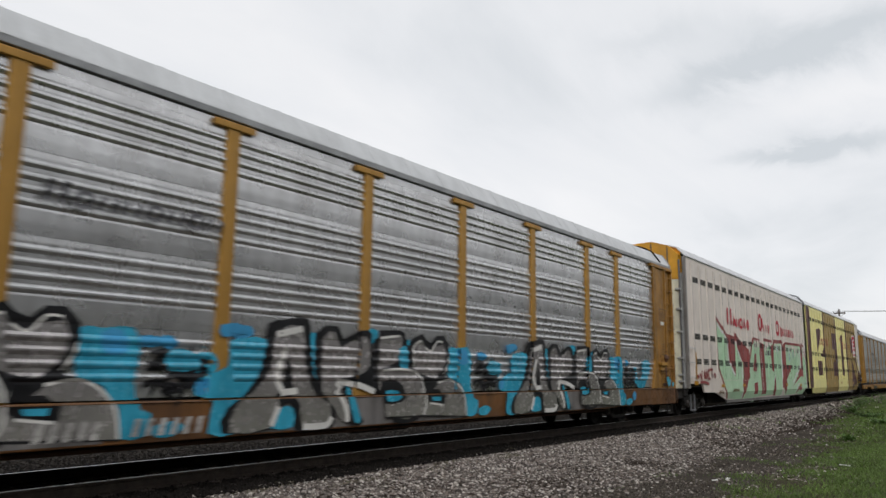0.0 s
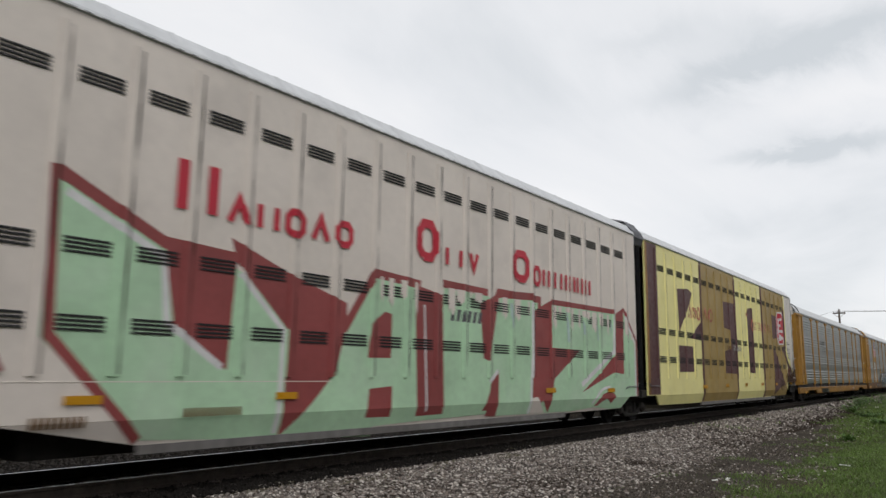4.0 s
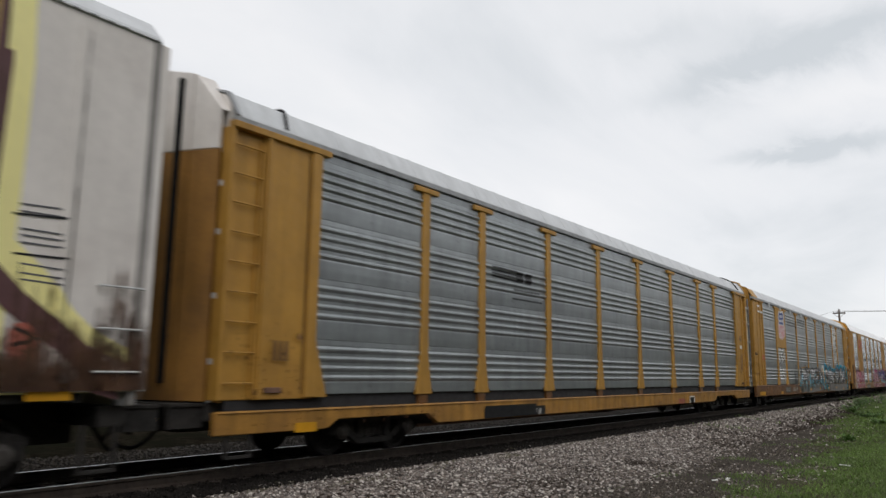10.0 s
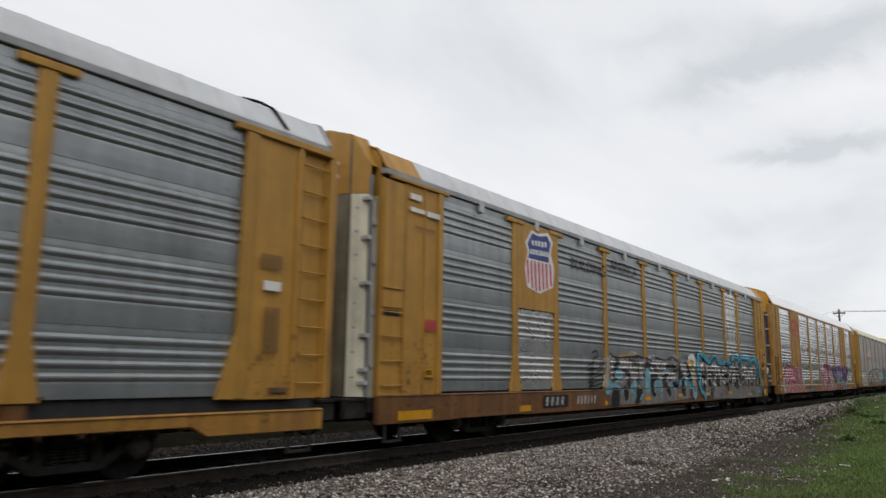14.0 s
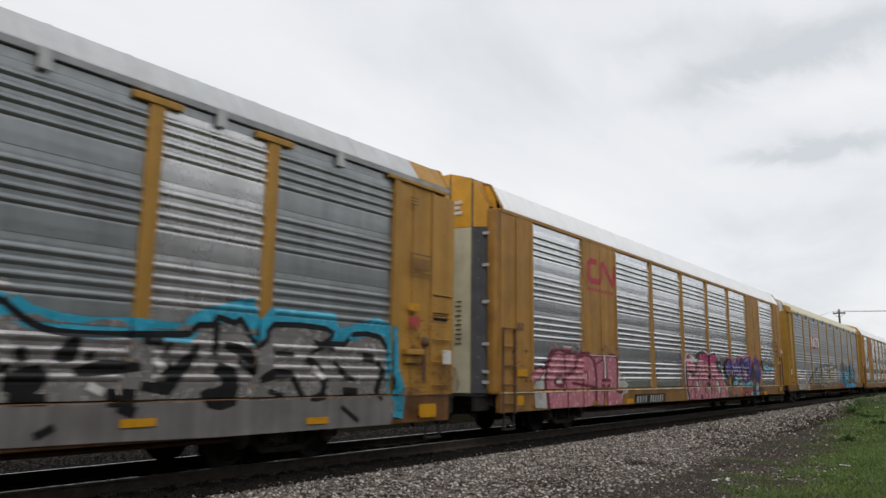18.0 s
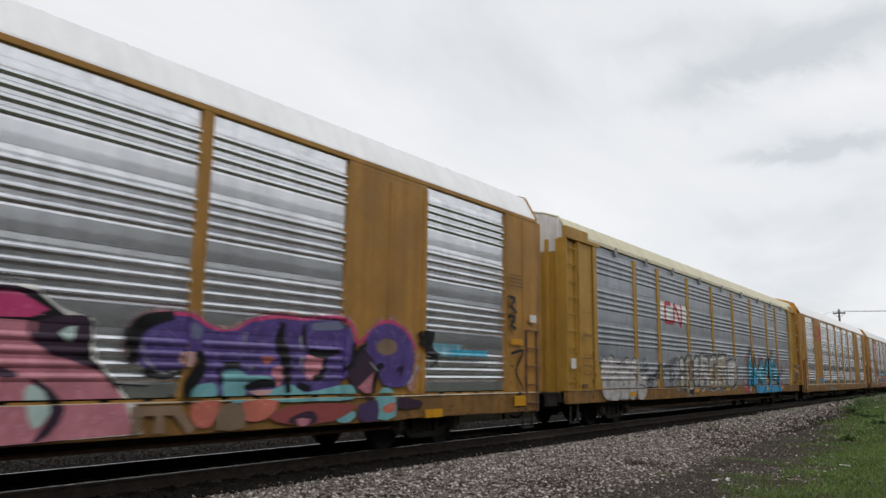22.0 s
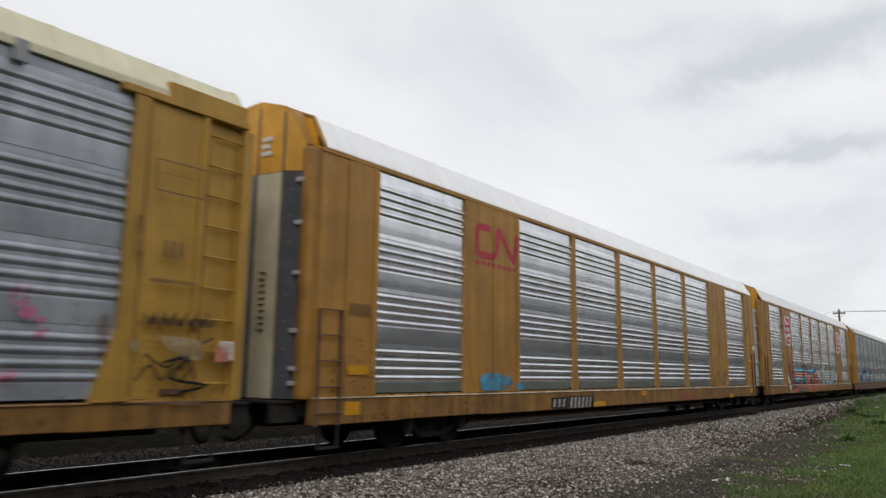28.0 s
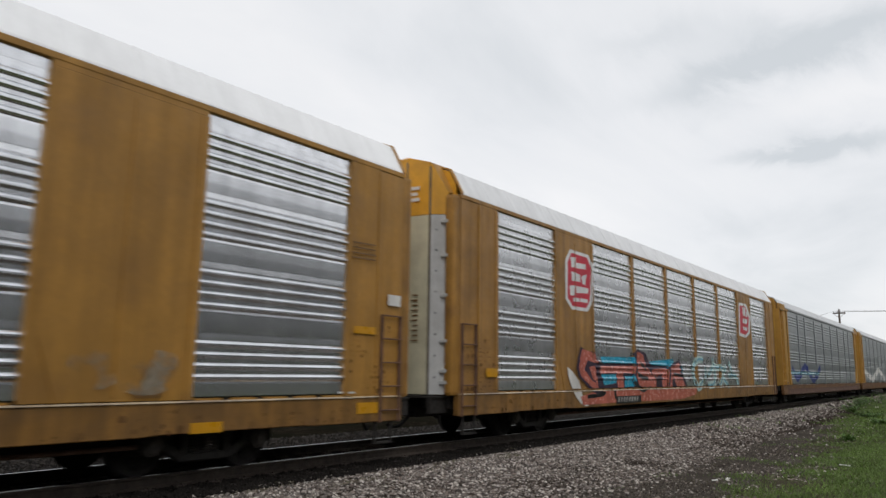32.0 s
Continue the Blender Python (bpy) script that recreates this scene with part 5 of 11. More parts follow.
def ballast():
    front = lambda x, y: y > 3.4 + (x + 9.95) * 0.80
    fade = lambda x, k: np.clip((-4.5 - x) / 1.9, 0.05, 1) > k
    stones("ballast_stones", scatter(66000, -8.35, -2.6, 3.5, 20, 11, lambda x, y, k: front(x, y) & fade(x + np.clip(y - 14, 0, 30) * 0.06, k)), (0.014, 0.034), STONES, "pale grey and brown crushed stone ballast", 1)
    stones("ballast_stones", scatter(26000, -8.35, -3.2, 20, 48, 12, lambda x, y, k: fade(x + 0.36 + (y - 20) * 0.055, k)), (0.026, 0.050), STONES, "pale grey and brown crushed stone ballast", 2, True)
    stones("ballast_stones", scatter(9000, -8.35, -5.5, 48, 130, 13, lambda x, y, k: fade(x + 1.9, k)), (0.06, 0.10), STONES, "pale grey and brown crushed stone ballast", 3, True)
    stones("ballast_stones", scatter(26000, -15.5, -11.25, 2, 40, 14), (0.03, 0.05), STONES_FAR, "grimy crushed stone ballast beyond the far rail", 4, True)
    stones("cinders", scatter(36000, -6.6, -1.2, 6, 24, 16, lambda x, y, k: front(x, y)), (0.008, 0.018), STONES_DIM, "fine dark cinders trodden into the verge", 7, True)
    # oily stones, their colour darkened further for shade along the train
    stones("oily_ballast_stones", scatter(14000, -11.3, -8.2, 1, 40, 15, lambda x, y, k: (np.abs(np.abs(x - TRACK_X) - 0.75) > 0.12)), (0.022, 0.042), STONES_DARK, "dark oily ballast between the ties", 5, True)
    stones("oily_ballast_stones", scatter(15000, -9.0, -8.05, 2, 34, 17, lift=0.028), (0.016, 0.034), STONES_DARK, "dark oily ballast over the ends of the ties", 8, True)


ballast()


def track():
    bm = bmesh.new()
    prism(bm, [(-0.07, -0.17), (0.07, -0.17), (0.07, -0.155), (0.012, -0.13), (0.012, -0.045), (0.036, -0.035), (0.036, -0.006), (0.028, -0.001), (-0.028, -0.001), (-0.036, -0.006), (-0.036, -0.035), (-0.012, -0.045), (-0.012, -0.13), (-0.07, -0.155)], "y", -40, 420)
    rail = mesh_of("rail", bm, RAIL_SIDE)
    head = mesh_of("rail_head", boxes((-0.026, 0.026, -40, 420, -0.004, 0.0005)), RAIL_TOP)
    for s in (-1, 1):
        r = tagged(new("rail", rail), "rusty steel rail with a polished running surface", "rail", "rails of the track")
        r.location = (TRACK_X + s * 0.752, 0, 0)
        part("running_surface", head, None, r, "polished steel running surface")
    tie = mesh_of("railway_tie", boxes((-1.3, 1.3, -0.115, 0.115, -0.36, -0.172), bevel=0.012), TIE_WOOD)
    plate = mesh_of("tie_plate", boxes((-0.17, 0.17, -0.09, 0.09, -0.172, -0.158), (-0.13, -0.10, -0.05, -0.02, -0.16, -0.135), (0.10, 0.13, 0.02, 0.05, -0.16, -0.135)), RAIL_SIDE)
    for i in range(110):
        t = tagged(new("railway_tie", tie), "dark creosoted timber tie bedded in ballast", "railway tie", "ties of the track")
        t.location = (TRACK_X + random.uniform(-0.03, 0.03), 1.0 + i * 0.53, random.uniform(-0.01, 0.004))
        for s in (-1, 1):
            part("tie_plate", plate, None, t, at=(s * 0.752, 0, 0))


track()


def blades(name, spots, height, width, material, label, seed):
    rng = np.random.default_rng(seed)
    n = len(spots)
    a, h = rng.uniform(0, 2 * np.pi, n), rng.uniform(*height, n)
    w = rng.uniform(*width, n)
    side = np.stack([np.cos(a), np.sin(a), np.zeros(n)], 1) * w[:, None]
    lean = np.stack([rng.normal(0, 0.45, n), rng.normal(0, 0.45, n), np.ones(n)], 1) * h[:, None]
    bend = np.stack([rng.normal(0, 0.3, n), rng.normal(0, 0.3, n), -0.15 * np.ones(n)], 1) * h[:, None]
    v = np.stack([spots - side, spots + side, spots + lean * 0.55 + side * 0.7, spots + lean * 0.55 - side * 0.7, spots + lean + bend], 1).reshape(-1, 3)
    b = np.arange(n)[:, None] * 5
    f = np.concatenate([b + [[0, 1, 2]], b + [[0, 2, 3]], b + [[3, 2, 4]]])
    return tagged(new(name, soup(name, v, f, material)), label, "grass", kind="stuff")


def verge():
    def clumps(scale, thr):
        def keep(x, y, k):
            edge = -3.75 - np.clip(y - 20, 0, 45) * 0.11
            d = x - edge
            base = np.clip((d + 0.6) / 2.4, 0, 1)
            nz = np.array([noise.noise(Vector((a * scale, b * scale, 3.0))) for a, b in zip(x, y)])
            return (nz * 0.9 + base * 1.1 - 0.02 > thr * 0.6 + k * 0.75) & (y > 8.0 + (x + 3.0) * 0.6)
        return keep
    blades("grass", scatter(110000, -5.0, 2.5, 8, 24, 21, clumps(0.9, 0.45)), (0.03, 0.09), (0.003, 0.007), GRASS, "short green spring grass in uneven tufts", 6)
    blades("grass", scatter(52000, -8.2, 5, 24, 60, 22, clumps(0.5, 0.25)), (0.05, 0.13), (0.007, 0.016), GRASS, "short green spring grass in uneven tufts", 7)
    blades("grass", scatter(16000, -9.5, 14, 60, 170, 23, clumps(0.3, 0.1)), (0.10, 0.22), (0.03, 0.06), GRASS, "short green spring grass in uneven tufts", 8)
    tuft = lambda x, y, k: np.array([noise.noise(Vector((a * 2.2, b * 0.9, 7.0))) for a, b in zip(x, y)]) > 0.16 + k * 0.3
    blades("dry_grass", scatter(16000, -8.35, -7.55, 5, 34, 25, tuft), (0.02, 0.07), (0.003, 0.006), GRASS_DRY, "sparse olive weeds along the edge of the ballast", 10)
    blades("dry_grass", scatter(16000, -5.0, 2, 8, 30, 24, clumps(1.3, 0.35)), (0.03, 0.08), (0.003, 0.006), GRASS_DRY, "dry straw-coloured grass stems", 9)


verge()


def weed(x, y, height, spread, seed):
    """A leafy weed: stems with many small leaves."""
    rng = random.Random(seed)
    z0 = ground_height(x, y)
    w = tagged(new("weed"), "bushy dark green weed in the grass", "weed", "weeds on the verge")
    w.location = (x, y, z0)
    st, lf = bmesh.new(), bmesh.new()
    for _ in range(16):
        a, r = rng.uniform(0, 6.28), rng.uniform(0.2, 1) * spread
        tip = Vector((r * math.cos(a), r * math.sin(a), height * rng.uniform(0.5, 1)))
        tube(st, (0, 0, 0), tip, 0.008, 5)
        for k in range(16):
            p = tip * rng.uniform(0.3, 1.05) + Vector((rng.gauss(0, 0.05), rng.gauss(0, 0.05), rng.gauss(0, 0.03)))
            d = Vector((rng.gauss(0, 1), rng.gauss(0, 1), rng.uniform(-0.1, 0.8))).normalized() * rng.uniform(0.06, 0.13)
            s = d.cross(Vector((0, 0, 1))).normalized() * d.length * 0.35
            m = p + d * 0.5 + Vector((0, 0, 0.015))
            lf.faces.new([lf.verts.new(q) for q in (p, m + s, p + d, m - s)])
    part("stem", st, LEAF, w)
    part("foliage", lf, LEAF, w)


for x, y, hh, sp, sd in ((-6.4, 50, 0.60, 1.1, 1), (-6.2, 61, 0.75, 1.3, 2), (-5.0, 54, 0.50, 0.9, 6), (-3.4, 24.5, 0.10, 0.22, 3), (-2.2, 27, 0.16, 0.35, 4), (-5.9, 72, 0.5, 1.0, 5), (-5.9, 44, 0.40, 0.8, 7), (-4.6, 39, 0.32, 0.7, 8), (-6.9, 57, 0.5, 1.0, 9), (-4.2, 47, 0.42, 0.9, 10), (-3.6, 34, 0.20, 0.5, 11)):
    weed(x, y, hh, sp, sd)


def litter(x, y, w, d, turn):
    bm = boxes((-w, w, -d, d, 0.0, 0.012), bevel=0.004)
    for v in bm.verts:
        v.co.z += 0.012 * math.sin(v.co.x * 60) + 0.01 * math.cos(v.co.y * 70)
    ob = tagged(new("paper_scrap", mesh_of("paper_scrap", bm, PLACARD)), "crumpled white paper scrap on the cinders", "litter")
    ob.location, ob.rotation_euler = (x, y, ground_height(x, y) + 0.02), (0, 0, turn)


litter(-3.98, 13.45, 0.05, 0.035, 0.4)
litter(-3.85, 13.75, 0.035, 0.03, 1.1)
litter(-2.55, 17.5, 0.10, 0.03, 0.2)


def utility_pole():
    p = tagged(new("utility_pole"), "weathered timber utility pole with a crossarm behind the train", "utility pole")
    p.location = (-15.35, 110, GROUND_Z)
    bm = bmesh.new()
    lathe_rows = [(0.17, 0.0), (0.15, 4.0), (0.13, 8.0), (0.11, 10.75)]
    n = 12
    loops = [[bm.verts.new((r * math.cos(2 * math.pi * i / n), r * math.sin(2 * math.pi * i / n), z)) for i in range(n)] for r, z in lathe_rows]
    for a, b in zip(loops, loops[1:]):
        for i in range(n):
            bm.faces.new((a[i], a[(i + 1) % n], b[(i + 1) % n], b[i]))
    bm.faces.new(loops[-1])
    part("shaft", bm, POLE_WOOD, p)
    arm = part("crossarm", boxes((-0.75, 0.75, -0.07, 0.07, 10.15, 10.33), bevel=0.01), POLE_WOOD, p)
    ins = bmesh.new()
    lathe_z = [(-0.65, 10.33), (-0.2, 10.33), (0.2, 10.33), (0.65, 10.33)]
    for x, z in lathe_z:
        tube(ins, (x, 0, z), (x, 0, z + 0.14), 0.05, 8)
    part("insulator", ins, PALE_GREY, p)
    part("brace", tube(tube(bmesh.new(), (-0.7, 0.05, 10.2), (0, 0.05, 9.6), 0.02), (0.7, 0.05, 10.2), (0, 0.05, 9.6), 0.02), RUSTED, p)
    # spans of cable, sagging to poles beyond the view
    for x0, y1, x1, zz in ((-0.65, 6, 62.0, 10.4), (-0.2, 3, 62.5, 10.4), (0.65, -2, 63.0, 10.4), (-0.65, 80, -40, 10.4)):
        bm = bmesh.new()
        prev = None
        for i in range(25):
            k = i / 24
            q = Vector((x0 + (x1 - x0) * k, y1 * k, zz + 0.1 - 1.1 * 4 * k * (1 - k) * 0.5))
            if prev is not None:
                tube(bm, prev, q, 0.014, 4)
            prev = q
        part("cable", bm, WIRE, p)


utility_pole()


def reflection_belt():
    """A plain unseen belt, added to dim low reflections, closes the place behind the camera."""
    n = 330
    vs, fs = [], []
    for i in range(n + 1):
        y = -150 + i * 1650 / n
        top = 13.5 + 2.5 * noise.noise(Vector((y * 0.08, 0.3, 0))) + 1.2 * noise.noise(Vector((y * 0.4, 2.3, 0)))
        for x, z in ((24.0, GROUND_Z - 0.1), (22.5 + noise.noise(Vector((y * 0.3, 5.0, 0))), top * 0.45), (23.5, top), (27.0, top * 0.9), (28.0, GROUND_Z - 0.1)):
            vs.append((x, y, z))
    for i in range(n):
        for k in range(4):
            a = i * 5 + k
            fs.append((a, a + 1, a + 6, a + 5))
    ob = new("backdrop", soup("backdrop", np.array(vs), np.array(fs), BELT, True))
    tagged(ob, "plain dark belt of trees across the verge", "tree belt", kind="structure")


reflection_belt()
# ---- the train, leading car first ----
CARS = []
base_a = {"kind": "A", "yellow": YELLOW, "steel": STEEL_DULL, "rail": RAIL_GREY, "roof": ROOF_GREY, "sill_paint": SILL_PAINT, "sill": (0.50, 0.99), "pillar": YELLOW_B, "split": 4.5, "corner": "ladder", "roof_rows": ROOF_A, "end_upper": YELLOW, "end_near": YELLOW_B, "end_far": YELLOW_B, "trim": RAIL_GREY}
base_b = {"kind": "B", "yellow": YELLOW_B, "steel": STEEL_NEW, "rail": YELLOW_B, "roof": ROOF_WHITE, "sill_paint": SILL_OCHRE, "sill": (0.56, 0.98), "corner": "b", "roof_rows": ROOF_B, "end_upper": END_AMBER, "end_near": GREY_DOOR, "end_far": CREAM_DOOR, "leaves": (LEAF_GREY, CREAM_DOOR, GREY_DOOR, GREY_DOOR), "hood": YELLOW_B, "drop": 0.0, "trim": YELLOW_B, "split": 4.55, "leaf": 0.8, "pillar": YELLOW_B}


def add_car(made):
    CARS.append(made[0])
    return made


c1, p1 = add_car(rack_car("autorack_car", "galvanised car carrier with gold posts and silver and cyan graffiti", 10.65, {**base_a, "steel": STEEL_MID, "brake": True, "cable": True, "corner_paint": YELLOW_RUSTY}))
c2, p2 = add_car(tall_unit("tall_autorack_car", "tall beige car carrier with mint and red graffiti and red lettering", 25.2, {"body": BODY_BEIGE, "roof": ROOF_GREY, "end_upper": END_AMBER, "joint_truck": True, "short": 0.65, "leaves": (END_IVORY, IVORY_SHADED, IVORY_SHADED, IVORY_SHADED)}))
c3, p3 = add_car(tall_unit("tall_autorack_car", "tall car carrier painted over in lemon, olive and maroon blocks", 47.3, {"body": BODY_LEMON, "roof": ROOF_GREY, "end_upper": WHITE, "mirror": True, "short": 0.18, "rib_paint": ((5.4, 5.61, BROWN), (10.0, 10.2, BROWN), (14.5, 14.8, BROWN), (19.15, 19.45, BROWN), (5.6, 10.05, BODY_OLIVE), (14.7, 19.2, BODY_OLIVE), (19.5, 22, BODY_WHITE), (0.3, 1.08, BROWN))}))
c4, p4 = add_car(rack_car("autorack_car", "dull galvanised car carrier with gold posts and no graffiti", 83.33, {**base_a, "sill_paint": YELLOW_RUSTY, "sill": (0.47, 0.82), "raise": 0.18, "cable": True, "leaf": 1.36, "end_upper": BODY_WHITE, "drop": -0.12, "leaves": (LEAF_SHADED, LEAF_SHADED, LEAF_SHADED, LEAF_SHADED), "plain_end": True}))
c5, p5 = add_car(rack_car("autorack_car", "galvanised car carrier with a shield emblem and black and cyan graffiti", 112.0, {**base_a, "brake": True, "yellow": YELLOW, "pillar": YELLOW, "leaf": 1.3, "corner": "flat", "filled": (), "skip": ((1, 2), (1, 3)), "patches": ((4.66, 6.39, 2.84, 4.82),), "tabs": PALE_GREY, "roof_cap_length": 0.95, "cap": YELLOW, "drop": -0.12, "leaves": (END_IVORY, IVORY_SHADED, IVORY_SHADED, IVORY_SHADED), "end_upper": YELLOW, "end_near": CREAM_DOOR, "end_far": CREAM_DOOR, "trim": YELLOW, "bright": {1: STEEL_MID, 7: STEEL_MID}}))
c6, p6 = add_car(rack_car("autorack_car", "ochre car carrier with bright steel bays and pink and purple graffiti", 140.97, base_b))
c7, p7 = add_car(rack_car("autorack_car", "blue-grey car carrier with a cream roof and grey and cyan graffiti", 169.55, {**base_a, "yellow": YELLOW_C, "steel": STEEL_BLUE, "roof": ROOF_CREAM, "rail": ROOF_CREAM, "tabs": RAIL_GREY, "caps": False, "end_upper": WHITE, "end_near": YELLOW_C, "end_far": YELLOW_C, "end_ribs": True, "split": 4.5, "trim": ROOF_CREAM, "sill": (0.66, 0.99), "leaf": 1.36, "pillar": YELLOW_C, "sill_paint": SILL_OCHRE}))
c8, p8 = add_car(rack_car("autorack_car", "ochre car carrier with bright steel bays, almost free of graffiti", 198.15, base_b))
c9, p9 = add_car(rack_car("autorack_car", "ochre car carrier with red octagon emblems and coral and cyan graffiti", 226.75, {**base_b, "steel": STEEL_AGED, "yellow": YELLOW_D, "pillar": YELLOW_D, "rail": YELLOW_D, "roof": ROOF_PALE, "leaves": (PALE_GREY, CREAM_DOOR, GREY_DOOR, GREY_DOOR)}))
c10, p10 = add_car(rack_car("autorack_car", "galvanised car carrier with rusty sill and small blue graffiti", 255.4, {**base_a, "post_paint": STEEL_DULL, "caps": False, "end_ribs": True, "end_near": YELLOW_C}))
c11, p11 = add_car(rack_car("autorack_car", "galvanised car carrier with rusty sill at the tail of the view", 284.05, {**base_a, "post_paint": STEEL_DULL, "caps": False, "end_near": YELLOW_C}))

# ---- paint, lettering and graffiti ----
def frame_line(self, name, material, u0, u1, z0, z1, width):
    """A thin painted box outline."""
    self.line(name, material, [(u0, z0), (u1, z0), (u1, z1), (u0, z1)], width, closed=True)


def lettered(self, name, material, words, u, z, height):
    """Readable words in the built-in font, laid on the side."""
    cu = bpy.data.curves.new(name, "FONT")
    cu.body, cu.size, cu.resolution_u = words, height * 1.35, 2
    ob = bpy.data.objects.new(name, cu)
    me = ob.to_mesh()
    lift = self.up()
    for p in me.polygons:
        pts = [me.vertices[i].co for i in p.vertices]
        for k in range(1, len(pts) - 1):
            self.piece(name, material, [(u + q.x * 1.05, z + q.y) for q in (pts[0], pts[k], pts[k + 1])], lift)
    ob.to_mesh_clear()
    bpy.data.objects.remove(ob)
    bpy.data.curves.remove(cu)


MARKS = {"peak": [[(0, 0), (0.5, 1), (1, 0)]], "dip": [[(0, 1), (0.5, 0), (1, 1)]], "pair": [[(0, 0), (0, 1)], [(1, 0), (1, 1)]], "bar": [[(0.5, 0), (0.5, 1)]], "ring": [[(0.25, 0), (0, 0.25), (0, 0.75), (0.25, 1), (0.75, 1), (1, 0.75), (1, 0.25), (0.75, 0), (0.25, 0)]]}


def plain_marks(self, name, material, kinds, u0, u1, z0, z1, width, gap=0.3, slant=0.0):
    """A row of plain stroke shapes where an emblem's words stand."""
    kinds = kinds.split()
    w = (u1 - u0) / len(kinds)
    for i, k in enumerate(kinds):
        for stroke in MARKS[k]:
            a, span = u0 + i * w + width / 2, w * (1 - gap) - width
            self.line(name, material, [(a + p * span + slant * q * (z1 - z0), z0 + width / 2 + q * (z1 - z0 - width)) for p, q in stroke], width)


Paint.frame_line, Paint.text, Paint.marks = frame_line, lettered, plain_marks

for k, (brush, length) in enumerate(((p1, LENGTH_A), (p4, LENGTH_A), (p5, LENGTH_A), (p6, LENGTH_B), (p7, LENGTH_A), (p8, LENGTH_B), (p9, LENGTH_B), (p10, LENGTH_A))):
    for j, (a, b, lo, hi) in enumerate(((0.05, 1.75, 1.0, 2.2), (length - 1.75, length - 0.05, 1.0, 2.3), (0.1, 6.4, 0.56, 0.98), (length - 6.6, length - 0.1, 0.56, 0.98))):
        brush.spatter("rust_stain", (RUST_STAIN, GRIME)[(j + k) % 2], a, b, lo, hi, k * 7 + j, 0.085, 0.5)
        brush.spatter("rust_stain", RUST_STAIN, a, b, lo, hi, k * 7 + j + 40, 0.16, 0.45)


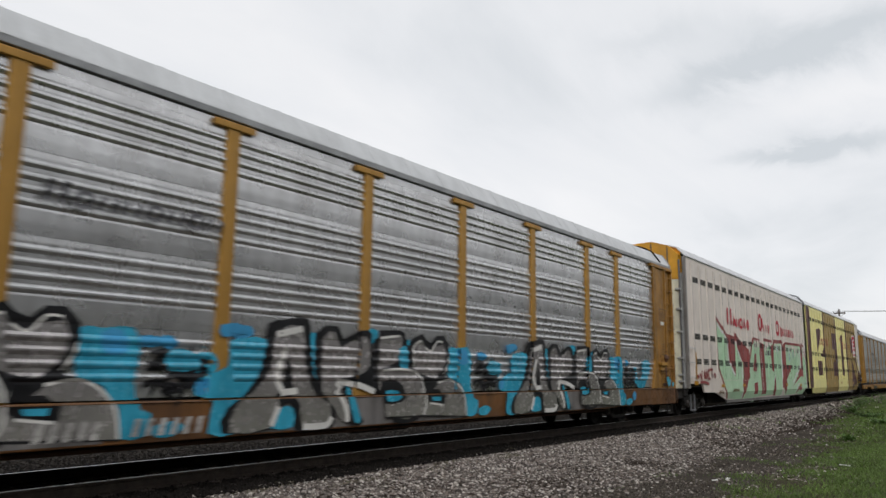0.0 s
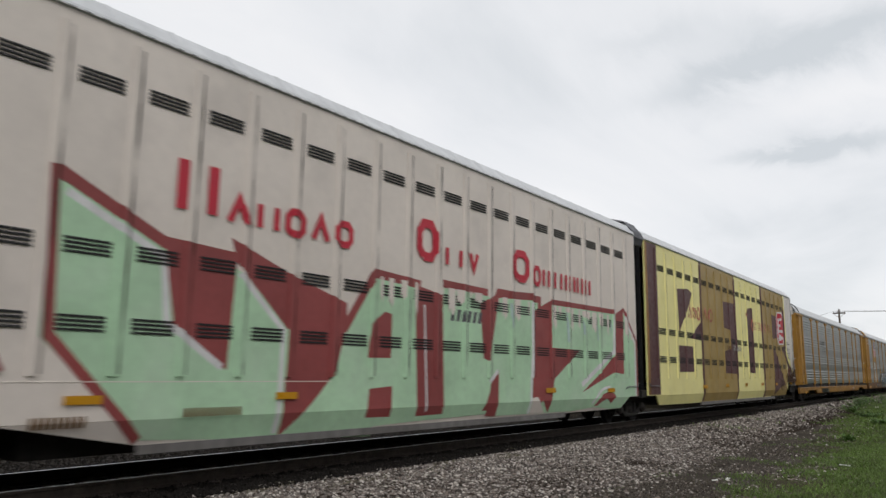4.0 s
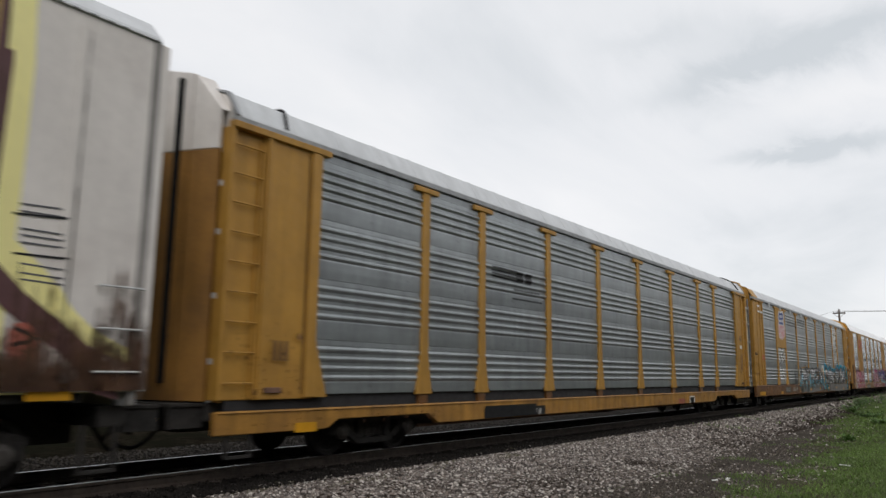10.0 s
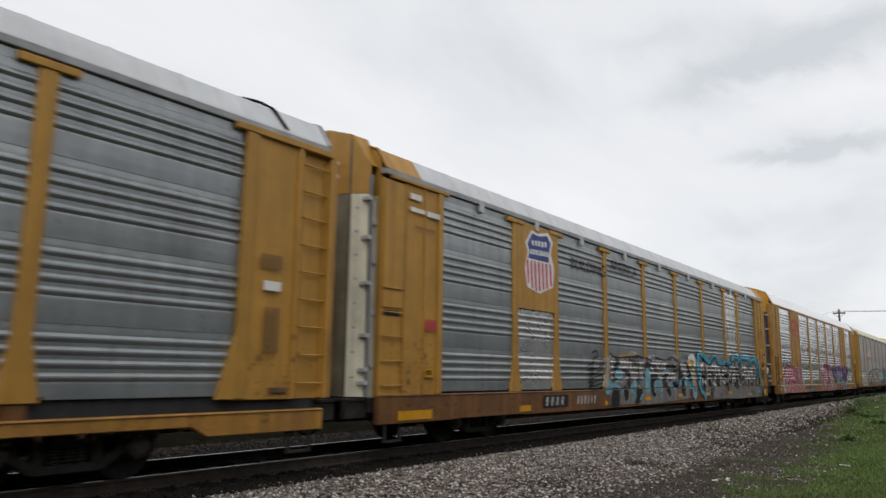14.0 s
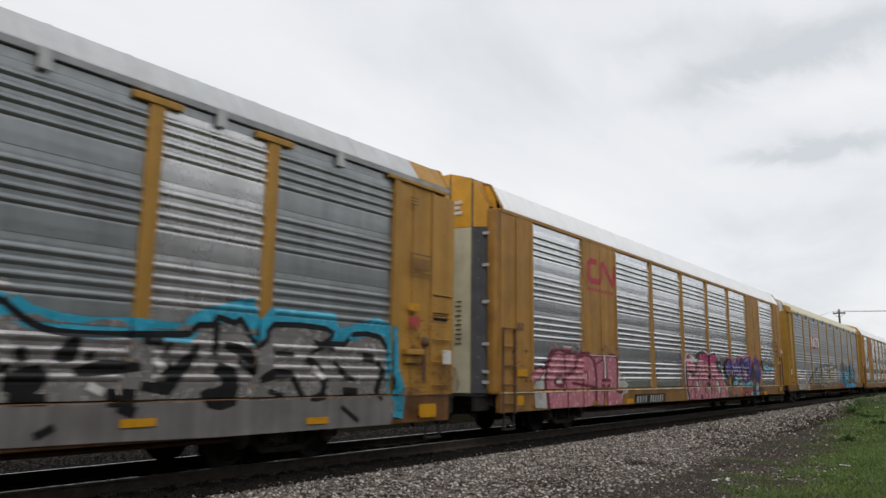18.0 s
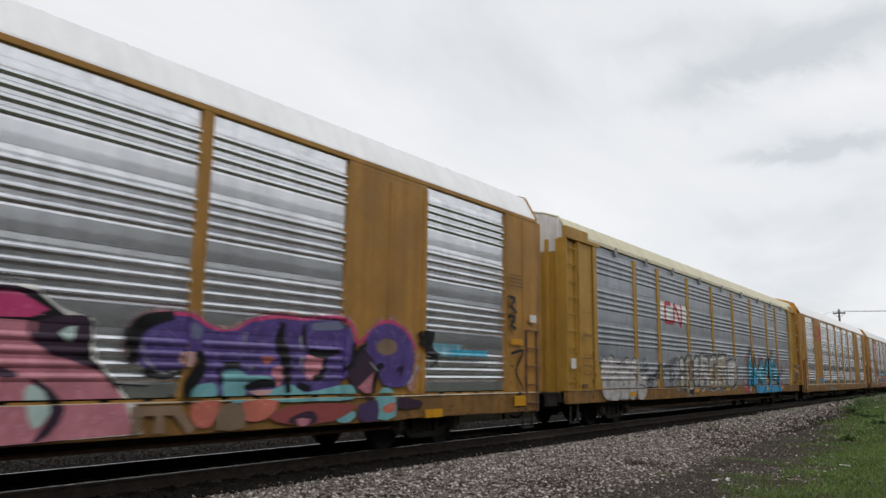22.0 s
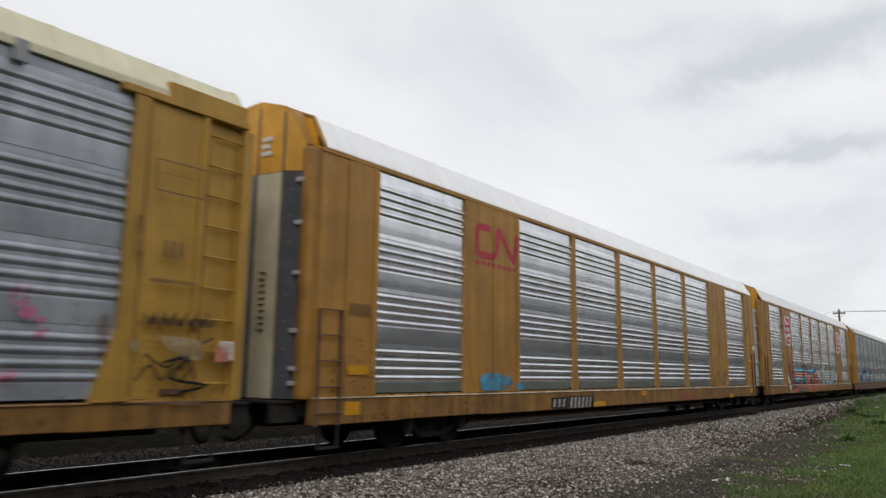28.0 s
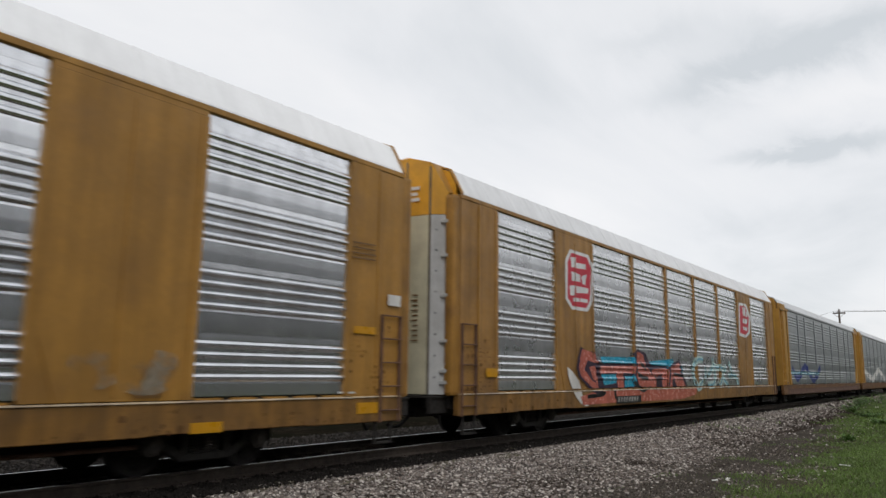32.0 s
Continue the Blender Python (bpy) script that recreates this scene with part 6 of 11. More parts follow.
# leading car: silver and cyan letters
def silver_word(p, du, scale, letters="ars"):
    """Fat silver letters with black outlines, highlights and a cyan cloud."""
    def at(rows):
        return [(16.5 + du + u * scale, z) for u, z in rows]
    if "a" in letters:
        p.poly("graffiti_cloud", CYAN, at([(0.18, 0.57), (0.24, 0.97), (-0.03, 1.06), (0.02, 1.27), (0.44, 1.44), (0.46, 1.75), (0.71, 1.83), (1.15, 1.83), (1.19, 1.36), (0.8, 0.87), (0.62, 0.54)]), smooth=2)
        p.poly("graffiti_cloud", CYAN, at([(-0.5, 1.57), (-0.29, 1.66), (-0.01, 1.56), (-0.01, 1.39), (-0.43, 1.37)]), smooth=2)
        p.poly("graffiti_cloud", SKY_SPRAY, at([(0.29, 1.99), (0.64, 2.03), (0.71, 1.9), (0.33, 1.83)]), smooth=2)
        p.poly("graffiti_cloud", SKY_SPRAY, at([(-0.87, 1.79), (-0.58, 1.79), (-0.55, 1.68), (-0.84, 1.66)]), smooth=2)
        p.poly("graffiti_cloud", SKY_SPRAY, at([(-0.02, 1.23), (0.16, 1.27), (0.13, 1.08), (-0.01, 1.08)]), smooth=2)
        p.poly("graffiti_cloud", CYAN, at([(1.94, 1.86), (2.13, 1.97), (2.18, 1.17), (1.96, 1.62)]), smooth=2)
        p.poly("graffiti_cloud", CYAN, at([(3.31, 2.09), (3.59, 2.08), (3.52, 1.88), (3.36, 1.87)]), smooth=2)
        p.poly("graffiti_outline", BLACK, at([(0.41, 0.55), (0.48, 0.88), (0.78, 1.05), (1.03, 1.36), (1.14, 1.78), (1.16, 2.06), (1.48, 2.14), (1.95, 2.18), (2.01, 1.82), (2.09, 1.37), (2.24, 1.12), (2.5, 0.93), (2.57, 0.71), (2.48, 0.51), (1.73, 0.52), (1.67, 0.84), (1.52, 0.92), (1.38, 0.58)]), smooth=2)
        p.poly("graffiti_fill", SILVER_MID, at([(0.53, 0.56), (0.65, 0.94), (0.95, 1.09), (1.25, 1.46), (1.31, 1.95), (1.86, 2.06), (1.89, 1.61), (2, 1.27), (2.2, 1), (2.44, 0.89), (2.47, 0.67), (2.36, 0.56), (1.88, 0.56), (1.81, 0.91), (1.57, 1.07), (1.35, 1.04), (1.42, 0.87), (1.21, 0.58)]), smooth=2)
        p.poly("graffiti_outline", BLACK, at([(1.49, 1.32), (1.57, 1.63), (1.68, 1.15), (1.5, 1.11)]), smooth=2)
        p.poly("graffiti_cloud", CYAN, at([(1.26, 0.58), (1.46, 0.87), (1.67, 0.84), (1.68, 0.58)]), smooth=2)
        p.line("graffiti_highlight", PLACARD, at([(1.33, 1.91), (1.83, 2.02)]), 0.095, smooth=3)
        p.line("graffiti_highlight", PLACARD, at([(1.47, 1.11), (1.36, 1.32), (1.51, 1.72)]), 0.095, smooth=3)
        p.line("graffiti_highlight", PLACARD, at([(1.45, 1.07), (1.78, 1.1)]), 0.095, smooth=3)
        p.line("graffiti_highlight", PLACARD, at([(1.26, 0.61), (1.39, 0.88)]), 0.095, smooth=3)
        p.line("graffiti_highlight", PLACARD, at([(1.88, 0.57), (2.36, 0.57), (2.49, 0.69)]), 0.095, smooth=3)
    if "r" in letters:
        p.poly("graffiti_outline", BLACK, at([(2.18, 1.07), (2.11, 1.97), (2.6, 2.1), (2.74, 1.9), (3.12, 2.06), (3.42, 1.99), (3.49, 1.38), (3.66, 1.06), (3.17, 1.17), (2.84, 1.09), (3.25, 0.58), (2.91, 0.56), (2.62, 0.7), (2.5, 0.94)]), smooth=2)
        p.poly("graffiti_fill", SILVER_MID, at([(2.29, 1.1), (2.27, 1.9), (2.55, 2), (2.69, 1.78), (3.12, 1.96), (3.32, 1.9), (3.35, 1.49), (3.09, 1.33), (2.72, 1.27), (2.7, 1.12), (2.86, 0.91), (2.91, 0.61), (2.7, 0.62), (2.55, 0.82)]), smooth=2)
        p.poly("graffiti_cloud", CYAN, at([(2.85, 1.06), (2.92, 1.12), (3.17, 0.64), (3.02, 0.59)]), smooth=2)
        p.line("graffiti_highlight", PLACARD, at([(2.72, 1.12), (2.66, 1.22), (3.1, 1.17), (3.49, 1.06)]), 0.095, smooth=3)
        p.line("graffiti_highlight", PLACARD, at([(2.61, 1.09), (2.81, 0.81), (2.85, 0.6)]), 0.085, smooth=3)
    if "s" in letters:
        p.poly("graffiti_cloud", CYAN, at([(4.12, 1.67), (4.46, 1.98), (4.49, 1.39), (4.22, 1.39)]), smooth=2)
        p.poly("graffiti_outline", BLACK, at([(3.53, 1.07), (3.5, 1.93), (4.27, 2.05), (4.39, 1.8), (4.22, 1.45), (4.62, 1.33), (4.82, 1.1), (4.7, 0.56), (4, 0.54), (4.03, 0.85), (3.89, 1.04)]), smooth=2)
        p.poly("graffiti_fill", SILVER_MID, at([(3.65, 1.08), (3.64, 1.86), (4.19, 1.95), (4.22, 1.8), (3.91, 1.54), (4.44, 1.33), (4.63, 1.16), (4.56, 0.64), (4.26, 0.59), (4.12, 0.75), (4.4, 0.93), (4.3, 1.17), (3.88, 1.23)]), smooth=2)
        p.poly("graffiti_outline", BLACK, at([(3.89, 1.15), (4.23, 1.11), (4.29, 0.84), (4.05, 0.87)]), smooth=2)
        p.line("graffiti_highlight", PLACARD, at([(3.64, 1.86), (4.19, 1.94)]), 0.085, smooth=3)
        p.line("graffiti_highlight", PLACARD, at([(4.49, 1.33), (4.68, 1.13), (4.59, 0.61)]), 0.095, smooth=3)
        p.line("graffiti_highlight", PLACARD, at([(3.87, 1.54), (3.8, 1.22)]), 0.085, smooth=3)


def silver_end(p, du, follow=True):
    """The last fat letter of a word, with its cyan cloud and a black scribble; follow: cyan up to the next word."""
    def at(rows):
        return [(u + du, z) for u, z in rows]
    if follow:
        p.poly("graffiti_cloud", SKY_SPRAY, at([(16.79, 1.98), (17.1, 2.01), (17.17, 1.88), (16.89, 1.81)]), smooth=2)
        p.poly("graffiti_cloud", CYAN, at([(16.82, 0.87), (17.3, 0.91), (17.23, 0.57), (16.88, 0.58)]), smooth=2)
    p.poly("graffiti_cloud", CYAN, at([(14.63, 1.83), (14.94, 1.86), (15.34, 1.89), (15.44, 1.6), (15.39, 1.26), (15.48, 0.91), (15.63, 0.85), (15.58, 0.59), (15.24, 0.57), (15.12, 0.87), (14.68, 1.26)]), smooth=2)
    p.poly("graffiti_cloud", SKY_SPRAY, at([(14.93, 1.81), (15.2, 1.85), (15.28, 1.6), (15.0, 1.55)]), smooth=2)
    p.poly("graffiti_cloud", SKY_SPRAY, at([(15.7, 1.79), (15.88, 1.81), (15.96, 1.68), (15.78, 1.64)]), smooth=2)
    p.poly("graffiti_cloud", CYAN, at([(16.13, 1.56), (16.48, 1.62), (16.57, 1.41), (16.38, 1.29), (16.1, 1.35)]), smooth=2)
    p.poly("graffiti_cloud", CYAN, at([(17.02, 1.78), (17.52, 1.83), (17.63, 1.6), (17.37, 1.25), (17.03, 0.99), (16.6, 1.05), (16.51, 1.22), (16.92, 1.35), (16.95, 1.58)]), smooth=2)
    p.poly("graffiti_cloud", CYAN, at([(15.64, 0.68), (15.92, 0.75), (16.11, 0.68), (15.97, 0.57), (15.72, 0.56)]), smooth=2)
    p.poly("graffiti_outline", BLACK, at([(12.64, 2.09), (13.17, 2.12), (13.31, 2.08), (13.36, 1.89), (13.44, 1.85), (13.51, 1.97), (13.64, 2.03), (13.83, 2.09), (13.96, 1.98), (14.1, 1.93), (14.26, 2.07), (14.5, 2.08), (14.67, 1.91), (14.68, 1.57), (14.53, 1.31), (14.68, 1.29), (15.0, 1.19), (15.2, 0.92), (15.26, 0.55), (13.91, 0.6), (12.8, 0.61)]), smooth=1)
    p.poly("graffiti_fill", SILVER_MID, at([(13.58, 1.44), (13.55, 1.79), (13.68, 1.92), (13.81, 1.96), (13.92, 1.85), (14.1, 1.79), (14.28, 1.97), (14.46, 1.96), (14.55, 1.78), (14.51, 1.53), (14.33, 1.34), (14.19, 1.27), (13.94, 1.33), (13.73, 1.38)]), smooth=2)
    p.poly("graffiti_fill", SILVER_MID, at([(12.65, 1.96), (13.18, 2.02), (13.25, 1.93), (13.21, 1.74), (13.1, 1.58), (12.71, 1.46)]), smooth=2)
    p.poly("graffiti_fill", CYAN, at([(13.16, 1.75), (13.24, 1.82), (13.38, 1.85), (13.42, 1.64), (13.42, 1.46), (13.28, 1.44), (13.17, 1.54)]), smooth=2)
    p.poly("graffiti_fill", SILVER_MID, at([(12.71, 1.4), (13.14, 1.43), (13.48, 1.41), (13.73, 1.33), (13.89, 1.1), (13.93, 0.91), (14.07, 0.84), (14.49, 0.8), (14.53, 0.96), (14.35, 1.09), (14.21, 1.09), (14.36, 1.2), (14.68, 1.26), (14.96, 1.14), (15.15, 0.91), (15.2, 0.57), (13.9, 0.63), (12.8, 0.64)]), smooth=1)
    p.poly("graffiti_outline", BLACK, at([(12.73, 1.23), (13.12, 1.24), (13.29, 1.15), (13.35, 1.0), (13.25, 0.89), (12.77, 0.86)]), smooth=2)
    p.poly("graffiti_fill", CYAN, at([(12.83, 1.07), (13.14, 1.07), (13.23, 0.97), (13.11, 0.9), (12.85, 0.9)]), smooth=2)
    p.poly("graffiti_outline", BLACK, at([(14.0, 1.01), (14.52, 1.02), (14.51, 0.82), (14.07, 0.84)]), smooth=1)
    p.poly("graffiti_fill", CYAN, at([(14.09, 0.95), (14.39, 0.95), (14.37, 0.87), (14.12, 0.88)]), smooth=1)
    p.poly("graffiti_stroke", BLACK, at([(13.98, 1.16), (14.15, 1.35), (14.15, 1.2), (14.02, 1.11)]), smooth=1)
    p.line("graffiti_highlight", PLACARD, at([(12.71, 1.41), (13.14, 1.44), (13.48, 1.42), (13.74, 1.34), (13.9, 1.1), (13.92, 0.78), (13.84, 0.65)]), 0.041, smooth=3)
    p.line("graffiti_highlight", PLACARD, at([(14.33, 1.2), (14.68, 1.26), (14.98, 1.14), (15.16, 0.91), (15.22, 0.57)]), 0.041, smooth=3)
    p.line("graffiti_highlight", PLACARD, at([(13.58, 1.5), (13.56, 1.79), (13.68, 1.92), (13.81, 1.96)]), 0.036, smooth=3)
    p.line("graffiti_highlight", PLACARD, at([(13.92, 1.85), (14.1, 1.78), (14.28, 1.96), (14.46, 1.96)]), 0.031, smooth=3)
    p.line("graffiti_highlight", PLACARD, at([(14.66, 1.69), (14.61, 1.53), (14.49, 1.37)]), 0.031, smooth=3)
    p.line("graffiti_highlight", PLACARD, at([(14.04, 0.84), (14.46, 0.79)]), 0.036, smooth=3)
    p.line("graffiti_highlight", PLACARD, at([(12.65, 1.96), (13.18, 2.02)]), 0.041, smooth=3)
    scribble = random.Random(8)
    for i in range(26):
        u, z = du + scribble.uniform(15.49, 16.18), scribble.uniform(1.01, 1.61)
        p.line("graffiti_tag", BLACK, [(u, z), (u + scribble.uniform(0.1, 0.35), z + scribble.uniform(-0.06, 0.09)), (u + scribble.uniform(0.0, 0.25), z + scribble.uniform(-0.14, 0.05)), (u + scribble.uniform(0.15, 0.4), z + scribble.uniform(-0.10, 0.10))], 0.045, smooth=2)


p1.rect("overpaint", SILL_GREY, 5.2, 7.8, 0.53, 0.97)
p1.rect("overpaint", SILL_GREY, 9.8, 15.1, 0.53, 0.97)
p1.rect("overpaint", SILL_GREY, 17.0, 22.5, 0.53, 0.97)
silver_word(p1, -14.5, 1.0, "s")
silver_end(p1, -7.22)
silver_word(p1, -7.44, 0.987, "ars")
silver_end(p1, 0.0)
silver_word(p1, 0.0, 1.0, "ars")
silver_end(p1, 7.5, False)
p1.disc("graffiti_cloud", SKY_SPRAY, 23.72, 0.80, 0.13)
p1.disc("graffiti_cloud", CYAN, 23.98, 1.24, 0.11)
p1.bars("lettering", CHALK, 6.98, 7.79, 0.58, 0.79, 5, 0.5)
p1.bars("lettering", CHALK, 8.12, 9.17, 0.59, 0.8, 6, 0.5)
p1.marks("emblem", CHARCOAL, "pair", 6.86, 7.14, 3.20, 3.52, 0.075, 0.1, 0.15)
p1.marks("emblem", CHARCOAL, "ring pair pair ring pair ring pair", 7.18, 9.30, 3.20, 3.43, 0.06, 0.22, 0.2)

# tall beige unit: mint and brick red letters
p2.poly("graffiti_fill", MINT, [(4.07, 3.54), (5.64, 2.91), (6.64, 2.81), (7.62, 2.09), (8.69, 1.61), (9.69, 1.06), (9.7, 0.31), (5.4, 0.53), (4.06, 1.74)])
p2.poly("graffiti_fill", BRICK_RED, [(5.51, 3.01), (6.66, 2.9), (6.58, 1.38), (5.73, 1.93)])
p2.poly("graffiti_fill", BRICK_RED, [(6.54, 3.21), (7.68, 2.82), (8.9, 2.49), (8.92, 1.61), (8.27, 0.97), (7.63, 0.42), (7.65, 1.99), (6.66, 2.88)])
p2.line("graffiti_outline", BRICK_RED, [(4.06, 3.68), (4.16, 1.76), (5.38, 0.52)], 0.13)
p2.line("graffiti_outline", BRICK_RED, [(4.07, 3.64), (5.51, 2.99), (6.66, 2.93)], 0.16)
p2.line("graffiti_highlight", WHITE, [(4.22, 3.40), (5.52, 2.80), (5.62, 1.98), (6.5, 1.42)], 0.10)
p2.line("graffiti_highlight", WHITE, [(6.72, 2.73), (7.57, 1.97), (7.54, 0.49)], 0.09)
p2.poly("graffiti_fill", MINT, [(8.28, 0.76), (8.7, 1.39), (8.88, 2.05), (9.56, 2.98), (10.79, 2.93), (11.4, 2.16), (15.67, 3.03), (15.91, 0.61), (10.8, 0.52), (8.29, 0.44)])
p2.poly("graffiti_fill", MINT, [(11.4, 2.16), (11.59, 3), (13.04, 3.02), (13.49, 2.8), (15.31, 3.05), (15.55, 0.63), (11.39, 0.61)])
p2.line("graffiti_outline", BRICK_RED, [(8.84, 2.05), (9.56, 3.06), (10.84, 2.99)], 0.16)
p2.poly("graffiti_fill", BRICK_RED, [(10.68, 2.98), (11.53, 2.86), (11.62, 0.62), (10.8, 0.61)])
p2.poly("graffiti_fill", BRICK_RED, [(9.44, 1.62), (9.49, 2.19), (9.85, 2.42), (10.04, 2.39), (10.03, 1.63)])
p2.poly("graffiti_fill", BRICK_RED, [(9.45, 0.64), (9.49, 1.11), (10.08, 1.15), (10.08, 0.63)])
p2.line("graffiti_outline", BRICK_RED, [(11.54, 3.09), (13.13, 3.06)], 0.15)
p2.poly("graffiti_fill", BRICK_RED, [(12.84, 2.81), (13.59, 3.09), (13.22, 1.63), (12.98, 1.69)])
p2.line("graffiti_outline", BRICK_RED, [(13.5, 3.11), (15.35, 3.1), (15.44, 0.62)], 0.16)
p2.poly("graffiti_fill", BRICK_RED, [(13.82, 1.5), (13.85, 0.65), (12.99, 0.63), (13.23, 1.02)])
p2.line("graffiti_highlight", WHITE, [(10.96, 2.63), (11.08, 0.68)], 0.05)
p2.bars("lettering", CHARCOAL, 11.79, 12.94, 2.39, 2.62, 6, 0.4)
p2.poly("graffiti_fill", MINT, [(13.54, 1.45), (13.61, 3.06), (14.96, 3.12), (15.08, 2.7), (15.89, 3.03), (19.66, 3.07), (20.32, 3.14), (21.30, 2.26), (21.30, 0.79), (20.65, 0.79), (20.2, 0.48), (19.45, 0.47), (18.36, 0.55), (17.14, 0.49), (15.01, 0.5), (13.53, 0.51)])
p2.poly("graffiti_fill", BRICK_RED, [(13.48, 3.12), (13.56, 3.05), (13.39, 2.74), (13.06, 2.15), (13, 2.62)])
p2.poly("graffiti_fill", BRICK_RED, [(13.25, 1.16), (13.57, 1.45), (13.55, 0.5), (13.14, 0.52)])
p2.line("graffiti_outline", BRICK_RED, [(13.48, 3.07), (15.06, 3.14)], 0.17)
p2.poly("graffiti_fill", BRICK_RED, [(15.11, 2.83), (15.91, 3.13), (15.91, 2.01), (17.48, 2), (16.08, 1.28), (15.85, 0.5), (15.5, 0.78), (14.99, 0.5), (15.05, 1.76)])
p2.poly("body_patch", BODY_BEIGE, [(15, 0.85), (15.25, 0.87), (15.68, 0.5), (14.99, 0.5)])
p2.line("graffiti_outline", BRICK_RED, [(15.89, 3.1), (19.71, 3.13)], 0.13)
p2.poly("graffiti_fill", BRICK_RED, [(19.77, 3.08), (20.31, 3.29), (20.26, 1.41), (19.62, 1.46), (17.55, 0.94), (18.51, 1.35), (19.72, 1.97)])
p2.line("graffiti_outline", BRICK_RED, [(20.31, 3.27), (21.24, 2.36), (21.24, 0.80)], 0.1)
p2.line("graffiti_highlight", WHITE, [(20.42, 3.03), (21.12, 2.31), (21.12, 0.80)], 0.10)
p2.poly("graffiti_fill", BRICK_RED, [(18.34, 0.58), (18.81, 0.87), (19.30, 0.96), (19.62, 0.86), (19.66, 0.79), (19.42, 0.62), (19.10, 0.76), (18.82, 0.69), (18.56, 0.58)])
p2.line("graffiti_highlight", WHITE, [(15.01, 3.02), (15.01, 1.76), (14.91, 0.5)], 0.09)
p2.line("graffiti_highlight", WHITE, [(19.62, 3.04), (19.60, 2.03), (17.54, 1.13)], 0.13)
p2.line("graffiti_highlight", WHITE, [(18.2, 0.65), (18.75, 0.99), (19.3, 1.06)], 0.08, smooth=3)
p2.line("graffiti_highlight", WHITE, [(13.54, 1.45), (13.22, 1.21)], 0.09)
drips = random.Random(5)
for u0, u1 in ((13.7, 15.0), (16.0, 19.5), (20.4, 21.1), (9.7, 10.7), (11.7, 12.8)):
    u = u0
    while u < u1:
        w, d = drips.uniform(0.08, 0.30), drips.uniform(0.12, 0.62)
        top = 3.02 if u < 20 else 3.05 - (u - 20.3) * 0.9
        p2.poly("graffiti_highlight", BODY_BEIGE, [(u, top), (u + w, top), (u + w * 0.95, top - d * 0.8), (u + w * 0.6, top - d), (u + w * 0.3, top - d * 0.7), (u + w * 0.05, top - d * 0.9)])
        u += w + drips.uniform(0.03, 0.35)
p2.line("graffiti_highlight", MINT_PALE, [(16.75, 2.91), (16.8, 2.17)], 0.07)
p2.line("graffiti_highlight", MINT_PALE, [(17.67, 2.75), (17.72, 2.4)], 0.07)
p2.line("graffiti_highlight", MINT_PALE, [(18.51, 2.66), (18.56, 2.29)], 0.07)
p2.line("graffiti_highlight", MINT_PALE, [(14.05, 2.91), (14.11, 2.38)], 0.07)
p2.line("graffiti_highlight", MINT_PALE, [(19.44, 2.84), (19.42, 2.54)], 0.07)

# red lettering rows as plain blocks
p2.marks("lettering", RED, "pair", 5.62, 6.34, 3.38, 4.22, 0.17, 0.1)
p2.marks("lettering", RED, "peak pair ring peak ring", 6.42, 9.08, 3.38, 3.83, 0.11, 0.2)
p2.marks("lettering", RED, "ring", 10.68, 11.40, 3.45, 4.25, 0.17, 0.1)
p2.marks("lettering", RED, "bar bar dip", 11.46, 12.86, 3.42, 3.86, 0.11, 0.2)
p2.marks("lettering", RED, "ring", 14.12, 14.95, 3.42, 4.15, 0.17, 0.1)
p2.marks("lettering", RED, "ring pair bar pair pair pair pair", 15.05, 18.22, 3.40, 3.89, 0.105, 0.2)
p2.line("graffiti_tag", BRICK_RED, [(1.79, 1.47), (1.97, 1.26), (2.03, 1.58)], 0.1)
p2.line("graffiti_tag", BRICK_RED, [(2.21, 1.29), (2.29, 1.54), (2.44, 1.29)], 0.09)
p2.line("graffiti_tag", BRICK_RED, [(2.52, 1.29), (2.51, 1.56), (2.68, 1.31), (2.68, 1.57)], 0.09)
p2.line("graffiti_tag", BRICK_RED, [(2.95, 1.6), (2.78, 1.6), (2.83, 1.29), (3, 1.29)], 0.09)
p2.line("graffiti_tag", BRICK_RED, [(3.14, 1.65), (3.17, 1.31)], 0.09)
p2.line("graffiti_tag", BRICK_RED, [(2.99, 1.63), (3.35, 1.64)], 0.08)
p2.line("graffiti_tag", BRICK_RED, [(1.46, 1.41), (1.57, 1.31)], 0.09)
p2.line("graffiti_tag", BRICK_RED, [(1.57, 1.44), (1.67, 1.33)], 0.09)
p2.line("graffiti_tag", BRICK_RED, [(3.48, 1.5), (3.57, 1.32)], 0.09)
p2.line("graffiti_tag", BRICK_RED, [(3.6, 1.51), (3.69, 1.34)], 0.09)
p2.line("graffiti_tag", BRICK_RED, [(1.79, 1.16), (2.26, 1.17), (2.81, 1.1)], 0.1, smooth=3)
p2.rect("reflector", SAFETY, 1.13, 1.56, 1.07, 1.21)
p2.rect("reflector", SAFETY, 1.36, 1.46, 1.29, 2.20)
p2.rect("reflector", SAFETY, 4.39, 4.84, 0.98, 1.08)
p2.rect("reflector", SAFETY, 7.46, 7.87, 0.98, 1.08)
p2.bars("stencil", STENCIL, 4.04, 4.69, 0.72, 0.85, 9, 0.4)
p2.bars("stencil", STENCIL, 5.95, 6.88, 0.79, 0.9, 10, 0.4)
p2.rect("reflector", SAFETY, 15.61, 16.09, 0.96, 1.07)
p2.rect("reflector", SAFETY, 19.08, 19.55, 0.92, 1.03)

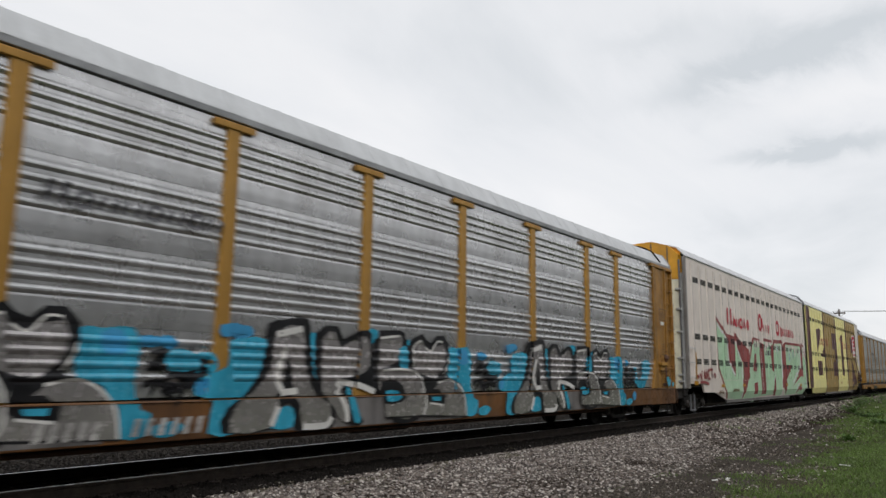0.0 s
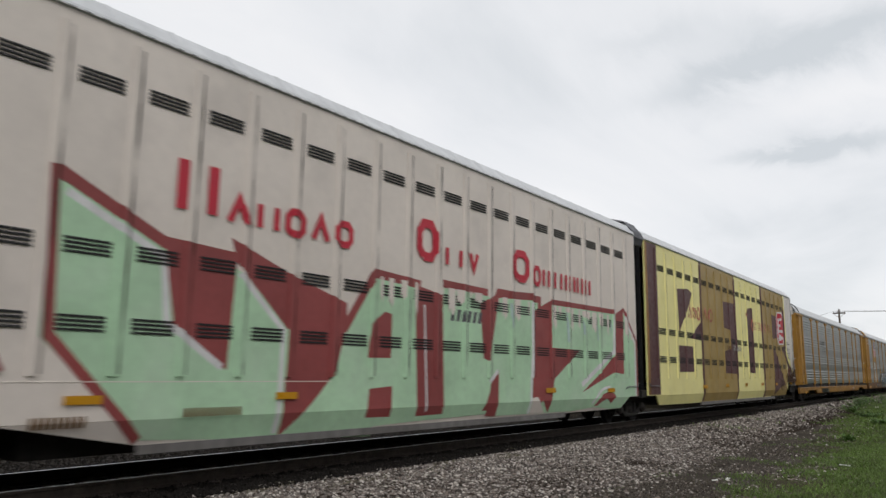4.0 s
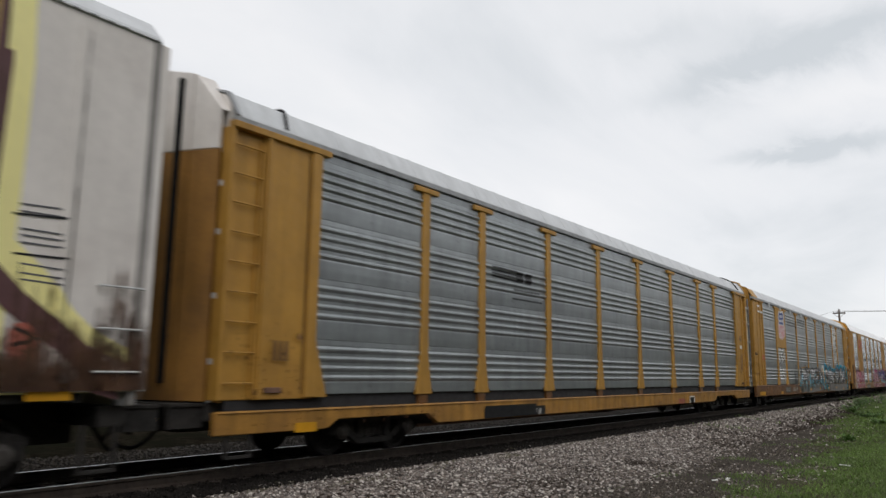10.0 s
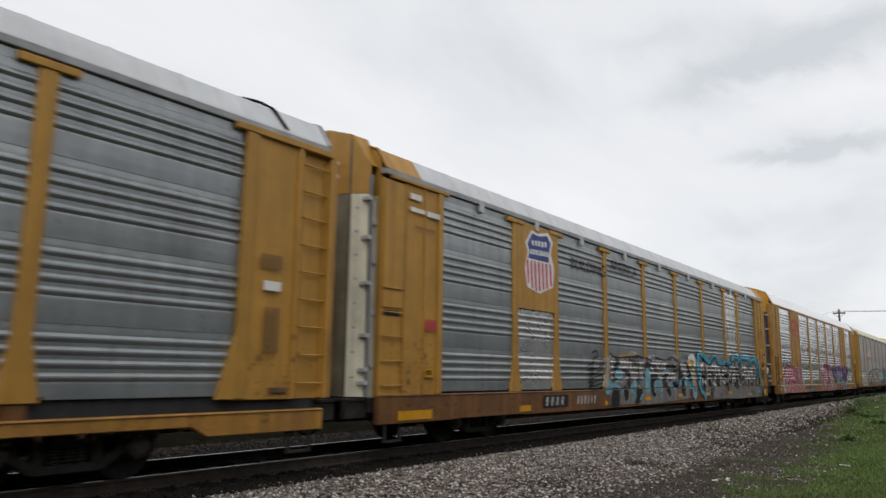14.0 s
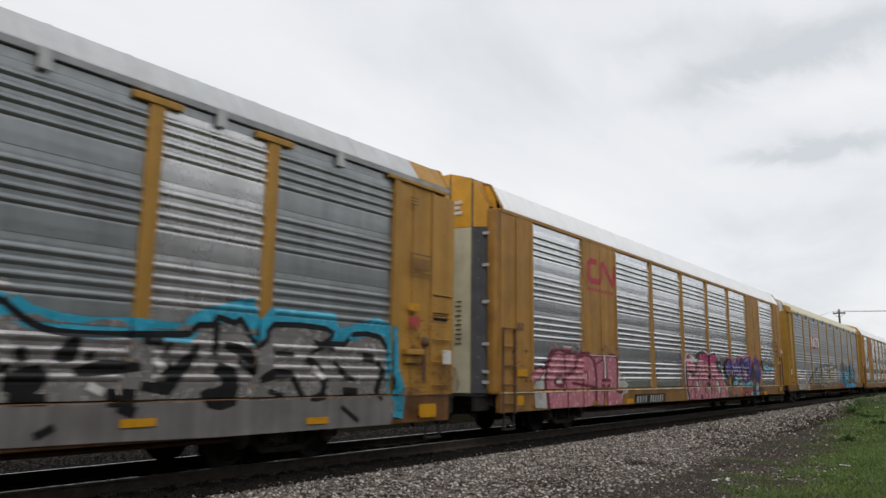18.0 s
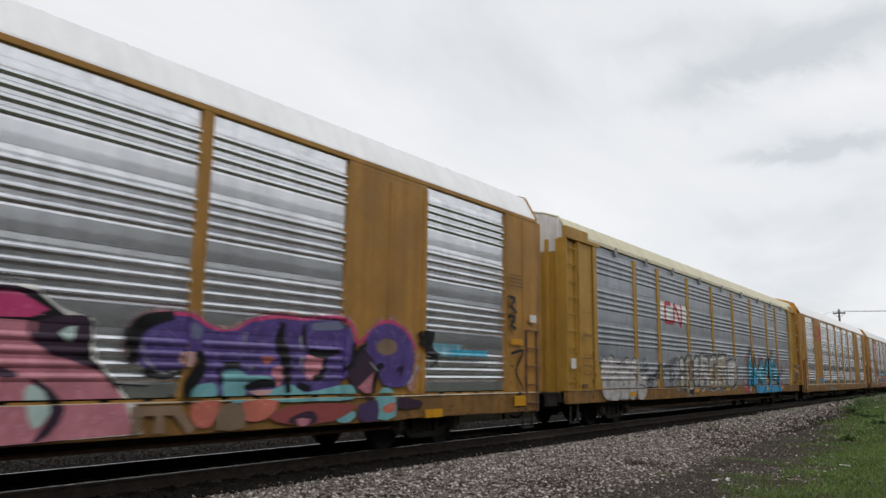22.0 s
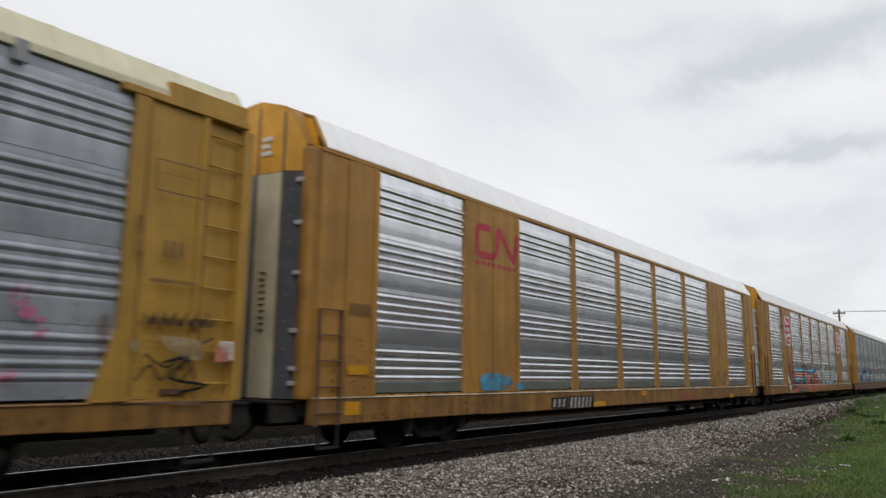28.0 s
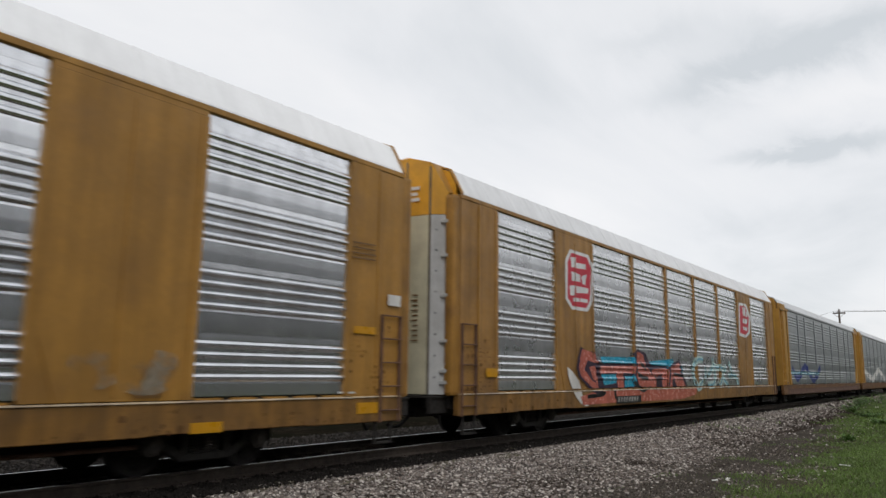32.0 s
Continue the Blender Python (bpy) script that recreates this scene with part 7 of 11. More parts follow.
# tall lemon unit: blocks of paint
p3.rect("paint_block", YELLOW_D, 0.07, 0.24, 0.80, 5.55)
p3.rect("paint_block", BROWN, 0.24, 1.08, 0.80, 5.55)
for a, b in ((5.62, 10.04), (14.74, 19.2)):
    p3.rect("paint_block", BODY_OLIVE, a, b, 0.46 if a < 10 else 0.5, 5.56)
for a, b, lo in ((5.46, 5.66, 0.46), (10.0, 10.16, 0.46), (14.54, 14.77, 0.46), (19.2, 19.42, 3.0)):
    p3.rect("paint_stripe", BROWN, a, b, lo, 5.57)
p3.rect("paint_block", BODY_WHITE, 19.58, 21.28, 1.12, 5.57)
p3.poly("graffiti_fill", BROWN, [(2.95, 4.32), (4.08, 4.42), (4.53, 4.31), (4.22, 3.89), (3.05, 2.86)])
p3.poly("graffiti_fill", BROWN, [(4.18, 2.69), (4.75, 3.01), (5.46, 3.36), (5.45, 2.66)])
p3.poly("graffiti_fill", BROWN, [(2.94, 2.4), (4.44, 2.41), (4.44, 1.53), (2.95, 1.51)])
p3.poly("graffiti_fill", BROWN, [(8.33, 4.34), (9.96, 4.38), (10.19, 3.16), (10.14, 2.5), (10.06, 1.49), (8.35, 1.51), (8.33, 2.36), (9.29, 2.49), (9.25, 3.24), (8.37, 3.31)])
p3.poly("graffiti_fill", BROWN, [(11.97, 4.08), (12.14, 4.33), (12.76, 4.42), (12.93, 4.3), (13, 1.54), (12.1, 1.56)])
p3.disc("graffiti_fill", RED_FADED, 11.95, 4.07, 0.13)
p3.poly("graffiti_fill", BROWN, [(16.6, 4.4), (17.59, 4.34), (17.61, 3.29), (16.58, 3.21)])
p3.poly("graffiti_fill", BROWN, [(16.59, 2.81), (17.05, 2.7), (18.87, 1.01), (17.85, 0.92), (16.55, 0.51), (16.59, 1.83)])
p3.poly("emblem", WHITE, [(17.87, 4.61), (18.94, 4.66), (19.29, 4.3), (19.27, 3.39), (18.94, 3), (17.95, 2.97), (17.57, 3.34), (17.56, 4.24)])
p3.poly("emblem", RED, [(17.94, 4.55), (18.89, 4.57), (19.18, 4.24), (19.18, 3.43), (18.88, 3.07), (18, 3.05), (17.65, 3.39), (17.65, 4.21)])
p3.poly("emblem", WHITE, [(17.93, 4.28), (18.13, 4.32), (18.19, 4.1), (18, 4.06)])
p3.poly("emblem", WHITE, [(18.2, 4.29), (18.39, 4.32), (18.39, 4.2), (18.21, 4.17)])
p3.poly("emblem", WHITE, [(18.41, 4.32), (18.83, 4.37), (18.84, 4.23), (18.42, 4.19)])
p3.poly("emblem", WHITE, [(17.84, 4.06), (18.15, 4.06), (18.15, 3.81), (17.88, 3.79)])
p3.poly("emblem", WHITE, [(18.19, 4.01), (18.51, 4.03), (18.51, 3.91), (18.2, 3.88)])
p3.poly("emblem", WHITE, [(17.8, 3.79), (18.09, 3.8), (18.1, 3.49), (17.82, 3.49)])
p3.poly("emblem", WHITE, [(18.12, 3.73), (18.49, 3.74), (18.49, 3.61), (18.13, 3.59)])
p3.poly("emblem", WHITE, [(18.53, 3.75), (18.95, 3.76), (18.96, 3.61), (18.54, 3.6)])
p3.poly("emblem", WHITE, [(18.01, 3.49), (18.41, 3.5), (18.46, 3.18), (18.03, 3.18)])
p3.poly("emblem", WHITE, [(18.46, 3.42), (18.94, 3.42), (18.94, 3.25), (18.48, 3.26)])
p3.poly("emblem", WHITE, [(17.89, 3.38), (18, 3.38), (18, 3.24), (17.9, 3.25)])
p3.poly("paint_block", BODY_LEMON, [(19.29, 5.99), (19.53, 6.1), (19.62, 4.75), (19.62, 3.24), (19.61, 2.75), (19.97, 2.45), (20.32, 2.04), (20.55, 1.85), (20.89, 1.68), (21.08, 1.61), (21.1, 1.4), (20.51, 1.65), (19.78, 2.1), (19.21, 2.51), (19.15, 2.74), (19.37, 3.01)])
p3.poly("paint_stripe", BROWN, [(19.03, 4.72), (19.39, 4.84), (19.4, 4.69), (19.37, 3.01), (19.19, 2.73), (19.77, 2.19), (20.41, 1.74), (20.81, 1.4), (20.94, 1.02), (20.55, 1.13), (20.34, 1.44), (19.57, 1.99), (19.07, 2.45), (18.67, 2.67), (18.47, 2.86), (19.15, 2.95)])
p3.poly("graffiti_fill", CORAL, [(19.64, 1.78), (19.8, 1.87), (19.95, 1.72), (19.95, 1.41), (19.68, 1.42)], smooth=2)
p3.line("graffiti_stroke", BLACK, [(19.68, 1.62), (19.92, 1.7), (19.69, 1.81)], 0.05, smooth=3)
p3.line("stencil", CHARCOAL, [(19.63, 3.15), (20.08, 3.17)], 0.02)
p3.line("stencil", CHARCOAL, [(19.63, 3.07), (20.09, 3.08)], 0.02)
p3.line("stencil", CHARCOAL, [(19.65, 2.88), (20.1, 2.88)], 0.02)
p3.line("stencil", CHARCOAL, [(19.66, 2.81), (20.11, 2.81)], 0.02)
p3.line("stencil", CHARCOAL, [(19.66, 2.73), (20.12, 2.73)], 0.02)
p3.line("stencil", CHARCOAL, [(19.69, 2.5), (20.14, 2.48)], 0.02)
p3.line("stencil", CHARCOAL, [(19.69, 2.4), (20.15, 2.38)], 0.02)
p3.line("stencil", CHARCOAL, [(19.7, 2.33), (20.15, 2.31)], 0.02)
p3.line("stencil", BLACK, [(19.56, 3.03), (20.14, 3.07)], 0.025)
p3.line("stencil", BLACK, [(19.6, 2.6), (20.17, 2.61)], 0.025)
p3.rect("reflector", SAFETY, 19.88, 20.38, 1.03, 1.22)
p3.poly("rust_stain", GRIME, [(17.72, 1.33), (17.95, 1.25), (18.69, 1.21), (18.81, 0.91), (18.56, 0.8), (17.78, 0.76)], smooth=2)
p3.poly("rust_stain", GRIME, [(18.9, 0.91), (19.57, 0.89), (19.58, 0.8), (18.91, 0.79)], smooth=2)
p3.marks("faded_lettering", RED_FADED, "ring pair bar pair", 12.6, 14.6, 3.40, 3.90, 0.12, 0.15)
p3.marks("faded_lettering", RED_FADED, "pair pair pair", 14.74, 16.25, 3.40, 3.90, 0.10, 0.15)
p3.marks("faded_lettering", RED_FADED, "peak pair ring", 4.0, 5.40, 3.36, 3.86, 0.11, 0.15)
p3.marks("faded_lettering", RED_FADED, "peak ring", 5.65, 6.97, 3.40, 3.90, 0.09, 0.15)
p3.bars("lettering", CHALK, 9.59, 10.82, 2.42, 2.63, 6, 0.5)
p3.bars("lettering", STENCIL, 8.7, 9.26, 2.44, 2.6, 3, 0.4)
# a dark streak down one side of each rib paints its shade
for i in range(22):
    p2.line("weld_streak", RIB_SHADE, [(1.345 + i * 0.916, 1.32), (1.345 + i * 0.916, 5.38)], 0.035)
    p3.line("weld_streak", RIB_SHADE, [(0.985 + i * 0.916, 1.28), (0.985 + i * 0.916, 5.38)], 0.03)
p3.rect("reflector", SAFETY, 5.33, 5.85, 0.95, 1.07)
p3.rect("reflector", SAFETY, 8.2, 8.64, 0.97, 1.08)
p3.rect("reflector", SAFETY, 11.11, 11.47, 0.99, 1.12)
p3.rect("reflector", SAFETY, 13.82, 14.29, 1.0, 1.12)
p3.rect("reflector", SAFETY, 16.65, 17.04, 0.99, 1.1)

runs = random.Random(31)
for k in range(6):
    u = 19.05 + 0.03 * k
    while u < 21.2:
        w, rise = runs.uniform(0.05, 0.16), (0.25 + 0.55 * (u - 19.05) / 2.2 + 0.5 * noise.noise(Vector((u * 1.9, k * 3.1, 0.7)))) * runs.uniform(0.7, 1.3) * (1.9 - 0.25 * k)
        rise = max(rise, 0.12)
        p3.poly("rust_stain", GRIME, [(u, 1.13), (min(u + w, 21.28), 1.13), (min(u + w * 0.85, 21.28), 1.13 + rise * 0.8), (u + w * 0.5, 1.13 + rise), (u + w * 0.15, 1.13 + rise * 0.7)])
        u += w
p3.spatter("rust_stain", GRIME, 19.0, 21.2, 1.13, 2.0, 92, 0.17, 0.9)

# dull steel car
p4.line("emblem", BLACK, [(6.87, 3.65), (7.92, 3.64)], 0.035)
p4.line("emblem", BLACK, [(6.87, 3.58), (7.92, 3.57)], 0.035)
p4.line("emblem", BLACK, [(6.88, 3.51), (7.93, 3.5)], 0.035)
p4.line("emblem", BLACK, [(6.88, 3.45), (7.93, 3.43)], 0.035)
p4.bars("emblem", BLACK, 7.9, 8.67, 3.41, 3.64, 2, 0.2)
p4.bars("emblem", BLACK, 7.8, 9.0, 3.21, 3.25, 8, 0.25)
p4.bars("emblem", BLACK, 7.75, 9.12, 3.01, 3.05, 9, 0.25)
p4.rect("number_board", BLACK, 6.55, 9.13, 0.35, 0.68)
p4.bars("lettering", CHALK, 6.67, 7.57, 0.46, 0.63, 4, 0.5)
p4.bars("lettering", CHALK, 7.83, 8.99, 0.44, 0.62, 6, 0.5)
p4.bars("lettering", BRICK_RED, 18.33, 18.95, 0.48, 0.64, 3, 0.3)
p4.rect("number_board", PLACARD, 19.43, 19.97, 0.4, 0.71)
p4.rect("number_board", BLACK, 19.52, 19.91, 0.45, 0.67)
p4.bars("stencil", STENCIL, 16.44, 16.77, 0.5, 0.59, 7, 0.4)
p4.bars("stencil", STENCIL, 26.69, 28.06, 0.15, 0.31, 6, 0.4)
p4.rect("notice", PLACARD, 26.06, 26.38, 2.53, 2.67)
p4.bars("stencil", STENCIL, 25.99, 26.4, 2.85, 3.06, 5, 0.3)
p4.bars("stencil", STENCIL, 26.11, 26.41, 1.64, 2.29, 3, 0.4)
p4.rect("reflector", SAFETY, 1.42, 1.86, 0.49, 0.63)
p4.rect("number_board", BLACK, 6.57, 8.71, 0.43, 0.73)
p4.bars("stencil", STENCIL, 0.9, 1.23, 1.53, 1.82, 3, 0.4)

# shield car
p5.poly("emblem", WHITE, [(5.26, 4.7), (5.59, 4.66), (6.06, 4.76), (6.32, 4.56), (6.19, 4.25), (6.38, 3.92), (6.3, 3.46), (5.64, 3.24), (5.05, 3.34), (4.94, 3.77), (5.08, 4.16), (4.97, 4.38)])
p5.poly("emblem", BLUE, [(5.3, 4.63), (5.62, 4.6), (6.03, 4.68), (6.2, 4.52), (6.09, 4.19), (6.11, 4.03), (5.09, 4.02), (5.17, 4.18), (5.07, 4.36)])
p5.poly("emblem", RED, [(5.03, 3.98), (5.11, 3.98), (5.14, 3.43), (5.07, 3.44)])
p5.poly("emblem", RED, [(5.2, 3.98), (5.28, 3.98), (5.32, 3.33), (5.24, 3.34)])
p5.poly("emblem", RED, [(5.37, 3.98), (5.46, 3.98), (5.5, 3.29), (5.42, 3.3)])
p5.poly("emblem", RED, [(5.55, 3.99), (5.64, 3.99), (5.68, 3.3), (5.6, 3.31)])
p5.poly("emblem", RED, [(5.73, 3.99), (5.82, 3.99), (5.86, 3.34), (5.78, 3.35)])
p5.poly("emblem", RED, [(5.92, 3.99), (6.01, 3.99), (6.05, 3.39), (5.96, 3.4)])
p5.poly("emblem", RED, [(6.11, 4), (6.2, 4), (6.24, 3.46), (6.15, 3.47)])
p5.poly("emblem", WHITE, [(5.27, 4.46), (5.37, 4.47), (5.37, 4.35), (5.28, 4.34)])
p5.poly("emblem", WHITE, [(5.42, 4.47), (5.52, 4.49), (5.52, 4.36), (5.43, 4.35)])
p5.poly("emblem", WHITE, [(5.57, 4.49), (5.67, 4.5), (5.67, 4.37), (5.58, 4.36)])
p5.poly("emblem", WHITE, [(5.73, 4.49), (5.82, 4.5), (5.83, 4.38), (5.73, 4.36)])
p5.poly("emblem", WHITE, [(5.88, 4.51), (5.98, 4.52), (5.99, 4.39), (5.89, 4.38)])
p5.poly("emblem", WHITE, [(5.21, 4.25), (5.29, 4.25), (5.29, 4.13), (5.21, 4.13)])
p5.poly("emblem", WHITE, [(5.33, 4.25), (5.41, 4.26), (5.41, 4.14), (5.33, 4.13)])
p5.poly("emblem", WHITE, [(5.45, 4.26), (5.53, 4.26), (5.53, 4.14), (5.45, 4.13)])
p5.poly("emblem", WHITE, [(5.57, 4.26), (5.65, 4.27), (5.66, 4.14), (5.58, 4.14)])
p5.poly("emblem", WHITE, [(5.69, 4.27), (5.78, 4.28), (5.79, 4.15), (5.7, 4.14)])
p5.poly("emblem", WHITE, [(5.84, 4.28), (5.92, 4.28), (5.93, 4.16), (5.84, 4.15)])
p5.poly("emblem", WHITE, [(5.96, 4.28), (6.05, 4.29), (6.06, 4.16), (5.97, 4.15)])
p5.text("lettering", BLACK, "BUILDING", 7.31, 4.05, 0.33)
p5.text("lettering", BLACK, "AMERICA", 9.8, 4.3, 0.33)
p5.rect("notice", PLACARD, 0.71, 1.04, 4.54, 4.65)
p5.rect("notice", PLACARD, 0.71, 1.15, 4.31, 4.39)
p5.rect("notice", PLACARD, 1.21, 1.62, 4.29, 4.39)
p5.bars("stencil", STENCIL, 0.86, 1.47, 4.01, 4.06, 9, 0.4)
p5.bars("stencil", RED_DULL, 1.21, 1.56, 2.15, 2.36, 6, 0.3)
p5.rect("notice", SAFETY, 1.21, 1.47, 1.3, 1.46)
p5.bars("notice", BLACK, 1.25, 1.43, 1.34, 1.43, 2, 0.3)
p5.rect("number_board", BLACK, 5.76, 7.02, 0.62, 0.9)
p5.bars("lettering", CHALK, 5.85, 6.86, 0.66, 0.86, 4, 0.5)
p5.bars("lettering", CHALK, 7.49, 8.66, 0.66, 0.86, 6, 0.5)
p5.rect("reflector", SAFETY, 0.51, 1.49, 0.56, 0.72)
p5.rect("reflector", SAFETY, 4.67, 5.17, 0.57, 0.7)
p5.line("graffiti_tag", BLACK, [(8.48, 1.95), (8.77, 2.02), (8.83, 1.85), (8.54, 1.77), (8.5, 1.07)], 0.04, smooth=3)
p5.line("graffiti_tag", BLACK, [(8.21, 1.6), (8.49, 1.69), (8.34, 1.5), (9.07, 1.62)], 0.03, smooth=2)
p5.line("graffiti_tag", BLACK, [(8.22, 1.49), (8.49, 1.58), (8.35, 1.39), (9.07, 1.51)], 0.03, smooth=2)
p5.line("graffiti_tag", BLACK, [(8.22, 1.39), (8.49, 1.48), (8.35, 1.28), (9.08, 1.4)], 0.03, smooth=2)
p5.line("graffiti_tag", BLACK, [(8.22, 1.28), (8.5, 1.37), (8.35, 1.18), (9.08, 1.28)], 0.03, smooth=2)
p5.line("graffiti_tag", BLACK, [(8.22, 1.18), (8.5, 1.26), (8.35, 1.07), (9.08, 1.17)], 0.03, smooth=2)
p5.line("graffiti_tag", BLACK, [(8.23, 1.07), (8.5, 1.16), (8.36, 0.97), (9.08, 1.06)], 0.03, smooth=2)
p5.poly("graffiti_fill", SILVER_MID, [(9.44, 0.62), (9.49, 1.19), (9.49, 1.84), (10.32, 1.91), (11.51, 1.99), (12.35, 1.91), (13.78, 1.89), (15.06, 1.96), (16.28, 1.77), (16.94, 1.51), (16.91, 0.71), (15.43, 0.61), (12.52, 0.53), (10.96, 0.59)])
p5.poly("graffiti_cloud", PALE_MIST, [(9.43, 1.81), (9.59, 1.95), (10.23, 1.87), (10.92, 2.06), (11.5, 2.09), (11.92, 1.89), (11.05, 1.9), (10.15, 1.83)], smooth=2)
p5.poly("graffiti_cloud", PALE_MIST, [(12.06, 1.9), (12.96, 2.03), (13.78, 1.96), (13.61, 1.82), (12.5, 1.85)], smooth=2)
p5.poly("graffiti_cloud", PALE_MIST, [(14.13, 1.9), (14.77, 2.08), (15.25, 1.89), (14.96, 1.86), (14.49, 1.94)], smooth=2)
p5.poly("graffiti_cloud", PALE_MIST, [(15.45, 1.87), (16.07, 1.96), (16.72, 1.81), (16.94, 1.51), (16.49, 1.7)], smooth=2)
p5.poly("graffiti_cloud", SILL_GREY, [(9.42, 0.59), (9.48, 0.89), (10.95, 1), (16.92, 1.01), (16.97, 0.68), (15.43, 0.61), (12.52, 0.53), (10.78, 0.58)])
p5.poly("graffiti_fill", CYAN_PALE, [(9.19, 0.96), (9.31, 1.26), (9.57, 1.22), (9.61, 0.95), (9.33, 0.86)], smooth=2)
p5.poly("graffiti_fill", CYAN_PALE, [(9.88, 1.43), (10.27, 1.65), (10.46, 1.3), (10.17, 1.19), (9.78, 1.22)], smooth=2)
p5.poly("graffiti_fill", CYAN_PALE, [(10.95, 0.96), (11.26, 1.22), (11.53, 1.18), (11.4, 0.92), (11.08, 0.85)], smooth=2)
p5.poly("graffiti_fill", CYAN_PALE, [(12.07, 1.54), (12.51, 1.54), (12.55, 0.98), (12.08, 0.9)], smooth=2)
p5.poly("graffiti_fill", CYAN_PALE, [(12.97, 1.3), (13.45, 1.34), (13.53, 0.96), (13.13, 0.88)], smooth=2)
p5.poly("graffiti_fill", CYAN_PALE, [(14.22, 1.17), (15.34, 1.26), (15.29, 1.07), (14.57, 0.94)], smooth=2)
p5.poly("graffiti_fill", CYAN_PALE, [(13.78, 1.52), (14.31, 1.62), (14.13, 1.39)], smooth=2)
p5.poly("graffiti_fill", CYAN_PALE, [(15.74, 1.31), (16.59, 1.26), (16.69, 0.91), (15.94, 0.97)], smooth=2)
p5.poly("graffiti_fill", CYAN_PALE, [(9.62, 1.19), (10.29, 1.08), (10.18, 0.98), (9.73, 1.05)], smooth=2)
p5.poly("graffiti_stroke", BLACK, [(10, 1.86), (10.27, 1.8), (10.18, 1.62), (9.88, 1.4), (10.11, 1.29), (10.57, 1.31), (10.75, 1.37), (10.06, 1.26), (9.84, 1.19), (9.78, 1.33)], smooth=2)
p5.poly("graffiti_stroke", BLACK, [(10.39, 1.55), (10.93, 1.52), (11.07, 1.33), (11.04, 1.11), (10.89, 1), (10.79, 1.19), (10.88, 1.33)], smooth=2)
p5.poly("graffiti_stroke", BLACK, [(11.58, 1.92), (11.7, 1.69), (11.7, 1.14), (11.56, 1.18), (11.6, 1.49)], smooth=2)
p5.poly("graffiti_stroke", BLACK, [(12.07, 1.74), (12.5, 1.79), (12.73, 1.73), (12.51, 1.54), (12.28, 1.64), (12.1, 1.58)], smooth=2)
p5.poly("graffiti_stroke", BLACK, [(12.96, 1.72), (13.12, 1.68), (13.12, 1.51), (12.89, 1.55)], smooth=2)
p5.poly("graffiti_stroke", BLACK, [(12.66, 1.38), (13.12, 1.43), (13.29, 1.3), (12.81, 1.14), (12.97, 0.8), (12.67, 0.77), (12.51, 1.1)], smooth=2)
p5.poly("graffiti_stroke", BLACK, [(13.95, 1.72), (14.49, 1.8), (14.96, 1.7), (14.91, 1.49), (14.49, 1.6), (14.04, 1.57)], smooth=2)
p5.poly("graffiti_stroke", BLACK, [(13.66, 1.35), (13.95, 1.46), (14.22, 1.39), (13.91, 1.26), (14.3, 0.86), (14.13, 0.73), (13.78, 1.04)], smooth=2)
p5.poly("graffiti_stroke", BLACK, [(15.05, 1.77), (15.34, 1.54), (15.24, 1.21), (15.05, 1.3)], smooth=2)
p5.poly("graffiti_stroke", BLACK, [(15.44, 1.49), (15.74, 1.31), (15.68, 0.74), (15.33, 0.84)], smooth=2)
p5.poly("graffiti_stroke", BLACK, [(16.06, 1.74), (16.38, 1.5), (16.16, 1.31)], smooth=2)
p5.poly("graffiti_stroke", BLACK, [(16.21, 1.31), (16.59, 1.21), (16.8, 0.81), (16.47, 0.82)], smooth=2)
p5.poly("graffiti_stroke", BLACK, [(9.66, 0.95), (10.06, 1.05), (10.11, 0.56), (9.54, 0.58)], smooth=2)
p5.poly("graffiti_stroke", BLACK, [(11.33, 0.99), (11.66, 1.03), (11.87, 0.91), (11.67, 0.61), (11.22, 0.59), (11.4, 0.8)], smooth=2)
p5.poly("graffiti_stroke", BLACK, [(10.41, 1.01), (10.7, 1.11), (10.77, 0.78), (10.54, 0.68)], smooth=2)
p5.poly("graffiti_stroke", BLACK, [(14.48, 1.17), (15.05, 1.17), (14.95, 0.94)], smooth=2)
p5.poly("graffiti_stroke", BLACK, [(10.92, 1.86), (11.38, 1.83), (11.55, 1.68), (11.38, 1.68)], smooth=2)
p5.line("graffiti_outline", BLACK, [(9.59, 1.98), (9.92, 1.88), (10.38, 1.89), (11.51, 1.92)], 0.05, smooth=3)
p5.line("graffiti_outline", BLACK, [(11.54, 1.94), (12.5, 1.87), (12.81, 1.8)], 0.05, smooth=3)
p5.line("graffiti_outline", BLACK, [(13, 1.95), (13.78, 1.87)], 0.05, smooth=3)
p5.line("graffiti_outline", BLACK, [(14.13, 1.88), (14.58, 1.99), (15.05, 1.86), (15.29, 1.59), (15.14, 1.21), (14.67, 1.17)], 0.05, smooth=3)
p5.line("graffiti_outline", BLACK, [(13.53, 1.82), (13.53, 1.47)], 0.05, smooth=3)
p5.line("graffiti_outline", BLACK, [(15.75, 1.86), (16.61, 1.71)], 0.05, smooth=3)
p5.line("graffiti_outline", SAFETY, [(10.14, 1.9), (10.92, 1.95), (11.57, 2)], 0.04, smooth=3)
p5.line("graffiti_stroke", TAN, [(9.33, 1.84), (9.3, 1.46), (9.16, 1.06)], 0.25, smooth=3)
p5.line("graffiti_stroke", CYAN_PALE, [(10.24, 0.87), (10.41, 1.01)], 0.08)
p5.line("graffiti_stroke", CYAN_PALE, [(11.02, 0.67), (11.27, 0.84)], 0.08)
p5.line("graffiti_stroke", CYAN_PALE, [(12.82, 0.89), (13.05, 1.13)], 0.08)
p5.line("graffiti_stroke", CYAN_PALE, [(11.61, 0.68), (11.8, 0.83)], 0.08)
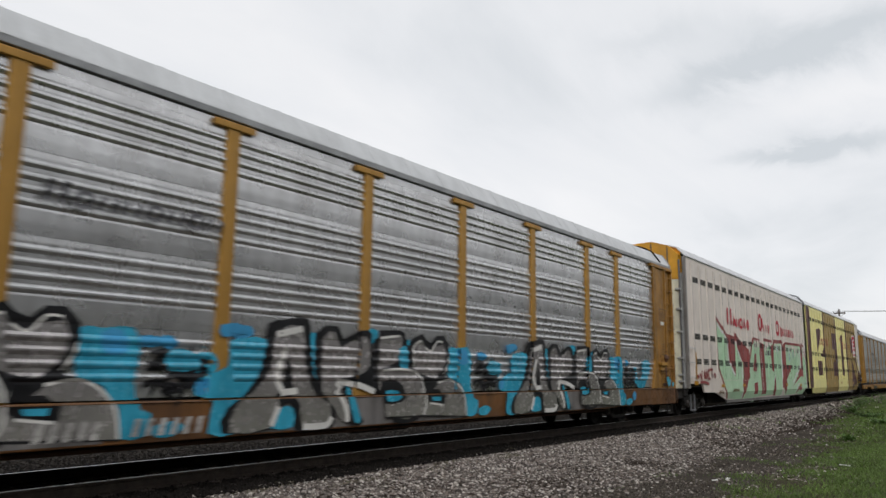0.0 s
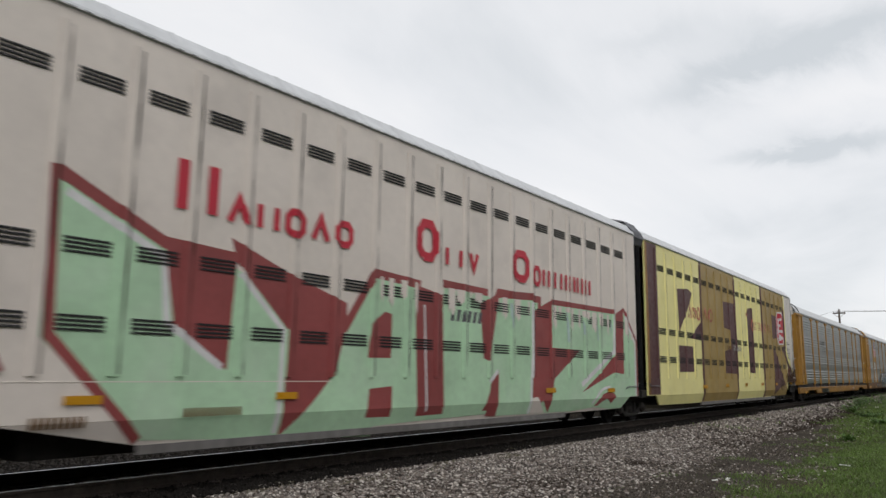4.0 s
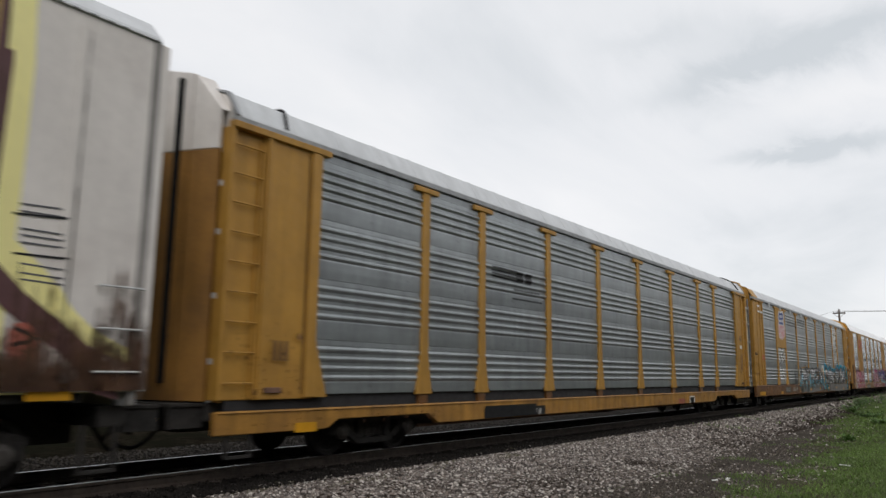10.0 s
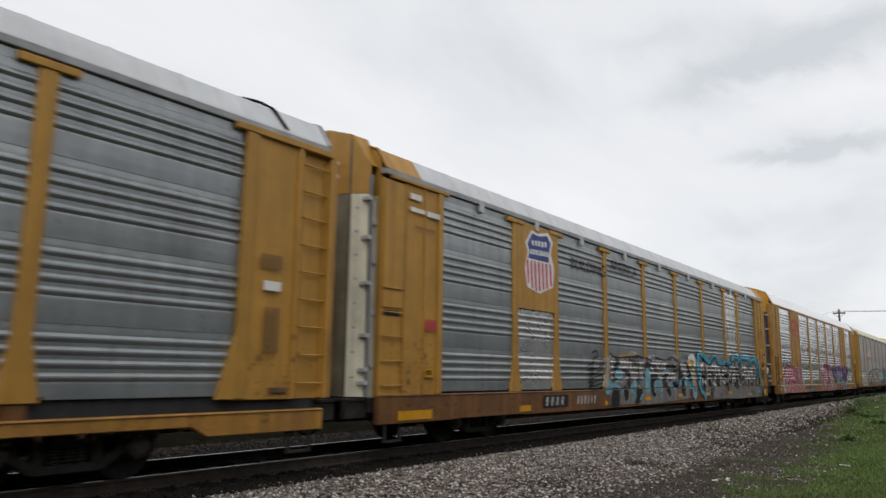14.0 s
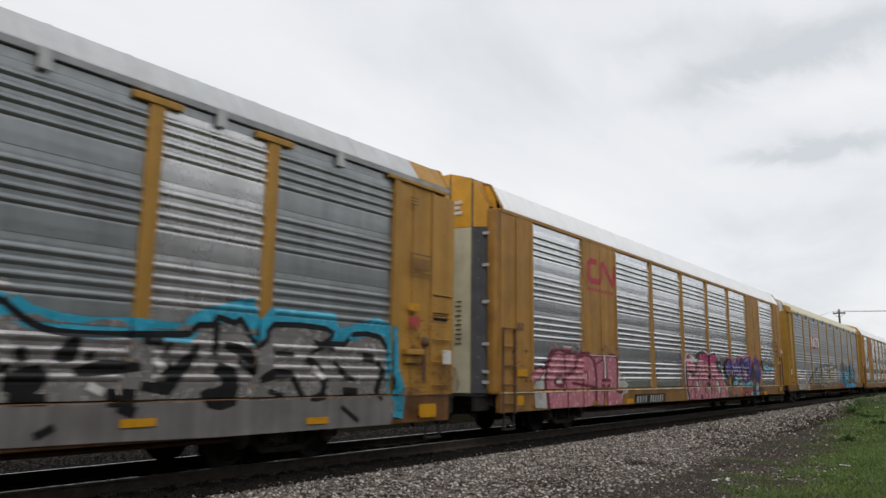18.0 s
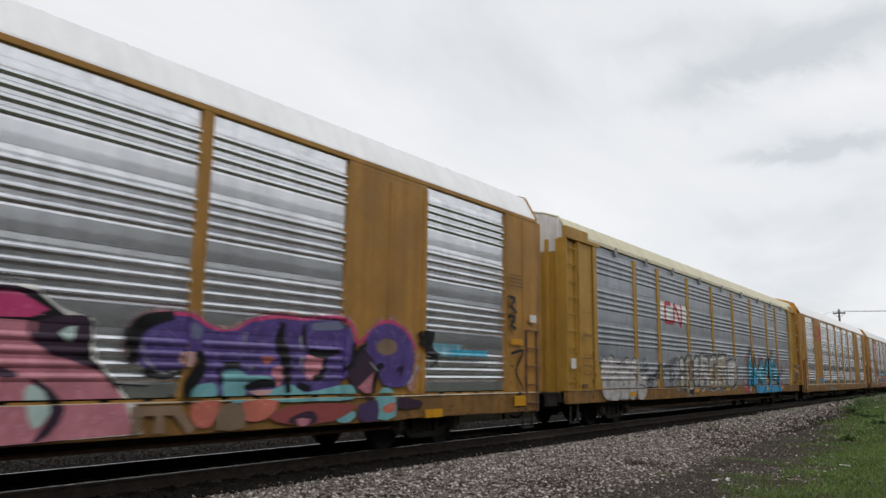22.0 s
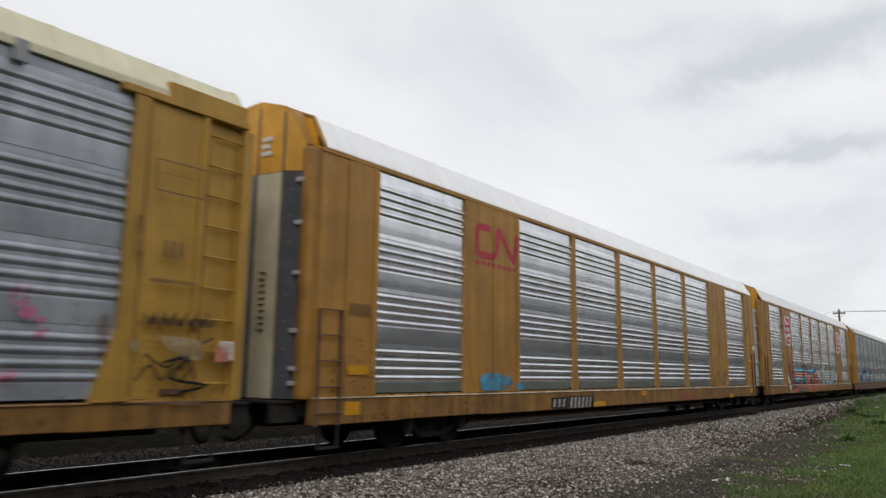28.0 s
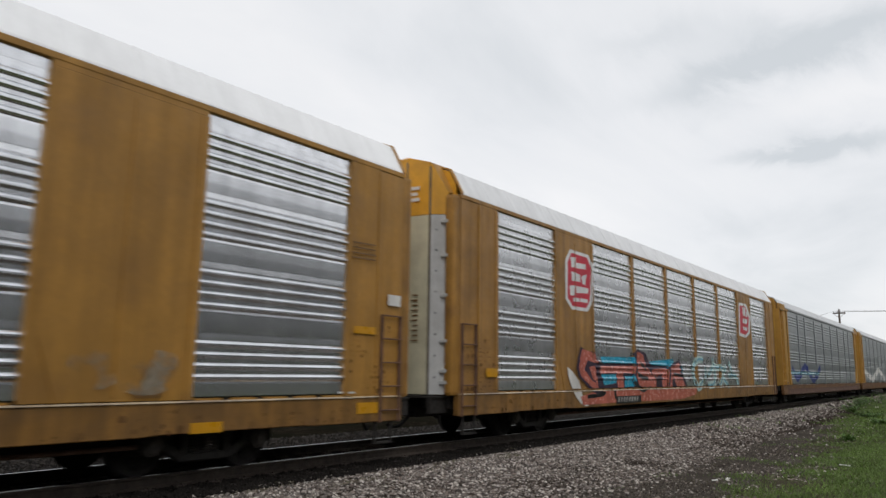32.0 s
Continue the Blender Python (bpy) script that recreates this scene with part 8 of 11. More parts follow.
p5.line("graffiti_stroke", CYAN_PALE, [(13.29, 0.71), (13.53, 0.96)], 0.08)
p5.rect("reflector", SAFETY, 11.98, 12.49, 0.65, 0.77)
p5.rect("reflector", SAFETY, 14.93, 15.38, 0.69, 0.8)
p5.rect("reflector", SAFETY, 9.13, 9.3, 0.59, 0.7)
p5.rect("reflector", SAFETY, 17.83, 18.33, 0.69, 0.82)
p5.poly("graffiti_fill", SILVER_MID, [(17.14, 1.61), (17.16, 1.88), (17.42, 2.24), (17.92, 2.02), (18.64, 1.84), (18.93, 1.96), (19.18, 2.33), (19.28, 2.34), (19.45, 2.11), (19.77, 1.92), (20.14, 1.89), (20.58, 2), (20.79, 1.88), (21.39, 1.9), (21.96, 2.28), (22.54, 2.31), (22.82, 1.9), (22.94, 2.17), (24.13, 2.24), (24.34, 1.99), (24.53, 2.09), (25.59, 2.14), (25.73, 1.37), (25.93, 0.93), (25.59, 0.47), (20.79, 0.56), (18.42, 0.58), (18.24, 0.77), (17.81, 0.8), (17.42, 0.96), (17.37, 1.14), (17.47, 1.47)])
p5.poly("overpaint", SILL_GREY, [(18.24, 0.77), (18.32, 0.98), (20.77, 0.97), (25.62, 0.97), (25.67, 0.44), (20.79, 0.54), (18.42, 0.57)])
p5.line("graffiti_cloud", CYAN, [(17.14, 1.61), (17.16, 1.88), (17.42, 2.24), (17.92, 2.02), (18.64, 1.84), (18.93, 1.96), (19.35, 2.07)], 0.25, smooth=1)
p5.line("graffiti_cloud", CYAN, [(19.35, 2.07), (19.57, 1.94), (19.88, 1.88), (20.27, 1.85), (20.76, 1.88), (21.55, 1.85), (21.67, 1.97), (21.88, 2.09), (22.53, 2.26), (22.68, 1.91), (22.85, 2.04), (22.97, 2.17), (24.16, 2.18), (24.3, 1.92), (24.69, 2.01), (25.25, 2.18), (25.62, 2.06), (25.69, 1.09), (25.89, 0.94), (25.83, 0.61)], 0.25, smooth=1)
p5.line("graffiti_cloud", CYAN, [(17.14, 1.61), (17.47, 1.49), (17.36, 1.18), (17.41, 0.93), (17.83, 0.74), (17.96, 0.6)], 0.24)
p5.line("graffiti_outline", BLACK, [(17.45, 2.13), (17.96, 1.93), (18.61, 1.78), (19.26, 2.11)], 0.1, smooth=2)
p5.line("graffiti_outline", BLACK, [(19.26, 2.11), (19.51, 1.92), (19.76, 1.81), (20.08, 1.78), (20.55, 1.79), (21.31, 1.83), (21.6, 1.85), (21.72, 1.97), (21.94, 1.98), (22.02, 2.09), (22.31, 2.03), (22.4, 2.09), (22.56, 1.9), (22.72, 1.74), (22.87, 1.84), (22.98, 2.05), (24.05, 2.05), (24.18, 1.91), (23.77, 1.66), (24.12, 1.82), (24.5, 1.82), (24.7, 1.99), (25.36, 1.97), (25.64, 1.57), (25.66, 1.09)], 0.085, smooth=2)
p5.line("graffiti_stroke", BLACK, [(20.11, 1.78), (20.05, 1.56), (19.88, 1.53)], 0.21, smooth=2, taper=True)
p5.line("graffiti_stroke", BLACK, [(19.49, 1.6), (19.56, 1.45)], 0.25, smooth=2, taper=True)
p5.line("graffiti_stroke", BLACK, [(19.36, 1.23), (19.64, 1.24), (19.77, 1.38)], 0.32, smooth=2, taper=True)
p5.line("graffiti_stroke", BLACK, [(19.44, 1.05), (19.84, 1.04)], 0.25, smooth=2, taper=True)
p5.line("graffiti_stroke", BLACK, [(20.12, 1.34), (20.45, 1.4), (20.91, 1.41)], 0.18, smooth=2, taper=True)
p5.line("graffiti_stroke", BLACK, [(20.52, 1.05), (20.87, 1.04)], 0.42, smooth=2, taper=True)
p5.line("graffiti_stroke", BLACK, [(20.67, 0.95), (20.89, 0.86)], 0.28, smooth=2, taper=True)
p5.line("graffiti_stroke", BLACK, [(20.93, 1.19), (21.32, 1.15), (21.39, 1.31), (21.58, 1.49), (21.74, 1.7)], 0.21, smooth=2, taper=True)
p5.line("graffiti_stroke", BLACK, [(21.32, 1.73), (21.25, 1.57)], 0.16, smooth=2, taper=True)
p5.line("graffiti_stroke", BLACK, [(22.02, 2.03), (22.0, 1.57)], 0.21, smooth=2, taper=True)
p5.line("graffiti_stroke", BLACK, [(22.14, 1.73), (22.58, 1.59), (22.65, 1.32)], 0.18, smooth=2, taper=True)
p5.line("graffiti_stroke", BLACK, [(22.02, 1.42), (22.26, 1.31), (22.24, 1.05), (21.97, 1.02), (21.87, 1.13)], 0.32, smooth=2, taper=True)
p5.line("graffiti_stroke", BLACK, [(22.76, 1.24), (23.01, 1.34), (23.44, 1.34)], 0.16, smooth=2, taper=True)
p5.line("graffiti_stroke", BLACK, [(23.39, 1.32), (23.63, 0.99)], 0.18, smooth=2, taper=True)
p5.line("graffiti_stroke", BLACK, [(23.04, 1.64), (23.42, 1.63)], 0.13, smooth=2, taper=True)
p5.line("graffiti_stroke", BLACK, [(23.65, 1.57), (23.9, 1.45), (24.1, 1.11)], 0.14, smooth=2, taper=True)
p5.line("graffiti_stroke", BLACK, [(24.26, 1.54), (24.53, 1.32), (24.73, 1.26)], 0.1, smooth=2, taper=True)
p5.line("graffiti_stroke", BLACK, [(24.09, 1.28), (24.02, 1.02), (23.75, 0.98)], 0.13, smooth=2, taper=True)
p5.line("graffiti_stroke", BLACK, [(24.92, 1.63), (25.2, 1.6)], 0.28, smooth=2, taper=True)
p5.line("graffiti_stroke", BLACK, [(24.48, 1.08), (24.83, 1.06)], 0.25, smooth=2, taper=True)
p5.line("graffiti_stroke", BLACK, [(25.27, 1.56), (25.43, 1.38), (25.29, 1.09), (25.4, 0.92)], 0.13, smooth=2, taper=True)
p5.line("graffiti_stroke", BLACK, [(24.42, 0.84), (24.83, 0.6)], 0.14, smooth=2, taper=True)
p5.line("graffiti_stroke", BLACK, [(19.73, 0.65), (19.93, 0.75)], 0.18, smooth=2, taper=True)
p5.line("graffiti_stroke", BLACK, [(20.92, 1.75), (21.22, 1.75)], 0.25, smooth=2, taper=True)
p5.line("graffiti_stroke", BLACK, [(20.24, 1.5), (20.33, 1.56)], 0.18, smooth=2, taper=True)
p5.line("graffiti_stroke", BLACK, [(22.92, 1.1), (23.24, 1.03)], 0.14, smooth=2, taper=True)
p5.line("graffiti_stroke", BLACK, [(22.39, 1.51), (22.59, 1.39)], 0.14, smooth=2, taper=True)
p5.line("graffiti_stroke", BLACK, [(23.82, 1.84), (24.25, 1.72)], 0.14, smooth=2, taper=True)
p5.line("graffiti_stroke", BLACK, [(21.34, 1.49), (21.23, 1.31)], 0.14, smooth=2, taper=True)
p5.line("graffiti_stroke", BLACK, [(19.39, 1.42), (19.34, 1.33)], 0.18, smooth=2, taper=True)
p5.line("graffiti_outline", BLACK, [(17.29, 1.61), (17.72, 1.44), (17.52, 1.34)], 0.08)
p5.line("graffiti_outline", BLACK, [(17.48, 0.95), (17.82, 0.87)], 0.07)
p5.poly("graffiti_stroke", BLACK, [(17.84, 1.6), (17.97, 1.55), (18.02, 1.31), (17.9, 1.28), (17.74, 1.19), (17.76, 1.38), (17.89, 1.41)], smooth=2)
p5.poly("graffiti_stroke", BLACK, [(18.23, 1.57), (18.59, 1.6), (18.55, 1.49), (18.24, 1.47)], smooth=2)
p5.poly("graffiti_stroke", BLACK, [(18.33, 1.29), (18.57, 1.29), (18.77, 1.13), (18.96, 0.88), (18.89, 0.84), (18.71, 0.99), (18.64, 0.92), (18.74, 0.62), (18.52, 0.57), (18.53, 0.99), (18.35, 1.02)], smooth=2)
p5.poly("graffiti_stroke", BLACK, [(18.77, 1.57), (19.08, 1.54), (19.13, 1.32), (18.91, 1.22), (18.83, 1.35)], smooth=2)
p5.poly("graffiti_stroke", BLACK, [(17.7, 1.07), (17.84, 1.09), (17.93, 0.96), (17.77, 0.91)], smooth=2)
p5.line("graffiti_stroke", BLACK, [(19.12, 1.73), (19.28, 1.43)], 0.12, smooth=3, taper=True)
p5.line("graffiti_stroke", BLACK, [(18.19, 1.42), (18.61, 1.39), (18.75, 1.26)], 0.06, smooth=3, taper=True)
p5.line("graffiti_highlight", PLACARD, [(17.43, 1.74), (17.85, 1.81)], 0.1)
p5.line("graffiti_highlight", PLACARD, [(17.6, 1.26), (17.91, 1.14)], 0.1)
p5.line("graffiti_highlight", PLACARD, [(19.03, 1.13), (19.27, 1.03)], 0.1)
p5.line("graffiti_highlight", PLACARD, [(20.29, 1.2), (20.48, 1.11)], 0.1)
p5.line("graffiti_highlight", PLACARD, [(21.1, 1.54), (21.24, 1.37)], 0.1)
p5.line("graffiti_highlight", PLACARD, [(23.79, 1.44), (24.04, 1.28)], 0.1)
p5.poly("graffiti_stroke", BLACK, [(16.32, 1.46), (16.4, 1.47), (16.51, 1.23), (16.71, 0.98), (16.69, 0.79), (16.56, 0.86), (16.39, 1.03)], smooth=2)
p5.poly("graffiti_stroke", BLACK, [(16.14, 1.75), (16.31, 1.71), (16.27, 1.64), (16.15, 1.65)], smooth=2)
p5.line("graffiti_cloud", CYAN_PALE, [(16.21, 1.18), (16.3, 1.01), (16.43, 0.89), (16.65, 0.7), (16.83, 0.87)], 0.22, smooth=3)
p5.line("graffiti_cloud", CYAN_PALE, [(16.48, 1.54), (16.59, 1.26), (16.71, 1.1), (16.8, 0.95)], 0.3, smooth=3)
p5.line("graffiti_cloud", CYAN_PALE, [(16.29, 1.68), (16.38, 1.74), (16.5, 1.84)], 0.12, smooth=3)
p5.line("graffiti_cloud", PLACARD, [(16.12, 1.97), (16.27, 1.91), (16.43, 1.98), (16.66, 1.99), (16.8, 1.9), (16.71, 1.77)], 0.3, smooth=3)
p5.line("graffiti_stroke", SAFETY, [(16.13, 1.85), (16.28, 1.76)], 0.25)
p5.line("graffiti_stroke", SAFETY, [(16.39, 1.88), (16.68, 1.83), (16.6, 1.57), (16.72, 1.33), (16.93, 1.05)], 0.16, smooth=3)
p5.line("graffiti_stroke", WINE, [(16.24, 0.89), (16.33, 0.74)], 0.3)
p5.rect("reflector", SAFETY, 17.82, 18.29, 0.69, 0.8)
p5.rect("reflector", SAFETY, 20.69, 21.17, 0.7, 0.8)
p5.rect("reflector", SAFETY, 23.67, 24.13, 0.6, 0.7)
p5.frame_line("stencil", STENCIL, 26.05, 26.66, 3.17, 3.52, 0.03)
p5.bars("stencil", STENCIL, 26.12, 26.6, 3.23, 3.45, 6, 0.4)
p5.rect("notice", SAFETY, 26.02, 26.31, 2.48, 2.62)
p5.bars("stencil", RED_DULL, 26.02, 26.35, 2.19, 2.38, 6, 0.3)
p5.line("graffiti_stroke", CYAN, [(25.6, 1.92), (25.68, 1.45), (25.86, 1.1), (25.88, 0.75)], 0.16, smooth=3)
p5.rect("reflector", SAFETY, 26.43, 26.91, 0.59, 0.78)
p5.rect("notice", PLACARD, 27.05, 27.32, 1.55, 1.81)
p5.line("stencil", STENCIL, [(25.99, 4.55), (26.21, 4.55)], 0.025)
p5.line("stencil", STENCIL, [(25.99, 4.49), (26.22, 4.49)], 0.025)
p5.line("stencil", STENCIL, [(26, 4.43), (26.23, 4.43)], 0.025)

# ochre car with pink letters
p6.line("emblem", RED_DULL, [(4.98, 4.40), (4.57, 4.38), (4.44, 4.29), (4.45, 3.94), (4.57, 3.86), (5.10, 3.87), (5.24, 3.98), (5.26, 4.34), (5.39, 4.39), (5.98, 3.88), (6.08, 3.94), (6.13, 4.41)], 0.16)
p6.bars("emblem_line", RED_DULL, 4.38, 6.08, 3.59, 3.67, 8, 0.3)
p6.bars("stencil", STENCIL, 0.68, 1.01, 2.33, 2.51, 4, 0.35)
p6.rect("notice", SAFETY, 0.69, 1.13, 1.33, 1.49)
p6.rect("reflector", SAFETY, 0.7, 0.99, 0.71, 0.91)
p6.poly("graffiti_cloud", SILVER_PALE, [(1.46, 1.02), (1.72, 1.33), (2.08, 1.53), (2.13, 0.6), (1.54, 0.63)])
p6.poly("graffiti_cloud", SILVER_PALE, [(6.11, 1.57), (7.02, 1.12), (6.84, 0.9), (6.53, 0.85), (6.41, 0.6), (6.16, 0.61)])
p6.poly("graffiti_fill", PINK, [(1.3, 1.36), (1.79, 1.53), (1.96, 1.43), (1.69, 1.25), (1.36, 1.21)], smooth=2)
p6.line("graffiti_outline", WINE, [(1.3, 1.36), (1.79, 1.54), (1.96, 1.43), (1.69, 1.24)], 0.05, smooth=3)
p6.poly("graffiti_cloud", PINK_HAZE, [(2.35, 2.01), (2.49, 2.15), (2.75, 2.03), (2.66, 1.9)], smooth=3)
p6.poly("graffiti_cloud", PINK_HAZE, [(3.6, 1.99), (3.83, 2.15), (4.09, 1.97)], smooth=3)
p6.poly("graffiti_cloud", PINK_HAZE, [(4.99, 1.97), (5.35, 2.2), (5.68, 2)], smooth=3)
p6.poly("graffiti_cloud", PINK_HAZE, [(6.09, 2.08), (6.34, 2.21), (6.44, 1.87)], smooth=3)
p6.poly("graffiti_fill", PINK, [(2.15, 0.6), (2.04, 1.37), (2.14, 1.66), (2.41, 1.88), (2.81, 1.95), (2.98, 1.91), (3.72, 1.91), (3.97, 1.9), (4.36, 1.89), (4.5, 1.91), (6.18, 1.9), (6.14, 0.97), (6.4, 0.91), (6.46, 0.6), (5.52, 0.58), (4.79, 0.62), (4.07, 0.58), (3.19, 0.6)])
p6.rect("graffiti_fill", PINK, 2.95, 3.43, 1.98, 2.07)
p6.line("graffiti_outline", WINE, [(2.15, 0.6), (2.06, 1.29), (2.19, 1.66), (2.46, 1.89), (2.87, 1.93), (3.12, 1.88)], 0.14, smooth=2)
p6.line("graffiti_outline", WINE, [(3.02, 1.87), (3.07, 1.42), (2.99, 1.11), (2.58, 1.16), (2.56, 1.24), (2.64, 1.31), (2.87, 1.32), (2.98, 1.2)], 0.1, smooth=2)
p6.line("graffiti_outline", WINE, [(3.12, 1.2), (3.14, 0.54)], 0.08, smooth=2)
p6.line("graffiti_outline", WINE, [(3.02, 1.88), (3.72, 1.91)], 0.06, smooth=2)
p6.line("graffiti_outline", WINE, [(2.94, 1.97), (3.43, 1.97)], 0.05, smooth=2)
p6.line("graffiti_outline", WINE, [(3.16, 1.38), (3.52, 1.48), (3.65, 1.64), (3.73, 1.81), (4.1, 1.9), (4.4, 1.89), (4.65, 1.7), (4.76, 1.29), (4.74, 0.89), (4.79, 0.62)], 0.13, smooth=2)
p6.line("graffiti_outline", WINE, [(3.43, 1.18), (4.03, 1.13), (4.69, 1.07)], 0.07, smooth=2)
p6.line("graffiti_outline", WINE, [(4.02, 1.13), (4.01, 0.59)], 0.07, smooth=2)
p6.line("graffiti_outline", WINE, [(4.1, 1.44), (4.23, 1.44), (4.22, 1.1), (4.09, 1.13), (4.05, 1.29)], 0.06, smooth=2)
p6.line("graffiti_outline", WINE, [(4.67, 1.84), (5.25, 1.88), (5.25, 1.27)], 0.08, smooth=2)
p6.line("graffiti_outline", WINE, [(4.69, 1.65), (5.22, 1.79)], 0.05, smooth=2)
p6.line("graffiti_outline", WINE, [(5.45, 1.88), (6.14, 1.88), (6.1, 0.97), (6.53, 0.96)], 0.1, smooth=2)
p6.line("graffiti_outline", WINE, [(5.38, 1.87), (5.4, 1.27)], 0.08, smooth=2)
p6.line("graffiti_outline", WINE, [(5.07, 1.24), (5.65, 1.24)], 0.07, smooth=2)
p6.line("graffiti_outline", WINE, [(5.08, 1.09), (5.26, 1.08), (5.25, 0.6)], 0.08, smooth=2)
p6.line("graffiti_outline", WINE, [(5.66, 1.11), (5.45, 1.06), (5.44, 0.59)], 0.08, smooth=2)
p6.poly("graffiti_highlight", PLACARD, [(2.6, 1.26), (2.86, 1.28), (2.88, 1.18), (2.62, 1.17)])
p6.poly("graffiti_highlight", PLACARD, [(4.06, 1.39), (4.17, 1.41), (4.15, 1.2)])
p6.poly("graffiti_highlight", PLACARD, [(5.28, 1.9), (5.37, 1.91), (5.37, 1.3), (5.28, 1.3)])
p6.poly("graffiti_highlight", PLACARD, [(2.95, 2.07), (3.43, 2.07), (3.43, 2.04), (2.95, 2.05)])
p6.poly("graffiti_highlight", PLACARD, [(4.42, 1.9), (6.14, 1.91), (6.14, 1.89), (4.42, 1.88)])
p6.poly("body_patch", YELLOW_B, [(4.48, 0.62), (4.57, 0.74), (4.78, 0.7), (4.77, 0.62)])
p6.poly("body_patch", YELLOW_B, [(5.25, 0.59), (5.28, 0.79), (5.39, 0.78), (5.44, 0.58)])
p6.rect("number_board", BLACK, 7.38, 9.86, 0.49, 0.84)
p6.bars("lettering", CHALK, 7.51, 8.37, 0.59, 0.79, 4, 0.5)
p6.bars("lettering", CHALK, 8.57, 9.74, 0.59, 0.8, 6, 0.5)
p6.rect("reflector", SAFETY, 6.76, 7.25, 0.59, 0.73)
p6.poly("graffiti_outline", PLACARD, [(12.03, 0.61), (11.88, 1.16), (11.83, 1.6), (11.87, 1.89), (12.1, 2.06), (12.4, 2.17), (12.53, 2.02), (12.66, 1.9), (12.81, 2.13), (13.03, 2.02), (13.12, 1.96), (13.41, 2.19), (13.73, 2.3), (14.23, 2.32), (14.55, 2.19), (14.98, 2.24), (15.56, 2.29), (15.88, 2.06), (16.27, 1.96), (16.35, 1.52), (16.63, 1.2), (16.87, 0.96), (16.99, 0.61), (14.63, 0.58)])
p6.poly("graffiti_outline", BLACK, [(12.18, 0.61), (12.01, 0.93), (11.93, 1.45), (11.94, 1.81), (12.14, 2.04), (12.44, 2.15), (12.66, 1.87), (12.79, 1.83), (12.88, 1.94), (13.06, 1.86), (13.2, 2.06), (13.55, 2.25), (13.83, 2.28), (14.23, 2.27), (14.65, 2.16), (15.27, 2.26), (15.69, 2.16), (15.95, 1.98), (16.24, 1.97), (16.28, 1.52), (16.63, 1.2), (16.85, 0.64), (15.17, 0.55)])
p6.poly("graffiti_fill", PINK, [(12.27, 0.61), (12.15, 0.95), (12.07, 1.45), (12.08, 1.81), (12.5, 1.88), (12.71, 1.79), (12.95, 1.82), (13.13, 1.74), (13.43, 1.85), (14.67, 1.93), (15.7, 1.97), (15.62, 1.74), (15.96, 1.51), (16.35, 1.4), (16.7, 1.08), (16.88, 0.62), (15.17, 0.58), (13.65, 0.57)])
p6.poly("graffiti_fill", HOT_PINK, [(12.06, 1.8), (12.1, 1.99), (12.4, 2.14), (12.6, 1.88), (12.79, 1.81)])
p6.poly("graffiti_fill", HOT_PINK, [(12.87, 1.82), (12.91, 1.88), (13.06, 1.83)])
p6.poly("graffiti_fill", HOT_PINK, [(13.48, 1.86), (13.6, 2.12), (13.83, 2.22), (14.23, 2.24), (14.66, 2.14), (14.24, 2.05), (14.17, 1.89)])
p6.poly("graffiti_fill", HOT_PINK, [(14.25, 1.87), (14.34, 2.09), (14.65, 2.15), (15.39, 2.22), (15.76, 2.03), (15.58, 1.93)])
p6.poly("graffiti_cloud", PLACARD, [(12.44, 2.14), (12.7, 1.93), (12.76, 2.13), (12.87, 2.07), (13.06, 1.89), (12.9, 1.94), (12.87, 1.85), (12.7, 1.86)])
p6.poly("graffiti_stroke", PLUM, [(12.36, 1.67), (12.48, 1.58), (12.72, 1.57), (13.02, 1.47), (12.86, 1.37), (12.57, 1.4), (12.37, 1.52)], smooth=2)
p6.poly("graffiti_stroke", PLUM, [(13.13, 1.74), (13.36, 1.92), (13.47, 2.07), (13.24, 2.03), (13.14, 1.98), (13.41, 2.19), (13.69, 2.23), (13.61, 2.06), (13.43, 1.87), (13.26, 1.72), (13, 1.48)], smooth=2)
p6.poly("graffiti_stroke", PLUM, [(12.75, 1.15), (12.9, 1.37), (12.83, 1.15), (12.64, 1.03), (12.52, 1.03)], smooth=2)
p6.poly("graffiti_stroke", PLUM, [(13.73, 1.65), (13.86, 1.72), (13.83, 1.55)], smooth=2)
p6.poly("graffiti_stroke", PLUM, [(14.2, 1.87), (14.29, 2.12), (14.55, 2.17), (14.3, 1.98), (14.31, 1.7), (14.37, 1.52), (14.27, 1.49)], smooth=2)
p6.poly("graffiti_stroke", PLUM, [(13.5, 1.48), (13.78, 1.55), (13.47, 1.38), (13.4, 1.02), (13.22, 1.02), (13.29, 1.28)], smooth=2)
p6.poly("graffiti_stroke", PLUM, [(13.81, 1.38), (14.03, 1.42), (13.89, 1.35), (13.9, 1.14), (14.11, 0.87), (14.31, 0.76), (14.06, 0.8), (13.86, 1.01)], smooth=2)
p6.poly("graffiti_stroke", PLUM, [(14.29, 1.16), (14.6, 1.14), (14.82, 0.96), (14.83, 0.74), (14.67, 0.75), (14.61, 1), (14.35, 1.07)], smooth=2)
p6.poly("graffiti_stroke", PLUM, [(14.54, 1.39), (14.75, 1.42), (14.81, 1.3), (14.54, 1.31)], smooth=2)
p6.poly("graffiti_stroke", PLUM, [(15.13, 1.43), (15.48, 1.34), (15.43, 1.28), (15.19, 1.32)], smooth=2)
p6.poly("graffiti_stroke", PLUM, [(15.61, 1.28), (15.85, 1.17), (16.02, 0.93), (15.87, 0.67), (15.69, 0.6), (15.86, 0.86), (15.79, 1.09)], smooth=2)
p6.poly("graffiti_stroke", PLUM, [(13.59, 0.79), (13.77, 0.6), (13.47, 0.6)], smooth=2)
